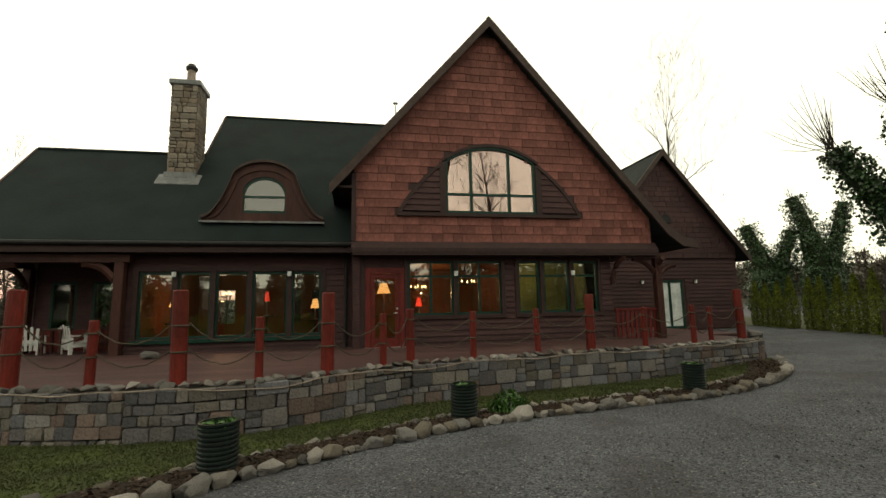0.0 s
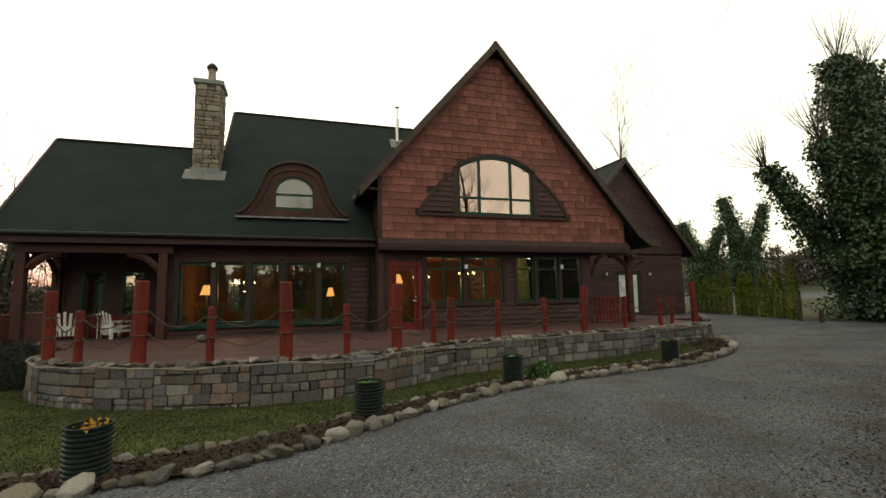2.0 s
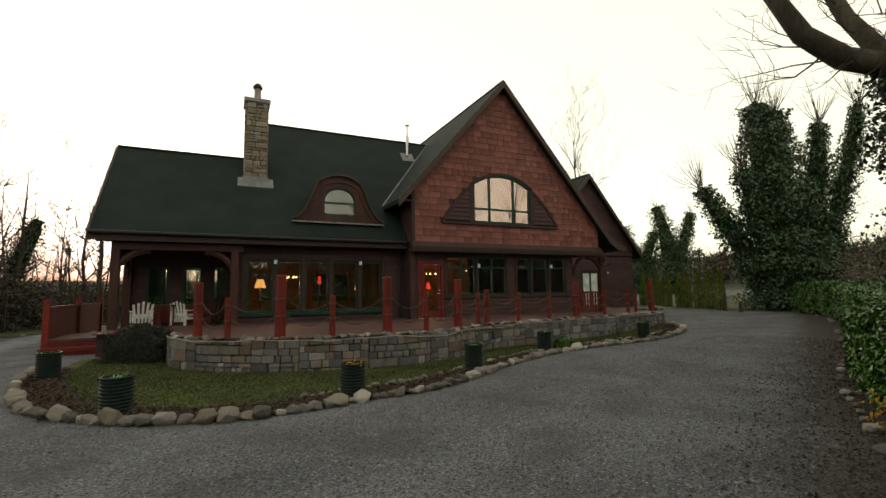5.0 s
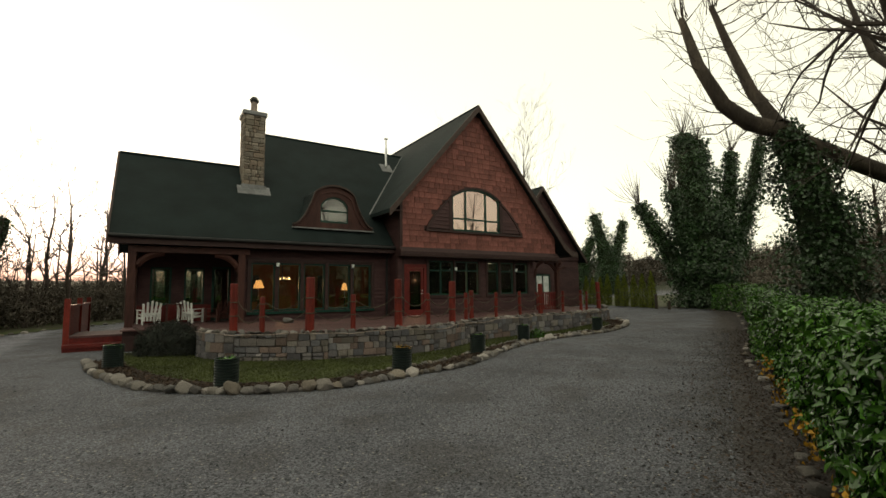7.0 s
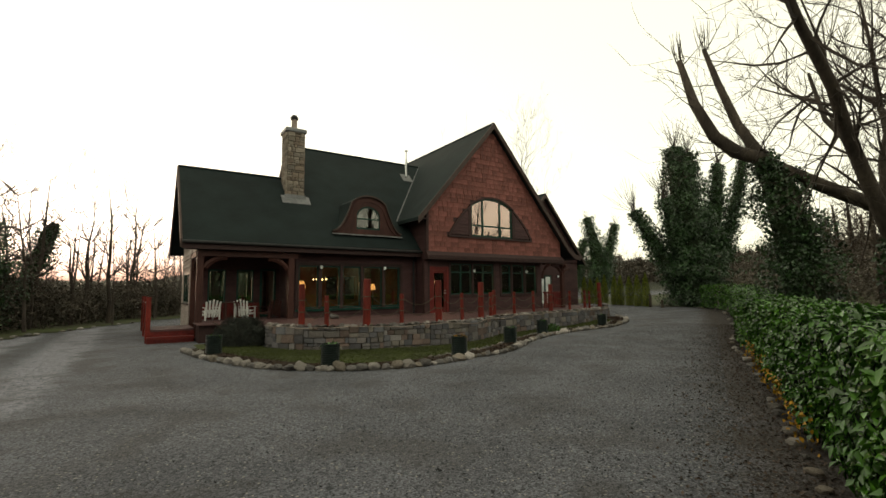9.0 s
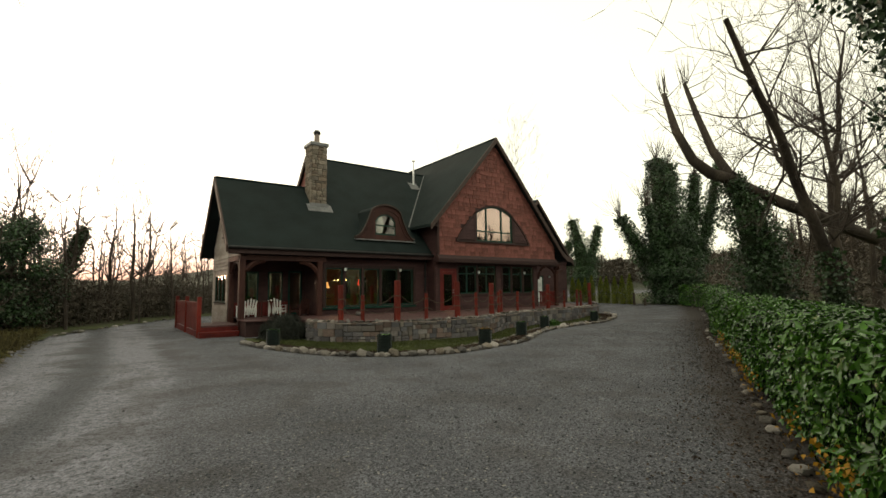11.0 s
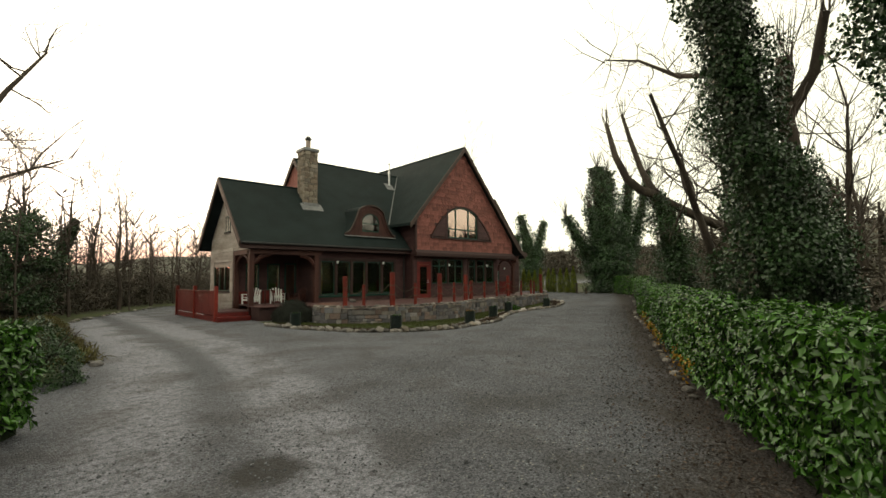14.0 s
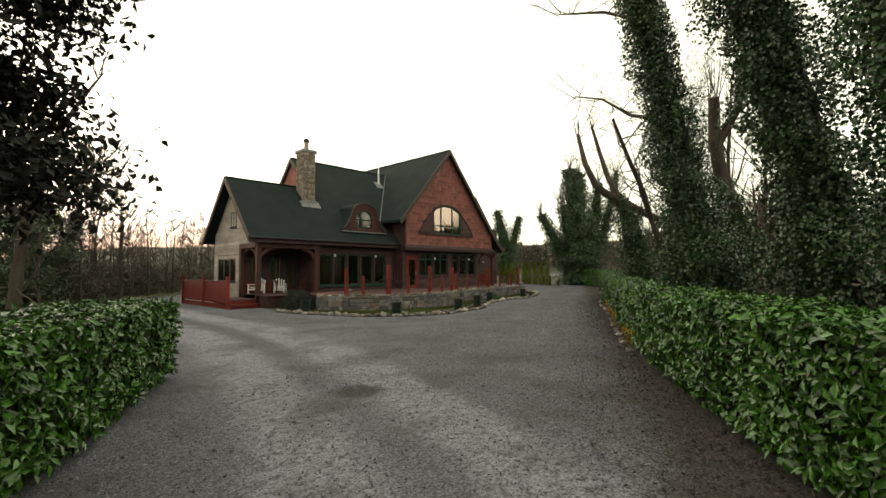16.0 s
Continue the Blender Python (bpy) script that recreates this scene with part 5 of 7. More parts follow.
# ---- planters ----
def planter(x, y, green):
    z = ground_z(x, y) + 0.03
    t = thing("planter", "black ribbed plastic planter with a sparse plant", "planter", (x, y, z), "planters along the bed")
    bm = bmesh.new()
    seg, prof = 20, []
    for k in range(10):
        zz = 0.46 * k / 10
        prof += [(0.185, zz), (0.2, zz + 0.012), (0.2, zz + 0.03), (0.185, zz + 0.042)]
    prof += [(0.205, 0.47), (0.205, 0.49), (0.18, 0.49), (0.175, 0.42)]
    rings = [[bm.verts.new((r * math.cos(a * math.tau / seg), r * math.sin(a * math.tau / seg), zz)) for a in range(seg)] for r, zz in prof]
    for a, b in zip(rings, rings[1:]):
        for i in range(seg):
            bm.faces.new((a[i], a[(i + 1) % seg], b[(i + 1) % seg], b[i]))
    part("tub", bm, M_PLANTER, t)
    bm = bmesh.new()
    cyl(bm, 0.178, 0.178, 0.40, 0.43, 20)
    part("soil", bm, M_SOIL, t)
    rng = np.random.RandomState(int(abs(x) * 10))
    n = 70
    a = rng.uniform(0, math.tau, n)
    r = 0.16 * np.sqrt(rng.uniform(0, 1, n))
    pos = np.stack([r * np.cos(a), r * np.sin(a), 0.43 + rng.uniform(0, 0.06, n)], 1)
    leaf_mesh("plant", pos, np.tile([0, 0, 1.0], (n, 1)), 0.09, 0.035, green, t, "", rng)


for i, (x, y) in enumerate(((-9.1, 8.2), (-7.33, 4.45), (-4.22, 4.0), (-1.38, 5.28), (1.6, 6.82), (6.15, 7.62))):
    planter(x, y, M_YELLOW if i == 2 else M_LAUREL)


def shrub(name, at, rx, ry, h, n, ln, wd, material, label, category, seed, upright=0.0):
    """A low bush: short stems under a shell of leaves with an uneven outline."""
    rng = np.random.RandomState(seed)
    t = thing(name, label, category, at)
    bm = bmesh.new()
    for k in range(10):
        a = rng.uniform(0, math.tau)
        tube(bm, [(0, 0, 0), (rx * 0.4 * math.cos(a), ry * 0.4 * math.sin(a), h * 0.4), (rx * 0.8 * math.cos(a), ry * 0.8 * math.sin(a), h * 0.75)], [0.02, 0.014, 0.006], 5)
    part("stems", bm, M_TWIG, t)
    d = rng.normal(0, 1, (n, 3))
    d /= np.linalg.norm(d, axis=1)[:, None]
    d[:, 2] = np.abs(d[:, 2])
    f = np.array([0.82 + 0.3 * noise.noise(Vector(v) * 2.2 + Vector((seed, 0, 0))) for v in d])
    f *= rng.uniform(0.6, 1.05, n) ** 0.4
    pos = d * f[:, None] * [rx, ry, h]
    nr = d.copy()
    nr[:, 2] += upright
    leaf_mesh("leaves", pos, nr, ln, wd, material, t, "", rng)
    return t


shrub("lavender_bush", (-8.0, 10.75, -0.03), 1.05, 0.75, 1.0, 12000, 0.11, 0.018, M_LAV, "grey-green lavender bush beside the wall's end", "bush", 3)
shrub("border_plant", (2.35, 6.95, 0.0), 0.33, 0.3, 0.36, 500, 0.16, 0.03, M_LAUREL, "strappy green plant among border stones", "plant", 4)
shrub("round_bush", (-16.5, 2.5, -0.02), 0.95, 0.95, 1.25, 9000, 0.05, 0.03, M_IVY, "clipped rounded dark evergreen bush beside the drive", "bush", 5)

# ---- side steps, ramp and red panel fence ----
steps = thing("side_steps", "low red timber steps up to the porch", "steps")
part("tread", bx(-10.5, -9.15, 12.35, 12.75, 0.1, 0.2), M_PANEL, steps)
part("riser", bx(-10.5, -9.15, 12.4, 12.75, -0.12, 0.1), M_PANEL, steps)
part("landing", bx(-10.4, -9.12, 12.75, 14.7, 0.36, 0.42), M_DECK, steps, "worn landing boards")
part("riser", bx(-10.4, -9.12, 12.77, 14.7, -0.12, 0.36), M_PANEL, steps)
fence = thing("panel_fence", "dark red close-boarded timber fence along the side ramp", "fence")
fd = Vector((-0.05, 6.1)).normalized()
F0 = Vector((-10.47, 12.8))
ang = math.degrees(math.atan2(fd.y, fd.x))
FM = pose(F0.x, F0.y, -0.12, 0, 0, ang)
for k in range(40):
    part("board", bx(k * 0.15, k * 0.15 + 0.144, -0.012, 0.012, 0.38, 1.36, m=FM), M_PANEL, fence)
part("base_board", bx(0, 6.0, -0.02, 0.02, 0.0, 0.34, m=FM), M_PANEL, fence)
part("top_rail", bx(0, 6.0, -0.05, 0.05, 1.361, 1.42, m=FM), M_PANEL, fence)
for k in (0.0, 3.0, 6.0):
    part("fence_post", bx(k - 0.07, k + 0.07, -0.07, 0.07, 0.0, 1.62, m=FM), M_POST, fence)

# red boarded dado along the porch's back wall
dado = thing("dado_panel", "dark red boarded dado along the porch back wall", "panelling")
for k in range(20):
    u = -8.86 + k * 0.115
    part("board", bx(u, u + 0.11, 14.855, 14.882, 0.6, 1.16), M_PANEL, dado)
part("cap_rail", bx(-8.86, -6.56, 14.83, 14.882, 1.161, 1.2), M_PANEL, dado)


def garden_chair(x, y, turn, paint=M_WHITE, label="white painted slatted wooden garden chair on the porch", group="white garden chairs"):
    """A low slatted chair with a fanned back."""
    t = thing("garden_chair", label, "chair", group=group)
    t.matrix_world = pose(x, y, DECK_Z, 0, 0, turn) @ Matrix.Scale(0.88, 4)
    lean = pose(0, -0.28, 0.12, 14)
    for k in range(5):
        f = (k - 2) * 3.5
        h = 0.78 - 0.05 * abs(k - 2)
        m = lean @ pose((k - 2) * 0.105, 0, 0, 0, f)
        part("back_slat", bx(-0.036, 0.036, 0, 0.02, 0, h, m=m), paint, t)
    for k in range(5):
        part("seat_slat", bx(-0.27, 0.27, -0.25 + k * 0.11, -0.16 + k * 0.11, 0.28 + k * 0.022, 0.3 + k * 0.022), paint, t)
    for sx in (-0.29, 0.29):
        part("front_leg", bx(sx - 0.02, sx + 0.02, 0.26, 0.35, 0, 0.52), paint, t)
        part("back_leg", bx(sx - 0.02, sx + 0.02, -0.4, -0.3, 0, 0.5), paint, t)
        part("armrest", bx(sx - 0.045, sx + 0.045, -0.4, 0.38, 0.52, 0.545), paint, t)
        part("seat_rail", bx(sx - 0.012, sx + 0.012, -0.3, 0.28, 0.2, 0.28), paint, t)
    part("crossbar", bx(-0.27, 0.27, -0.36, -0.33, 0.36, 0.44), paint, t)


garden_chair(-8.5, 14.2, 15)
garden_chair(-7.25, 14.05, -38)
garden_chair(-6.45, 13.7, 30, M_TIMBER, "dark red stained slatted wooden garden chair on the porch", "red garden chairs")
tb = thing("patio_table", "small dark red slatted table between white chairs", "table", (-7.78, 14.0, DECK_Z))
part("tabletop", bx(-0.25, 0.25, -0.25, 0.25, 0.62, 0.66), M_TIMBER, tb)
for sx in (-0.2, 0.2):
    for sy in (-0.2, 0.2):
        part("leg", bx(sx - 0.025, sx + 0.025, sy - 0.025, sy + 0.025, 0, 0.62), M_TIMBER, tb)


# wall lanterns
def lantern(x, y, z):
    t = thing("wall_lantern", "small dark metal wall lantern", "lantern", (x, y, z), "lanterns on the walls")
    part("backplate", bx(-0.04, 0.04, -0.03, 0.0, -0.08, 0.08), M_DARK, t)
    bm = bmesh.new()
    cyl(bm, 0.05, 0.06, -0.07, 0.06, 8, (0, -0.11))
    part("glass", bm, M_DOORWHITE, t, "pale glass body")
    bm = bmesh.new()
    cyl(bm, 0.075, 0.02, 0.06, 0.11, 8, (0, -0.11))
    cyl(bm, 0.055, 0.055, -0.085, -0.07, 8, (0, -0.11))
    part("cap", bm, M_DARK, t)


for p in ((-4.62, 13.02, 2.62), (-1.75, 13.02, 2.62), (2.74, 12.38, 2.55), (6.22, 12.38, 2.55), (12.34, 18.04, 2.55), (15.0, 18.04, 2.55)):
    lantern(*p)


# ---- hedges ----
def poly_hedge(name, front, depth, height, n_per_m2, label, seed, flowers=False):
    """A clipped laurel hedge: a solid core, coloured dark for the shade within, and thousands of folded leaves; front
    is its face line, depth towards its right.
    """
    rng = np.random.RandomState(seed)
    t = thing(name, label, "hedge")
    line = [Vector(p) for p in front]
    back = [p - (q - p) for p, q in zip(line, offset(line, depth))]
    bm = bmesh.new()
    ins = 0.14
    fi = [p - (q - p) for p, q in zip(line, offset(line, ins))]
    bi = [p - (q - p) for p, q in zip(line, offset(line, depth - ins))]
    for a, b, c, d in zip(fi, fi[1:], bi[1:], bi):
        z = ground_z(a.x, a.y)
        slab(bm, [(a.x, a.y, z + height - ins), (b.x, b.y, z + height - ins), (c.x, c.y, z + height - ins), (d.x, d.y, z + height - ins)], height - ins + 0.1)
    part("core", bm, M_SHADED_CORE, t)
    P, N = [], []
    for i in range(len(line) - 1):
        a, b, c, d = line[i], line[i + 1], back[i + 1], back[i]
        L = (b - a).length
        u2 = (b - a).normalized()
        out = Vector((-u2.y, u2.x, 0))
        for (p, q, e, f, nn, area) in (
                ((a, 0.12), (b, 0.12), (b, height), (a, height), out, L * height),
                ((a, height), (b, height), (c, height), (d, height), Vector((0, 0, 1)), L * depth),
                ((d, 0.12), (c, 0.12), (c, height), (d, height), -out, L * height * 0.4)):
            k = int(area * n_per_m2)
            u, v = rng.uniform(0, 1, k), rng.uniform(0, 1, k)
            A, B, C, D = [np.array((g[0].x, g[0].y, ground_z(g[0].x, g[0].y) + g[1])) for g in (p, q, e, f)]
            pts = (A * ((1 - u) * (1 - v))[:, None] + B * (u * (1 - v))[:, None] + C * (u * v)[:, None] + D * ((1 - u) * v)[:, None])
            nv = np.array(nn)
            lump = np.array([noise.noise(Vector(x) * 1.6) * 0.09 + noise.noise(Vector(x) * 5) * 0.05 for x in pts])
            pts = pts + nv * (lump - rng.uniform(0, 0.12, k) + 0.02)[:, None]
            P.append(pts)
            N.append(np.tile(nv, (k, 1)))
    for e0, e1, sgn in ((line[0], back[0], -1), (line[-1], back[-1], 1)):
        k = int(depth * height * n_per_m2)
        u, v = rng.uniform(0, 1, k), rng.uniform(0.1, 1, k)
        z = ground_z(e0.x, e0.y)
        pts = np.stack([e0.x + (e1.x - e0.x) * u, e0.y + (e1.y - e0.y) * u, z + height * v], 1)
        dd = (line[1] - line[0] if sgn < 0 else line[-1] - line[-2]).normalized() * sgn
        P.append(pts + np.array((dd.x, dd.y, 0)) * rng.uniform(-0.1, 0.03, k)[:, None])
        N.append(np.tile((dd.x, dd.y, 0.0), (k, 1)))
    P, N = np.concatenate(P), np.concatenate(N)
    N[:, 2] += 0.35
    leaf_mesh("leaves", P, N, 0.108, 0.052, M_LAUREL, t, "glossy mid-green laurel leaves", rng, 0.55)
    return t


HEDGE_R = [tuple(p) for p in smooth_line([(16.6, 8.6), (15.0, 6.6), (12.5, 5.2), (8.0, 2.95), (3.3, 0.95), (0.5, -0.6), (-4.1, -2.85), (-8.5, -5.05), (-11.3, -6.6), (-13.4, -7.95), (-16.5, -10.1), (-20.5, -12.6)], 3)]
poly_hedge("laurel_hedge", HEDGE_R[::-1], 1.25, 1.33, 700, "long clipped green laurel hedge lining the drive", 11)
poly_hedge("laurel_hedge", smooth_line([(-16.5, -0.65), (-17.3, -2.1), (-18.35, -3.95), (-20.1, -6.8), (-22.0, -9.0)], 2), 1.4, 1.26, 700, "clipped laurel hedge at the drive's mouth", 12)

# short grass blades on the lawn
rng = np.random.RandomState(15)
gp = []
poly = [tuple(p) for p in offset(EDGE, 0.76)] + [tuple(p) for p in offset(WALL, -0.05)[::-1]] + [(-7.5, 11.0), (-9.0, 11.0)]


def inside(x, y):
    c = False
    for (ax, ay), (bx_, by_) in zip(poly, poly[1:] + poly[:1]):
        if (ay > y) != (by_ > y) and x < (bx_ - ax) * (y - ay) / (by_ - ay) + ax:
            c = not c
    return c


while len(gp) < 42000:
    x, y = rng.uniform(-9.6, 10.5), rng.uniform(3.6, 11.2)
    if inside(x, y):
        gp.append((x, y))
gp = np.array([(x, y, ground_z(x, y) + 0.04) for x, y in gp])
grass = thing("grass", "short tufty lawn grass", "grass", kind="stuff")
leaf_mesh("blades", gp, rng.normal(0, 1, gp.shape) * [1, 1, 0.2], 0.042, 0.013, M_LAWN, grass, "", rng, 0.3)

# loose boulders
for x, y, z, w, lab in ((10.85, 10.95, 0.72, 0.42, "large pale boulder on the terrace wall's end"), (-4.55, 11.6, DECK_Z + 0.07, 0.34, "pale stone lying on the deck")):
    o = new("boulder", ROCKS[3])
    o.matrix_world = Matrix.LocRotScale((x, y, z), Euler((0.2, 0.1, 0.8)), (w * 1.2, w, w * 0.62))
    tagged(o, lab, "stone")

# bark pieces over the bed
bp_ = [p for p, d in along([tuple(q) for q in offset(EDGE, 0.42)], 0.0025)]
n = len(bp_)
pos = np.array([(p.x, p.y, 0) for p in bp_]) + np.stack([rng.uniform(-0.3, 0.3, n), rng.uniform(-0.3, 0.3, n), np.zeros(n)], 1)
pos[:, 2] = [ground_z(x, y) + 0.055 for x, y, z in pos]
mulch = thing("bark_mulch", "dark bark pieces covering the planting bed", "mulch", kind="stuff")
leaf_mesh("bark", pos, np.tile([0, 0, 1.0], (n, 1)), 0.07, 0.03, M_MULCH, mulch, "", rng, 0.5)

# litter, stones and flowers along the hedge foot
rng = np.random.RandomState(21)
hf = [Vector(p) for p in HEDGE_R[::-1]]
for p, d in along([tuple(q) for q in offset(hf, 0.16)], 0.42):
    if rng.uniform() < 0.35 or p.x < -10.5:
        continue
    o = new("edging_stone", ROCKS[rng.randint(14)])
    w = rng.uniform(0.07, 0.18)
    o.matrix_world = Matrix.LocRotScale((p.x, p.y, ground_z(p.x, p.y) + w * 0.2), Euler((0, 0, rng.uniform(0, 6))), (w * 1.2, w, w * 0.7))
    tagged(o, "small mossy fieldstone at the hedge foot", "stone", "stones along the hedge")
lp = []
for k, d0 in enumerate((0.1, 0.3, 0.5, 0.7, 0.95, 1.25)):
    lp += [(p.x, p.y) for p, d in along([tuple(q) for q in offset(hf, d0)], 0.009 + 0.006 * k) if p.x < 9]
lp = np.array(lp) + rng.normal(0, 0.12, (len(lp), 2))
pos = np.array([(x, y, ground_z(x, y) + 0.012) for x, y in lp])
litter = thing("leaf_litter", "dead brown leaves and bark scattered along the hedge foot", "leaves", kind="stuff")
leaf_mesh("dead_leaves", pos, np.tile([0, 0, 1.0], (len(pos), 1)), 0.05, 0.026, M_LITTER, litter, "", rng, 0.45)
fl = [p for p, d in along([tuple(q) for q in offset(hf, 0.1)], 0.012) if (-9.5 < p.x < 1.0 and noise.noise(Vector((p.x * 1.1, 3, 0))) > 0.06)]
n = len(fl)
pos = np.array([(p.x, p.y, ground_z(p.x, p.y)) for p in fl]) + np.stack([rng.normal(0, 0.07, n), rng.normal(0, 0.07, n), rng.uniform(0.05, 0.42, n)], 1)
flowers = thing("flowers", "small yellow flowers climbing the hedge foot", "flowers", kind="stuff")
leaf_mesh("petals", pos, np.tile([-0.4, 0.8, 0.3], (n, 1)), 0.06, 0.045, M_YELLOW, flowers, "", rng)

# ---- trees ----
def limb(V, F, pts, rad, seg=7):
    """Adds a tapered round limb to lists of corners and faces."""
    b0 = len(V)
    for i, p in enumerate(pts):
        p = Vector(p)
        d = (Vector(pts[min(i + 1, len(pts) - 1)]) - Vector(pts[max(i - 1, 0)])).normalized()
        u = d.cross(Vector((0.31, 0.95, 0.05))).normalized()
        w = d.cross(u)
        for k in range(seg):
            a = k * math.tau / seg
            V.append(tuple(p + rad[i] * (u * math.cos(a) + w * math.sin(a))))
    for i in range(len(pts) - 1):
        for k in range(seg):
            a, b = b0 + i * seg + k, b0 + i * seg + (k + 1) % seg
            F.append((a, b, b + seg, a + seg))


def twigs(V, F, rng, at, way, length, r, depth, spread=0.6, up=0.25, n=3):
    """A branch with a few wobbling joints and smaller ones off it."""
    pts, p, d = [Vector(at)], Vector(at), Vector(way).normalized()
    seg = 4 if depth > 1 else 3
    for k in range(seg):
        d = (d + Vector(rng.normal(0, 0.16, 3)) + Vector((0, 0, up * 0.3))).normalized()
        p = p + d * (length / seg)
        pts.append(p.copy())
    limb(V, F, pts, [r * (1 - 0.72 * i / seg) for i in range(seg + 1)], 6 if r > 0.06 else 4 if r > 0.02 else 3)
    if depth <= 0:
        return
    for k in range(n + (1 if depth > 1 else 0)):
        j = rng.randint(1, seg + 1)
        w = (pts[j] - pts[j - 1]).normalized() + Vector(rng.normal(0, spread, 3)) + Vector((0, 0, up))
        twigs(V, F, rng, pts[j], w, length * rng.uniform(0.45, 0.75), max(0.006, r * (1 - 0.7 * j / seg) * rng.uniform(0.5, 0.75)), depth - 1, spread, up, n)


def shoots(V, F, rng, at, way, n, length, spread=0.5):
    """A brush of straight pollard shoots."""
    for k in range(n):
        d = (Vector(way).normalized() * 0.8 + Vector((0, 0, 0.7)) + Vector(rng.normal(0, spread, 3))).normalized()
        l = length * rng.uniform(0.5, 1.15)
        a = Vector(at) + Vector(rng.normal(0, 0.08, 3))
        b = a + d * l * 0.5
        limb(V, F, [a, b, b + (d + Vector((0, 0, 0.25))).normalized() * l * 0.5], [0.016, 0.012, 0.005], 3)
        if rng.uniform() < 0.6:
            limb(V, F, [b, b + (d + Vector(rng.normal(0, 0.5, 3))).normalized() * l * 0.3], [0.009, 0.004], 3)


def ivy_on(pts, rad, dens, rng, lump=0.62):
    """Leaf places wrapped round a limb in an uneven coat."""
    P, N = [], []
    for i in range(len(pts) - 1):
        a, b = Vector(pts[i]), Vector(pts[i + 1])
        L = (b - a).length
        d = (b - a).normalized()
        u = d.cross(Vector((0.3, 0.9, 0.1))).normalized()
        w = d.cross(u)
        k = int(L * math.tau * (rad[i] + rad[i + 1]) / 2 * dens)
        for j in range(k):
            s, t = rng.uniform(), rng.uniform(0, math.tau)
            o = u * math.cos(t) + w * math.sin(t)
            q = a + d * (L * s)
            r = rad[i] + (rad[i + 1] - rad[i]) * s
            g = noise.noise(q * 1.1 + o * 1.3) * lump + noise.noise(q * 3.1 + o * 3) * lump * 0.5
            if g < -0.42 * lump and rng.uniform() < 0.75:
                continue
            P.append(q + o * r * (1 + g) * rng.uniform(0.55, 1.08))
            N.append(o + Vector((0, 0, 0.25)))
    return P, N


def ivy_tree(name, at, limbs, label, seed, dens=240, leaf=0.085, shoot=0, bare=(), category="tree", twig=1.6, tops=11, side_twigs=3, side_length=1.8, side_depth=2):
    """limbs: lists of (x, y, z, wood radius, ivy radius) from the base up; bare: limbs without ivy."""
    rng = np.random.RandomState(seed)
    t = thing(name, label, category, at)
    V, F, TV, TF, P, N = [], [], [], [], [], []
    for L in limbs:
        pts = [Vector(p[:3]) for p in L]
        limb(V, F, pts, [p[3] for p in L], 9)
        if L[0][4] > 0:
            a, b = ivy_on(pts, [p[4] for p in L], dens, rng)
            P += a
            N += b
        if shoot:
            shoots(TV, TF, rng, pts[-1], pts[-1] - pts[-2], shoot, twig)
    for L in bare:
        pts = [Vector(p[:3]) for p in L]
        limb(V, F, pts, [p[3] for p in L], 8)
        shoots(TV, TF, rng, pts[-1], pts[-1] - pts[-2], tops if L[-1][3] > 0.06 else min(3, tops), 1.3, 0.22)
        for k in range(1, len(pts)):
            for q in range(side_twigs):
                twigs(TV, TF, rng, pts[k] + (pts[k - 1] - pts[k]) * rng.uniform(), Vector(rng.normal(0, 1, 3)) + Vector((0, 0, 0.3)), rng.uniform(0.45, 1) * side_length, 0.012 * side_length, side_depth, 0.8, 0.15, 2)
    raw("trunk", V, F, M_BARK, t)
    for p in t.children[0].data.polygons:
        p.use_smooth = True
    if TV:
        raw("brushwood", TV, TF, M_TWIG, t)["kind"] = "stuff"
    if P:
        # solid dark core stands in for the shade deep in the ivy
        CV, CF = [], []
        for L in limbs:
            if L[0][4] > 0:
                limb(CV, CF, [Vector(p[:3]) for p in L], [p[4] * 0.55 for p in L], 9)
        raw("ivy_core", CV, CF, M_SHADED_CORE, t)
        leaf_mesh("crown", np.array([tuple(p) for p in P]), np.array([tuple(p) for p in N]), leaf, leaf * 0.9, M_IVY, t, "dense dark ivy", rng, 0.8)
    return t


R5 = Vector((0.89, -0.45, 0))       # across the drive's view


def side(dx, z, dd=0.0):
    """A point dx along R5, dd away from the drive, z up."""
    q = R5 * dx + Vector((0.45, 0.89, 0)) * dd
    return (q.x, q.y, z)


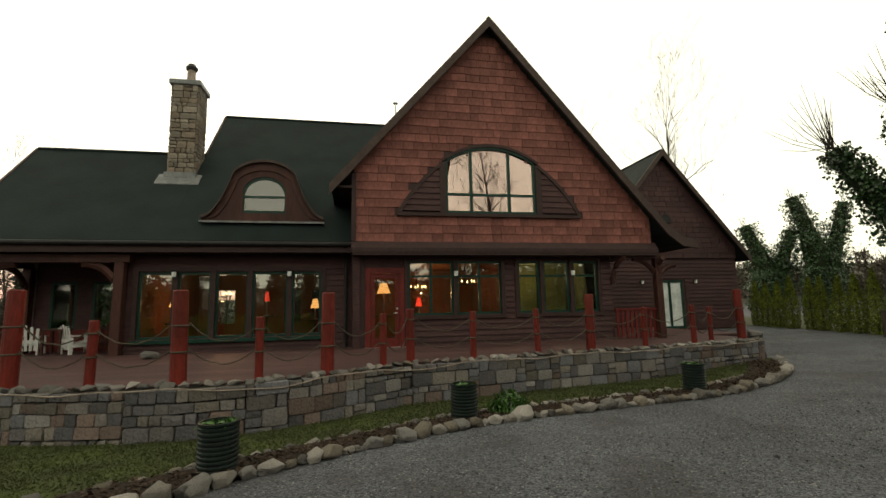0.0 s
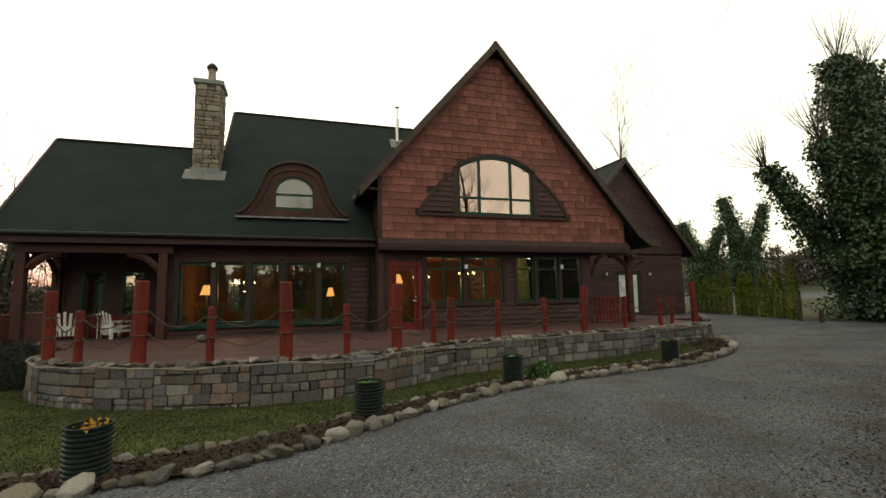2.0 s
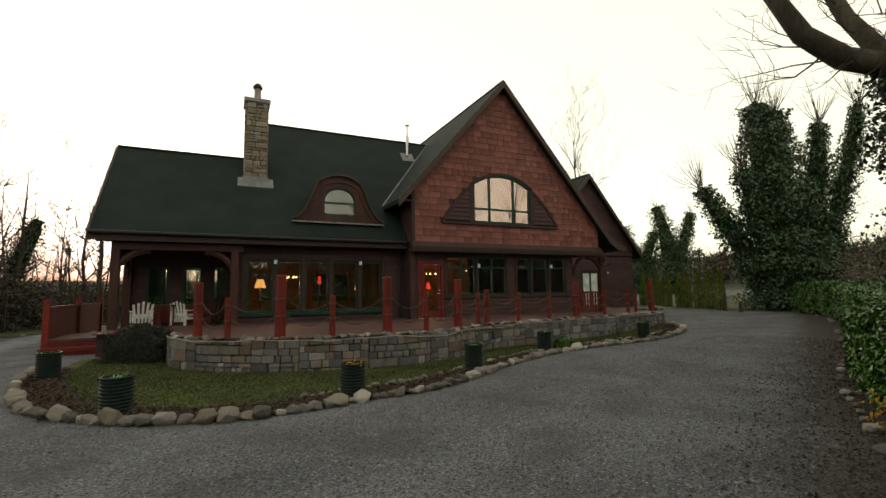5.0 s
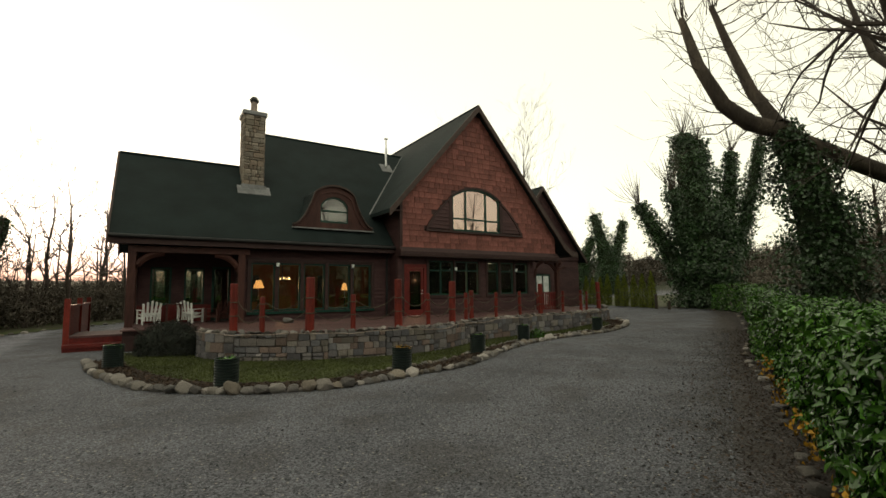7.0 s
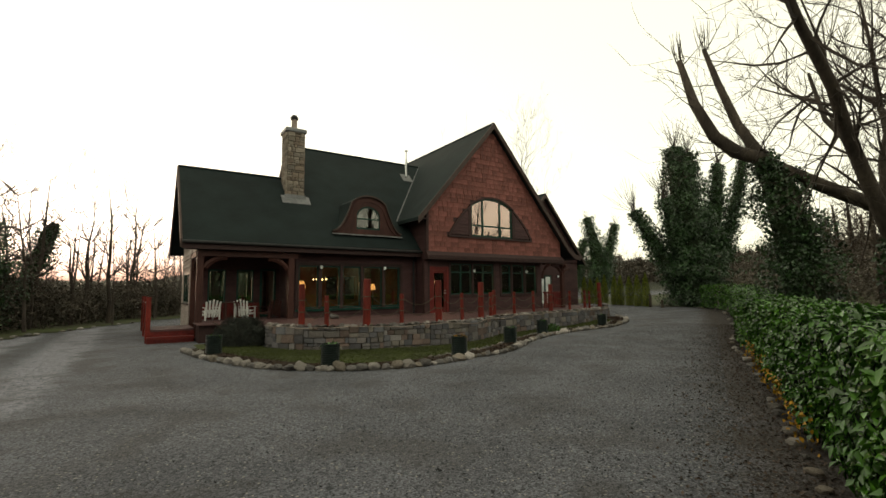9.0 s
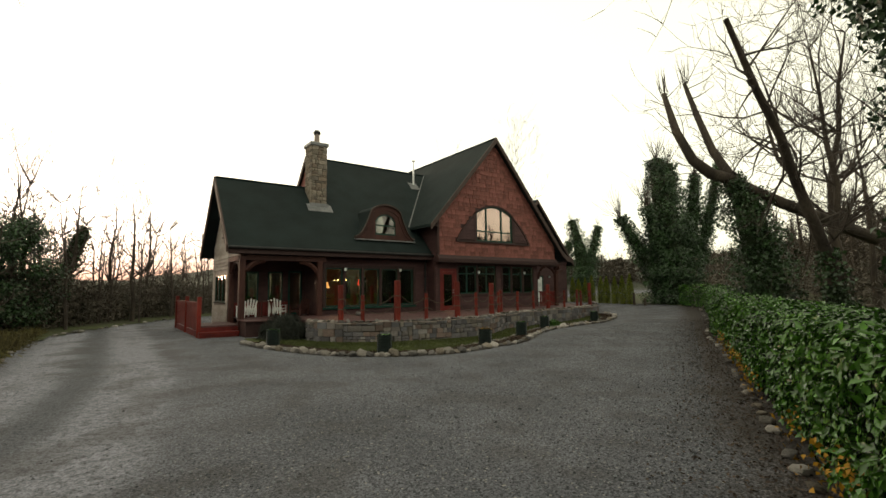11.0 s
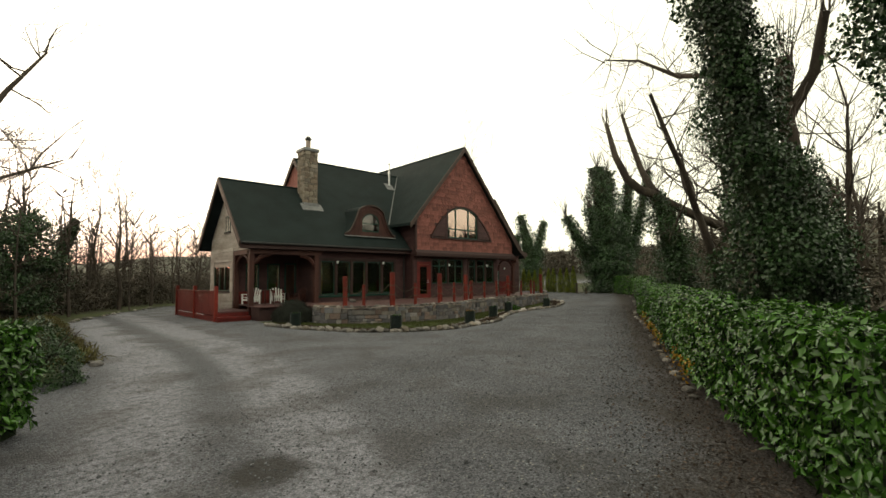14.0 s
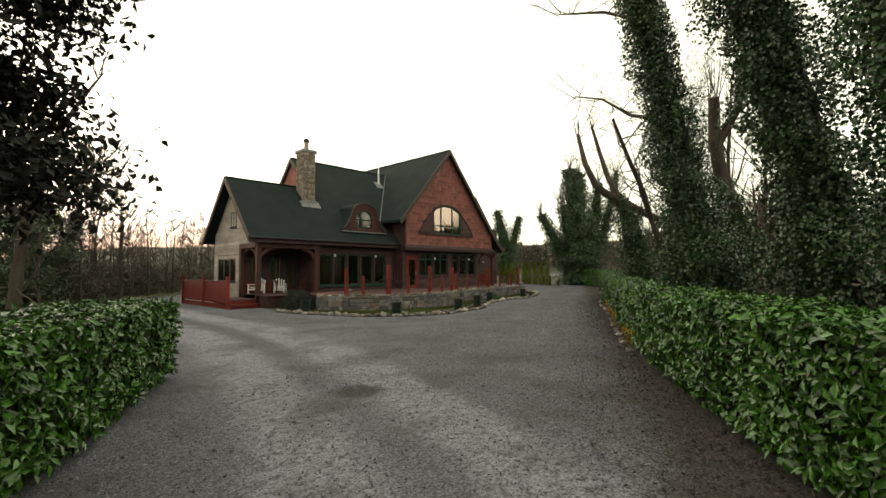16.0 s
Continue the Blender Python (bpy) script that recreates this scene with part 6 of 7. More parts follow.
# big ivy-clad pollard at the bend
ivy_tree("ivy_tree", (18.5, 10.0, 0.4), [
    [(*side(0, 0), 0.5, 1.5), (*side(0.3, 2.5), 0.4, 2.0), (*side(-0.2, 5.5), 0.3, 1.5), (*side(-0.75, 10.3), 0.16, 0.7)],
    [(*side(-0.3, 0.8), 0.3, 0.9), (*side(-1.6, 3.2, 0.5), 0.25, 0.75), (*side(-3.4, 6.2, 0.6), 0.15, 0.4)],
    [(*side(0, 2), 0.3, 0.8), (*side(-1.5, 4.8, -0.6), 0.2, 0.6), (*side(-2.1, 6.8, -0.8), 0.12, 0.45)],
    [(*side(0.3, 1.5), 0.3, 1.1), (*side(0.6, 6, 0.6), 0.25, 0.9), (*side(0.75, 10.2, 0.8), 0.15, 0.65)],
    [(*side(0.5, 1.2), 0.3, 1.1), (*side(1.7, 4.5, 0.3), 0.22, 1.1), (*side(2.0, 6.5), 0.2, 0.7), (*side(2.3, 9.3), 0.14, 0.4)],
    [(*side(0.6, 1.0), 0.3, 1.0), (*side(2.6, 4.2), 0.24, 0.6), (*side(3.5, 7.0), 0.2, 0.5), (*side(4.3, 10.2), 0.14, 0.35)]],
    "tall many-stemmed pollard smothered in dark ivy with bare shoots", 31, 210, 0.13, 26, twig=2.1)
# bare-topped pollard behind the hedge
ivy_tree("pollard_tree", (6.2, 0.1, 0.0), [
    [(0, 0, 0, 0.35, 0.9), (-0.3, 0.1, 2.5, 0.3, 1.0), (-1.2, 0.2, 4.6, 0.26, 0.75), (-1.96, 0.34, 5.5, 0.24, 0.35)]],
    "ivy-footed pollard with bent bare stems and sprouting shoots", 32, 300, 0.1, 0, [
    [(-1.7, 0.3, 5.4, 0.22), (-2.4, 0.8, 5.65, 0.2), (-3.0, 1.1, 6.1, 0.17), (-3.25, 1.5, 7.2, 0.14), (-2.6, 2.2, 9.0, 0.09)],
    [(-1.9, 0.4, 5.6, 0.17), (-1.9, 0.9, 6.6, 0.14), (-1.6, 1.5, 8.2, 0.11), (-1.35, 2.0, 9.7, 0.07)],
    [(-1.7, 0.3, 5.3, 0.2), (-0.4, -0.6, 4.6, 0.2), (1.6, -1.4, 4.0, 0.22), (4, -2.2, 3.4, 0.24)]])
ivy_tree("leaning_tree", (0.5, -3.3, 0.0), [
    [(0, 0, 0, 0.2, 0.42), (-0.4, 0.1, 1.3, 0.17, 0.33), (-0.75, 0.2, 2.5, 0.135, 0.2)]],
    "leaning grey trunk with a sawn top and fine bare twigs", 33, 300, 0.09, 0, [
    [(-0.72, 0.2, 2.4, 0.13), (-1.6, 0.45, 4.1, 0.1), (-2.2, 0.45, 4.85, 0.09), (-2.9, 0.6, 5.75, 0.075), (-4.1, 0.65, 6.95, 0.05)],
    [(-1.5, 0.38, 3.9, 0.06), (-1.0, 0.9, 4.7, 0.045), (-0.6, 1.2, 5.8, 0.03)]], tops=0, side_twigs=5, side_length=2.4, side_depth=3)
ivy_tree("ivy_tree", (-7.3, -6.3, 0.0), [
    [(0, 0, 0, 0.35, 0.75), (-0.1, 0.1, 2.0, 0.3, 0.72), (-0.4, 0.4, 4.0, 0.27, 0.62), (-1.1, 0.6, 6.2, 0.22, 0.5), (-2.2, 0.8, 8.6, 0.16, 0.4)],
    [(0.3, -0.3, 0, 0.2, 0.5), (0.45, -0.4, 1.4, 0.15, 0.42), (0.5, -0.35, 2.3, 0.1, 0.2)]],
    "leaning trunk wrapped thickly in glossy ivy", 34, 1000, 0.068, 0, [
    [(-0.5, 0.6, 5.2, 0.06), (0.2, 1.7, 5.75, 0.045), (0.5, 2.6, 6.5, 0.03), (0.3, 3.3, 6.7, 0.014)],
    [(-1.5, 0.7, 7.2, 0.05), (-1.1, 1.8, 8.0, 0.035), (-1.3, 2.9, 8.3, 0.016)]], tops=2, side_twigs=6, side_length=1.3)
ivy_tree("forked_tree", (-2.9, -6.4, 0.2), [
    [(0, 0, 0, 0.3, 0.7), (-0.1, 0.2, 2.5, 0.26, 0.55), (-0.3, 0.6, 4.2, 0.22, 0.3)]],
    "brown forked trunk with sawn limbs and young shoots", 35, 300, 0.09, 0, [
    [(-0.3, 0.6, 4.1, 0.21), (-0.6, 0.7, 5.4, 0.18), (-1.0, 0.6, 6.6, 0.15)],
    [(-0.5, 0.7, 5.2, 0.14), (-0.6, 0.1, 6.2, 0.12), (-1.1, -0.2, 7.3, 0.1)]])
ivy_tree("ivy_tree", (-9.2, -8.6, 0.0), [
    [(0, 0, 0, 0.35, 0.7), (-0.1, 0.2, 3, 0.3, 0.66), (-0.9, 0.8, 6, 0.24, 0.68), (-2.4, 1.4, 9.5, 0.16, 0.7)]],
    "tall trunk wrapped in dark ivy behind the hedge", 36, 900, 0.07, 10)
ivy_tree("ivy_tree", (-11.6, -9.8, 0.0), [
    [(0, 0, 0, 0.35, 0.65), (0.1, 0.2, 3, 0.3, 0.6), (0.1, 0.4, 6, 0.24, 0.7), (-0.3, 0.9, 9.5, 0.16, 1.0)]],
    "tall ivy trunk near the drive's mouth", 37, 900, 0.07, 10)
for k, (x, y, h) in enumerate(((40.6, 38.9, 8.2), (43.6, 36.0, 10.6))):
    ivy_tree("ivy_tree", (x, y, 0.9), [
        [(0, 0, 0, 0.4, 1.6), (0.2, 0, h * 0.4, 0.3, 2.0), (-0.6, 0.3, h * 0.75, 0.2, 1.2), (-1.2, 0.8, h * 1.02, 0.1, 0.9)],
        [(0.3, 0, 1, 0.3, 1.4), (1.1, -0.8, h * 0.5, 0.2, 1.2), (1.9, -1.6, h * 0.93, 0.1, 0.7)]],
        "distant ivy-grown tree beyond the conifer row", 40 + k, 60, 0.2, 12)


def bare_tree(at, h, seed, label, r=0.12, depth=4, name="bare_tree", n=3, spread=0.5, limbs_from=0.35):
    rng = np.random.RandomState(seed)
    t = thing(name, label, "tree", at)
    V, F, TV, TF = [], [], [], []
    lean = rng.normal(0, 0.05, 2)
    pts = [Vector((lean[0] * h * (k / 6) ** 2 + rng.normal(0, 0.06), lean[1] * h * (k / 6) ** 2 + rng.normal(0, 0.06), h * k / 6)) for k in range(7)]
    pts[0] = Vector((0, 0, -0.1))
    limb(V, F, pts, [r * (1 - 0.85 * k / 6) for k in range(7)], 8)
    for k in range(2 if limbs_from < 0.4 else 3, 7):
        for q in range(n):
            a = rng.uniform(0, math.tau)
            twigs(TV, TF, rng, pts[k], (math.cos(a), math.sin(a), rng.uniform(0.4, 1.3)), h * rng.uniform(0.16, 0.3), r * (1 - 0.8 * k / 6) * 0.5, depth - 1, spread, 0.35, 2)
    raw("trunk", V, F, M_BARK, t)
    raw("crown", TV, TF, M_TWIG, t)
    return t


bare_tree((25.6, 32.0, 0.6), 15.5, 51, "bare winter tree showing over the rear roof", 0.25, 5, n=5)
bare_tree((17.5, 34.0, 0.6), 13.5, 52, "bare winter tree behind the house", 0.2, 4, n=3)
bare_tree((13.5, -1.5, 0.3), 9, 53, "bare tree among ivy trunks behind the hedge", 0.15, 4, n=4)
bare_tree((3.5, -4.5, 0.2), 9.5, 54, "bare twiggy tree behind the hedge", 0.16, 4, n=5, spread=0.7)
bare_tree((-1.0, -6.5, 0.2), 7.0, 55, "bare twiggy tree behind the hedge", 0.1, 4, n=5, spread=0.7)
bare_tree((8.2, -1.2, 0.2), 10.5, 58, "bare tree with a dense net of fine twigs", 0.2, 5, n=5, spread=0.75)
bare_tree((5.2, -2.2, 0.2), 9.0, 59, "bare tree with a dense net of fine twigs", 0.16, 5, n=4, spread=0.8)
bare_tree((9.5, -6, 0.3), 8.0, 56, "bare tree in the field", 0.14, 4, n=4)

# conifer row
rng = np.random.RandomState(61)
C0, C1 = Vector((17.1, 12.3)), Vector((18.7, 18.6))
for k in range(9):
    p = C0 + (C1 - C0) * (k / 8) + Vector(rng.normal(0, 0.06, 2))
    h, w = rng.uniform(1.95, 2.25), rng.uniform(0.25, 0.29)
    t = thing("conifer", "clipped columnar golden-green conifer in a row", "conifer", (p.x, p.y, ground_z(p.x, p.y) - 0.02), "conifers in a row")
    bm = bmesh.new()
    cyl(bm, 0.05, 0.02, 0, h * 0.9, 6)
    part("trunk", bm, M_BARK, t)
    m = 2600
    v = rng.uniform(0.02, 1, m)
    a = rng.uniform(0, math.tau, m)
    prof = w * np.where(v < 0.35, 0.8 + 0.2 * v / 0.35, 1 - (np.maximum(v - 0.35, 0) / 0.65) ** 1.7 * 0.95)
    prof = prof * rng.uniform(0.8, 1.08, m)
    pos = np.stack([prof * np.cos(a), prof * np.sin(a), v * h], 1)
    nr = np.stack([np.cos(a), np.sin(a), np.full(m, 0.2)], 1)
    leaf_mesh("crown", pos, nr, 0.085, 0.04, M_CONIFER, t, "", rng, 0.45)

# posts and stones at the foot of the big pollard
for x, y, h in ((16.35, 11.6, 0.85), (16.0, 10.6, 0.5)):
    t = thing("stump_post", "short weathered grey timber stake by the drive", "post", (x, y, ground_z(x, y) - 0.02))
    bm = bmesh.new()
    cyl(bm, 0.09, 0.07, 0, h, 8)
    part("shaft", bm, M_BARK, t)

# evergreen at the drive's mouth, its crown of hanging sprays
def evergreen(at, r, z0, z1, n, seed, label, leaf=0.13, leafm=M_IVY):
    rng = np.random.RandomState(seed)
    t = thing("evergreen_tree", label, "tree", at)
    V, F = [], []
    limb(V, F, [(0, 0, -0.1), (0.05, 0, z0 + 1), (0, 0.1, z1 * 0.7), (0, 0, z1)], [0.22, 0.2, 0.12, 0.03], 8)
    P, N = [], []
    for k in range(70):
        a = rng.uniform(0, math.tau)
        z = rng.uniform(z0, z1 * 0.95)
        rr = r * math.sqrt(max(0.05, 1 - ((z - (z0 + z1) * 0.42) / ((z1 - z0) * 0.62)) ** 2)) * rng.uniform(0.6, 1.1)
        tip = Vector((rr * math.cos(a), rr * math.sin(a), z + rng.uniform(-0.3, 0.5)))
        base = Vector((0, 0, z - 0.4))
        mid = (base + tip) / 2 + Vector((0, 0, 0.25))
        limb(V, F, [base, mid, tip], [0.05, 0.03, 0.01], 4)
        for j in range(n // 70):
            s = rng.uniform(0.25, 1.05)
            q = base + (tip - base) * s + Vector(rng.normal(0, 0.22, 3)) + Vector((0, 0, 0.2 * math.sin(s * 3)))
            P.append(tuple(q))
            N.append(tuple((q - Vector((0, 0, z))).normalized()))
    raw("trunk", V, F, M_BARK, t)
    leaf_mesh("crown", np.array(P), np.array(N), leaf, leaf * 0.55, leafm, t, "dark glossy leaves", rng, 0.9)
    return t


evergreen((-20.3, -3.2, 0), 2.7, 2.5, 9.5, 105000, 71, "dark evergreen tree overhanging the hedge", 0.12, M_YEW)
evergreen((-16.6, 20.6, 0), 1.9, 0.3, 5.2, 14000, 72, "broad dark evergreen shrub at the wood's edge")
evergreen((-19.2, 17.0, 0), 2.4, 0.3, 4.8, 14000, 73, "broad dark evergreen shrub at the wood's edge")
ivy_tree("bare_tree", (-18.2, 5.6, 0), [], "slender bare tree reaching over the drive", 57, bare=[
    [(0, 0, -0.1, 0.14), (0.2, 0.2, 2.5, 0.12), (0.5, 0.6, 4.5, 0.09), (1.2, 1.1, 6.2, 0.055), (1.9, 1.7, 7.6, 0.025)],
    [(0.25, 0.25, 2.9, 0.07), (1.2, 0.8, 4.1, 0.045), (2.3, 1.3, 4.8, 0.02)],
    [(0.45, 0.5, 4.2, 0.06), (0.0, 0.9, 6.0, 0.045), (0.2, 1.4, 8.2, 0.02)]], tops=2, side_twigs=5, side_length=2.0, side_depth=3)
for k, (x, y, h) in enumerate(((-18.2, 19.5, 6.5), (-16.2, 21.5, 7.0), (-14.8, 24.0, 7.2), (-13.2, 27.5, 6.8), (-20.5, 16.5, 6.5), (-11.0, 31.0, 8.0), (-12.0, 26.0, 7.4), (-17.2, 24.5, 8.0))):
    bare_tree((x, y, 0), h, 80 + k, "bare winter tree at the wood's edge", 0.13, 5, n=3, spread=0.6)
ivy_tree("ivy_tree", (-15.4, 24.5, 0), [[(0, 0, 0, 0.2, 0.5), (0.3, 0, 2.5, 0.18, 0.55), (0.9, 0, 4.6, 0.12, 0.6), (1.1, 0, 5.2, 0.06, 0.3)]], "leaning ivy-grown snag at the wood's edge", 90, 110, 0.12, 4)

# the wood: many slim bare trees and scrub, beyond counting
woods = thing("far_woods", "bare winter wood with brushy undergrowth", "woodland", kind="stuff")
rng = np.random.RandomState(100)
V, F = [], []
P = []


def wood_edge(u):
    """The wood's edge, u from 0 (left of the drive) to 1 (behind the house)."""
    pts = [(-30, 2), (-23, 10), (-19, 16.5), (-15.5, 21.5), (-12, 28), (-7, 33), (0, 37), (8, 40)]
    k = min(int(u * 7), 6)
    f = u * 7 - k
    return Vector(pts[k]) + (Vector(pts[k + 1]) - Vector(pts[k])) * f


for k in range(320):
    u = rng.uniform()
    e = wood_edge(u)
    out = Vector((-0.87, 0.5)) if u < 0.75 else Vector((-0.3, 0.95))
    p = e + out * (rng.uniform(0, 1) ** 1.5 * 26) + Vector(rng.normal(0, 1, 2))
    h = rng.uniform(4.0, 6.8)
    r = rng.uniform(0.04, 0.1)
    ln = rng.normal(0, 0.08, 2)
    pts = [Vector((p.x + ln[0] * h * (j / 4) ** 1.5 + rng.normal(0, 0.05), p.y + ln[1] * h * (j / 4) ** 1.5, h * j / 4 - 0.1)) for j in range(5)]
    limb(V, F, pts, [r * (1 - 0.8 * j / 4) for j in range(5)], 5)
    for j in range(1, 5):
        for q in range(3):
            a = rng.uniform(0, math.tau)
            twigs(V, F, rng, pts[j], (math.cos(a), math.sin(a), rng.uniform(0.2, 1.2)), h * rng.uniform(0.16, 0.3), r * 0.4, 2, 0.75, 0.25, 2)
raw("trunks", V, F, M_TWIG, woods)
pos = []
for k in range(5600):
    u = rng.uniform()
    e = wood_edge(u)
    out = Vector((-0.87, 0.5)) if u < 0.75 else Vector((-0.3, 0.95))
    p = e + out * (rng.uniform(0, 1) ** 1.4 * 16)
    hmax = rng.uniform(0.8, 2.2) + 1.6 * max(0, noise.noise(Vector((p.x * 0.25, p.y * 0.25, 7))) + 0.25)
    for j in range(22):
        pos.append((p.x + rng.normal(0, 0.35), p.y + rng.normal(0, 0.35), hmax * rng.uniform(0, 1) ** 0.8))
pos = np.array(pos)
leaf_mesh("undergrowth", pos, rng.normal(0, 1, pos.shape), 0.3, 0.07, M_SCRUB, woods, "", rng, 0.6)
# brown scrub beyond the hedge
scrub = thing("scrub", "brown winter scrub and brambles behind the hedge", "scrub", kind="stuff")
pos = []
for k in range(5200):
    u = rng.uniform()
    b = Vector((-16, -12)) + Vector((34, 17.5)) * u
    p = b + Vector((0.45, -0.89)) * rng.uniform(0.3, 9)
    hmax = rng.uniform(0.5, 2.0)
    if u > 0.55:
        p = Vector((rng.uniform(12, 52), rng.uniform(-12, 20)))
        if p.y > 0.42 * p.x + 0.3:
            continue
        hmax = rng.uniform(0.6, 2.2) + 2.6 * max(0, noise.noise(Vector((p.x * 0.2, p.y * 0.2, 3))) + 0.3)
    g = ground_z(p.x, p.y)
    for j in range(16):
        pos.append((p.x + rng.normal(0, 0.35), p.y + rng.normal(0, 0.35), g + hmax * rng.uniform(0, 1)))
pos = np.array(pos)
leaf_mesh("brambles", pos, rng.normal(0, 1, pos.shape), 0.26, 0.07, M_SCRUB, scrub, "", rng, 0.6)

# grass verges over the gravel
patch("verge", [(-16.4, 1.7), (-15.5, 6), (-15.3, 10), (-15.6, 14), (-14.6, 18), (-12.5, 22.5), (-9.5, 27.5), (-4, 31), (6, 34), (20, 36), (20, 70), (-60, 70), (-60, -12), (-25, -12), (-21.4, -7.2), (-19.4, -4.3), (-18.3, -2.2), (-17.8, -0.6)], M_FIELD, 0.03,
      "rough grass and leaf litter under the wood", "grass", 0.5)
patch("field", [tuple(p) for p in offset(hf, -0.55)[2:]] + [(17.4, 10.0), (17.0, 12.0), (18.6, 18.6), (20, 26), (80, 30), (80, -60), (-14, -60), (-15.5, -11)], M_FIELD, 0.02, "rough winter grass beyond the hedge", "grass", 0.5)
for p, d in along([(-15.5, 4.0), (-15.3, 10), (-15.6, 14), (-14.6, 18), (-12.5, 22.5), (-9.5, 27.5)], 0.5):
    if srng.uniform() < 0.35:
        continue
    o = new("edging_stone", ROCKS[srng.randint(14)])
    w = srng.uniform(0.1, 0.24)
    o.matrix_world = Matrix.LocRotScale((p.x + srng.normal(0, 0.1), p.y, ground_z(p.x, p.y) + w * 0.2), Euler((0, 0, srng.uniform(0, 6))), (w * 1.2, w, w * 0.7))
    tagged(o, "small pale stone along the grass verge", "stone", "stones along the verge")

# tussocks along the verge
rng = np.random.RandomState(310)
tp = []
for k in range(900):
    y = rng.uniform(4.4, 20)
    x = -15.45 - rng.uniform(0, 1) ** 1.5 * 3.2
    for j in range(26):
        tp.append((x + rng.normal(0, 0.13), y + rng.normal(0, 0.13), ground_z(x, y) + rng.uniform(0.02, 0.12)))
tp = np.array(tp)
tussocks = thing("tussock_grass", "long brownish green tussocks of grass", "grass", kind="stuff")
leaf_mesh("blades", tp, rng.normal(0, 1, tp.shape) * [1, 1, 0.15], 0.22, 0.022, M_VERGE, tussocks, "", rng, 0.2)

# belts of trees beyond counting: one added out of view for shade, one on the bank past the bend
def tree_belt(name, label, p0, p1, count, lo, hi, seed, wide, leaves=520, leafm=M_IVY, leaf=0.42):
    belt = thing(name, label, "woodland", kind="stuff")
    rng = np.random.RandomState(seed)
    V, F, pos = [], [], []
    for k in range(count):
        u = k / (count - 1)
        p = Vector(p0) + (Vector(p1) - Vector(p0)) * u + Vector(rng.normal(0, wide, 2))
        g = ground_z(p.x, p.y)
        h = rng.uniform(lo, hi)
        limb(V, F, [(p.x, p.y, g - 0.1), (p.x + rng.normal(0, 0.3), p.y, g + h * 0.5), (p.x + rng.normal(0, 0.6), p.y, g + h)], [0.25, 0.18, 0.05], 6)
        for q in range(5 if leaves > 300 else 11):
            twigs(V, F, rng, (p.x, p.y, g + h * rng.uniform(0.5, 0.95)), rng.normal(0, 1, 3) + [0, 0, 0.8], h * 0.3, 0.04, 2, 0.6, 0.3, 2)
        for j in range(leaves):
            z = h * rng.uniform(0.0, 0.92)
            r = 1.7 * math.sqrt(max(0.03, 1 - (z / h) ** 2)) * rng.uniform(0.2, 1)
            a = rng.uniform(0, math.tau)
            pos.append((p.x + r * math.cos(a), p.y + r * math.sin(a), g + z))
    raw("trunks", V, F, M_BARK, belt)
    pos = np.array(pos)
    leaf_mesh("foliage", pos, rng.normal(0, 1, pos.shape), leaf, leaf * 0.66, leafm, belt, "", rng, 0.6)


# mostly unseen belt, added to block sky light and darken window reflections
tree_belt("lane_trees", "mostly unseen belt of low ivy-grown trees added to shade the front", (-34, -22), (40, -10), 46, 4, 7, 200, 1.2)
tree_belt("bank_trees", "brown bare thicket on the bank past the bend", (17, -7), (60, 20), 64, 4, 8.0, 201, 2.2, 260, M_SCRUB, 0.24)

tree_belt("hill_trees", "brown bare trees along the far hill", (55, 64), (98, 18), 80, 3.5, 6.5, 202, 3.5, 260, M_SCRUB, 0.5)

# loose gravel chips on the drive
rng = np.random.RandomState(300)
n = 44000
u = rng.uniform(0, 1, n)
w = rng.uniform(0, 1, n)
cx = -19 + 27 * u
cy = np.where(rng.uniform(0, 1, n) < 0.75, 0.48 * cx - 0.1 + 5.5 * w ** 1.4, 0.48 * cx + 16 * w)
keep = [not inside(x, y) and y < 12 and not (-10.3 < x < 11.2 and y > 3.0 and y > 3.2 + 0.28 * max(0, x + 4) + 0.9 * max(0, -6.5 - x)) for x, y in zip(cx, cy)]
cx, cy = cx[keep], cy[keep]
n = len(cx)
sz = rng.uniform(0.005, 0.014, n) * np.where(rng.uniform(0, 1, n) > 0.97, 1.7, 1)
octa = np.array([(1, 0, 0), (-1, 0, 0), (0, 1, 0), (0, -1, 0), (0, 0, 1), (0, 0, -1)], float)
v = octa[None] * (sz[:, None] * rng.uniform(0.6, 1.4, (n, 3)))[:, None, :] + rng.normal(0, 0.15, (n, 6, 3)) * sz[:, None, None]
a = rng.uniform(0, math.tau, n)
vx = v[:, :, 0] * np.cos(a)[:, None] - v[:, :, 1] * np.sin(a)[:, None]
vy = v[:, :, 0] * np.sin(a)[:, None] + v[:, :, 1] * np.cos(a)[:, None]
gz = np.array([ground_z(x, y) for x, y in zip(cx, cy)])
v = np.stack([vx + cx[:, None], vy + cy[:, None], v[:, :, 2] * 0.7 + (gz + sz * 0.25)[:, None]], 2).reshape(-1, 3)
tri = np.array([(0, 2, 4), (2, 1, 4), (1, 3, 4), (3, 0, 4), (2, 0, 5), (1, 2, 5), (3, 1, 5), (0, 3, 5)])
f = (np.arange(n)[:, None, None] * 6 + tri[None]).reshape(-1, 3)
chips = thing("gravel_chips", "loose grey and pale gravel chips", "gravel", kind="stuff")
raw("chips", v.tolist(), f.tolist(), M_CHIP, chips)

# ---- shakes on the front gable ----
rng = np.random.RandomState(7)
rows = []
z = 3.4
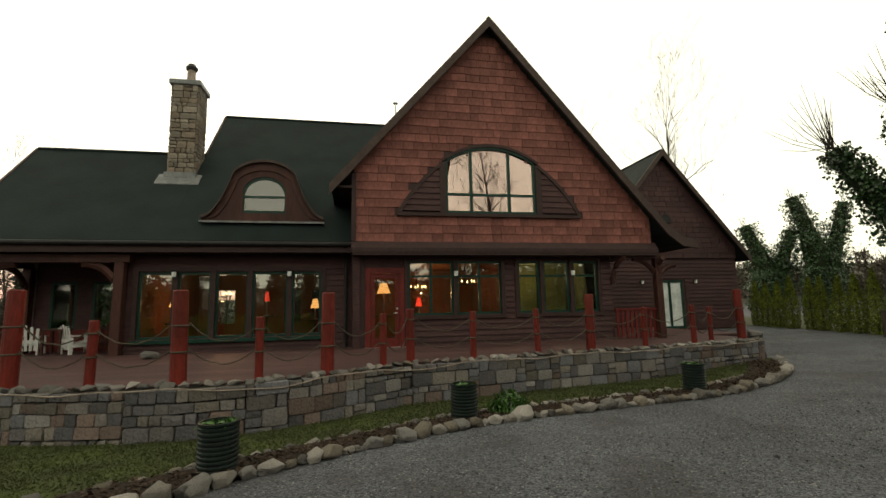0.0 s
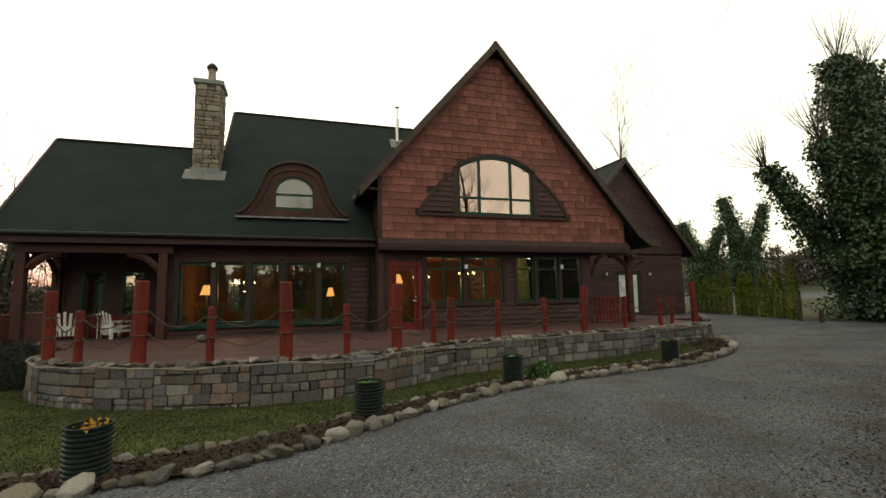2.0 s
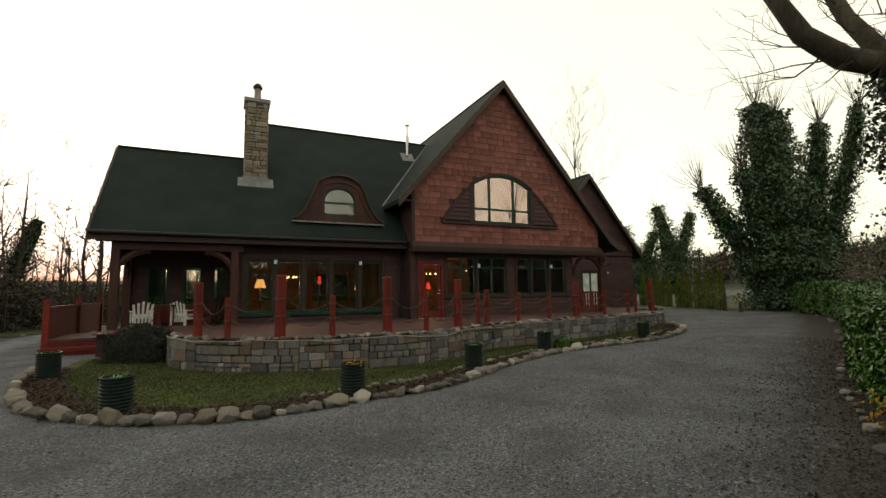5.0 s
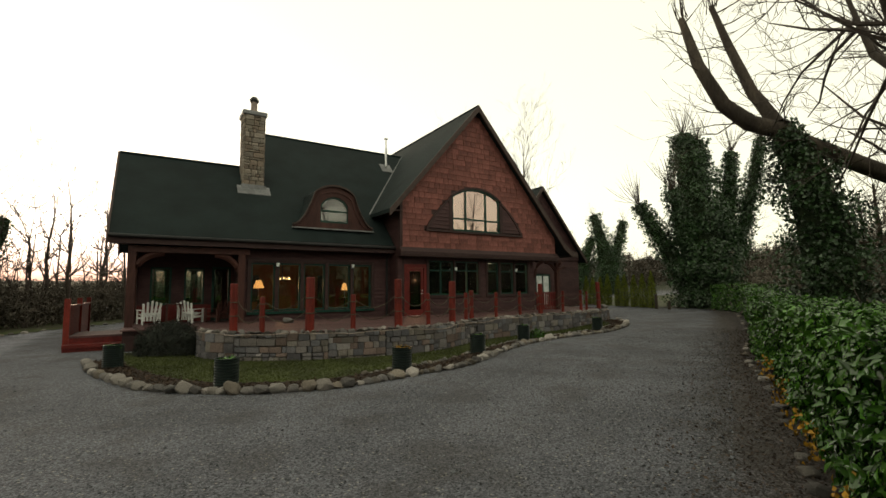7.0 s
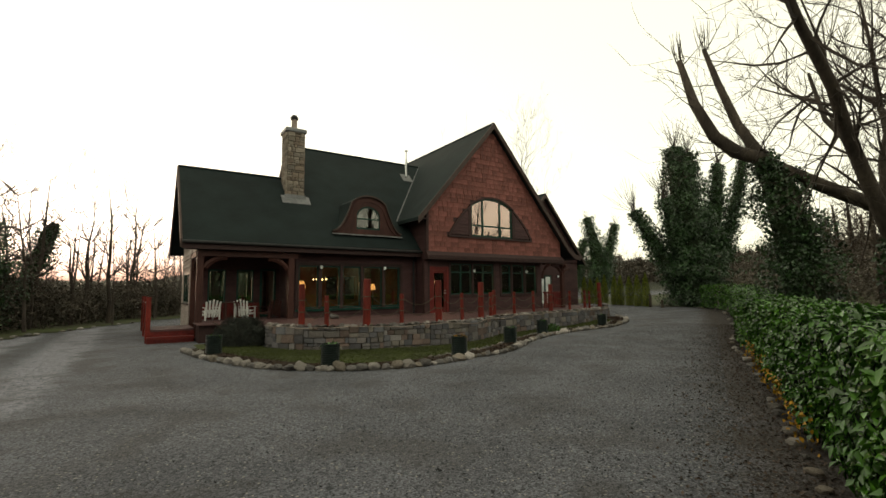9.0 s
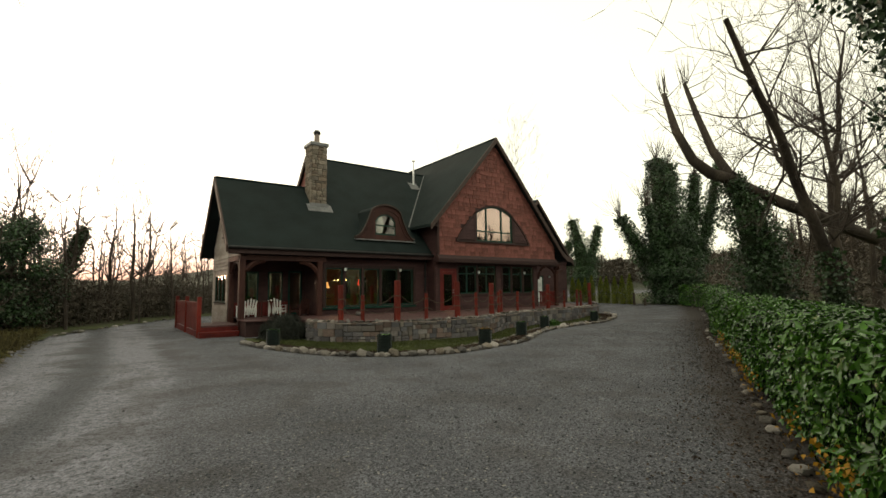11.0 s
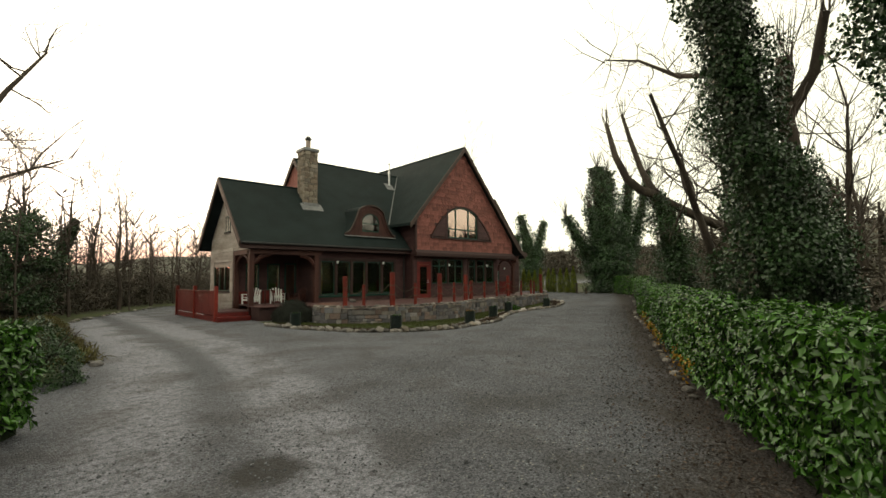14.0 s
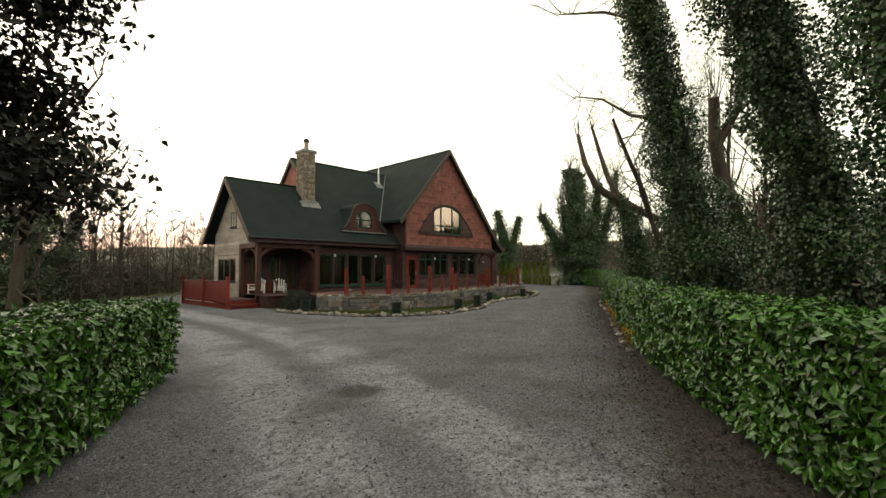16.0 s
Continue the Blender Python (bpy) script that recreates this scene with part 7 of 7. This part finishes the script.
while z < 9.5:
    e = 0.235
    xl = max(-0.04, GX - (GZ - 0.24 - z) / GS)
    xr = min(8.72, GX + (GZ - 0.24 - z) / GS)
    x = xl + 0.01
    while x < xr - 0.05:
        w = min(rng.uniform(0.2, 0.5), xr - x)
        c = x + w / 2
        ins = abs(c - AC) < AW and z + e > ASILL and z + (0.07 if abs(c - AC) < 1.42 else 0.1) < arch_top(c)
        if not ins:
            rows.append((c, z + rng.uniform(-0.008, 0.008), w))
        x += w
    z += e
SHAKES = {}


def shake_mesh(w):
    key = round(w / 0.02)
    if key not in SHAKES:
        bm = bmesh.new()
        hw = key * 0.01 - 0.004
        pts = [(-0.03, 0.0), (-0.008, 0.26), (0.0, 0.26), (0.0, 0.0)]
        vs = [[bm.verts.new((a, p[0], p[1])) for p in pts] for a in (-hw, hw)]
        for k in range(4):
            bm.faces.new((vs[0][k], vs[0][(k + 1) % 4], vs[1][(k + 1) % 4], vs[1][k]))
        bm.faces.new(vs[0][::-1])
        bm.faces.new(vs[1])
        bmesh.ops.recalc_face_normals(bm, faces=bm.faces)
        me = bpy.data.meshes.new("shake")
        bm.to_mesh(me)
        bm.free()
        me.materials.append(M_SHAKE)
        SHAKES[key] = me
    return SHAKES[key]


near = sorted(range(len(rows)), key=lambda i: rows[i][1] + abs(rows[i][0] - 3.8) * 0.1)
RV, RF_ = [], []
for k, i in enumerate(near):
    c, z, w = rows[i]
    if k < 300:
        o = new("shake", shake_mesh(w))
        o.matrix_world = pose(c, UP, z)
        o.parent = gable_wall
    else:
        b0 = len(RV)
        me = shake_mesh(w)
        RV += [(v.co.x + c, v.co.y + UP, v.co.z + z) for v in me.vertices]
        RF_ += [tuple(b0 + q for q in p.vertices) for p in me.polygons]
o = raw("shake_cladding", RV, RF_, M_SHAKE, gable_wall)
o["kind"] = "stuff"
RV, RF_ = [], []
z = 3.62
while z < RZ - 0.6:
    reach = (RZ - 0.24 - z) / RS
    x, end = max(10.0, RX - reach), min(17.3, RX + reach)
    while x < end - 0.05:
        w = min(rng.uniform(0.2, 0.5), end - x)
        b0 = len(RV)
        me = shake_mesh(w)
        RV += [(v.co.x + x + w / 2, v.co.y + 18.04, v.co.z + z) for v in me.vertices]
        RF_ += [tuple(b0 + q for q in p.vertices) for p in me.polygons]
        x += w
    z += 0.235
o = raw("shake_cladding", RV, RF_, M_SIDING, rear_gable)
o["kind"] = "stuff"

# ---- stones of the terrace wall ----
rest_v, rest_f = [], []
count = 0
for (u, z, w, h) in sorted(rubble(acc[-1], 0.72, srng, 0.11, 0.5, (0.09, 0.27)), key=lambda r: r[0]):
    p, d = on_wall(u)
    m = Matrix.Translation((p.x, p.y, -0.15 + z)) @ Matrix.Rotation(math.atan2(d.y, d.x), 4, 'Z') @ Matrix.Translation((0, 0.06 + srng.uniform(-0.012, 0.012), 0))
    me = stone(w, h, 0.13, M_STONE)
    if count < 300:
        o = new("stone", me)
        o.matrix_world = m
        o.parent = terrace
        count += 1
    else:
        b0 = len(rest_v)
        rest_v += [tuple(m @ v.co) for v in me.vertices]
        rest_f += [tuple(b0 + q for q in f.vertices) for f in me.polygons]
if rest_v:
    o = raw("stonework", rest_v, rest_f, M_STONE, terrace)
    o["kind"] = "stuff"
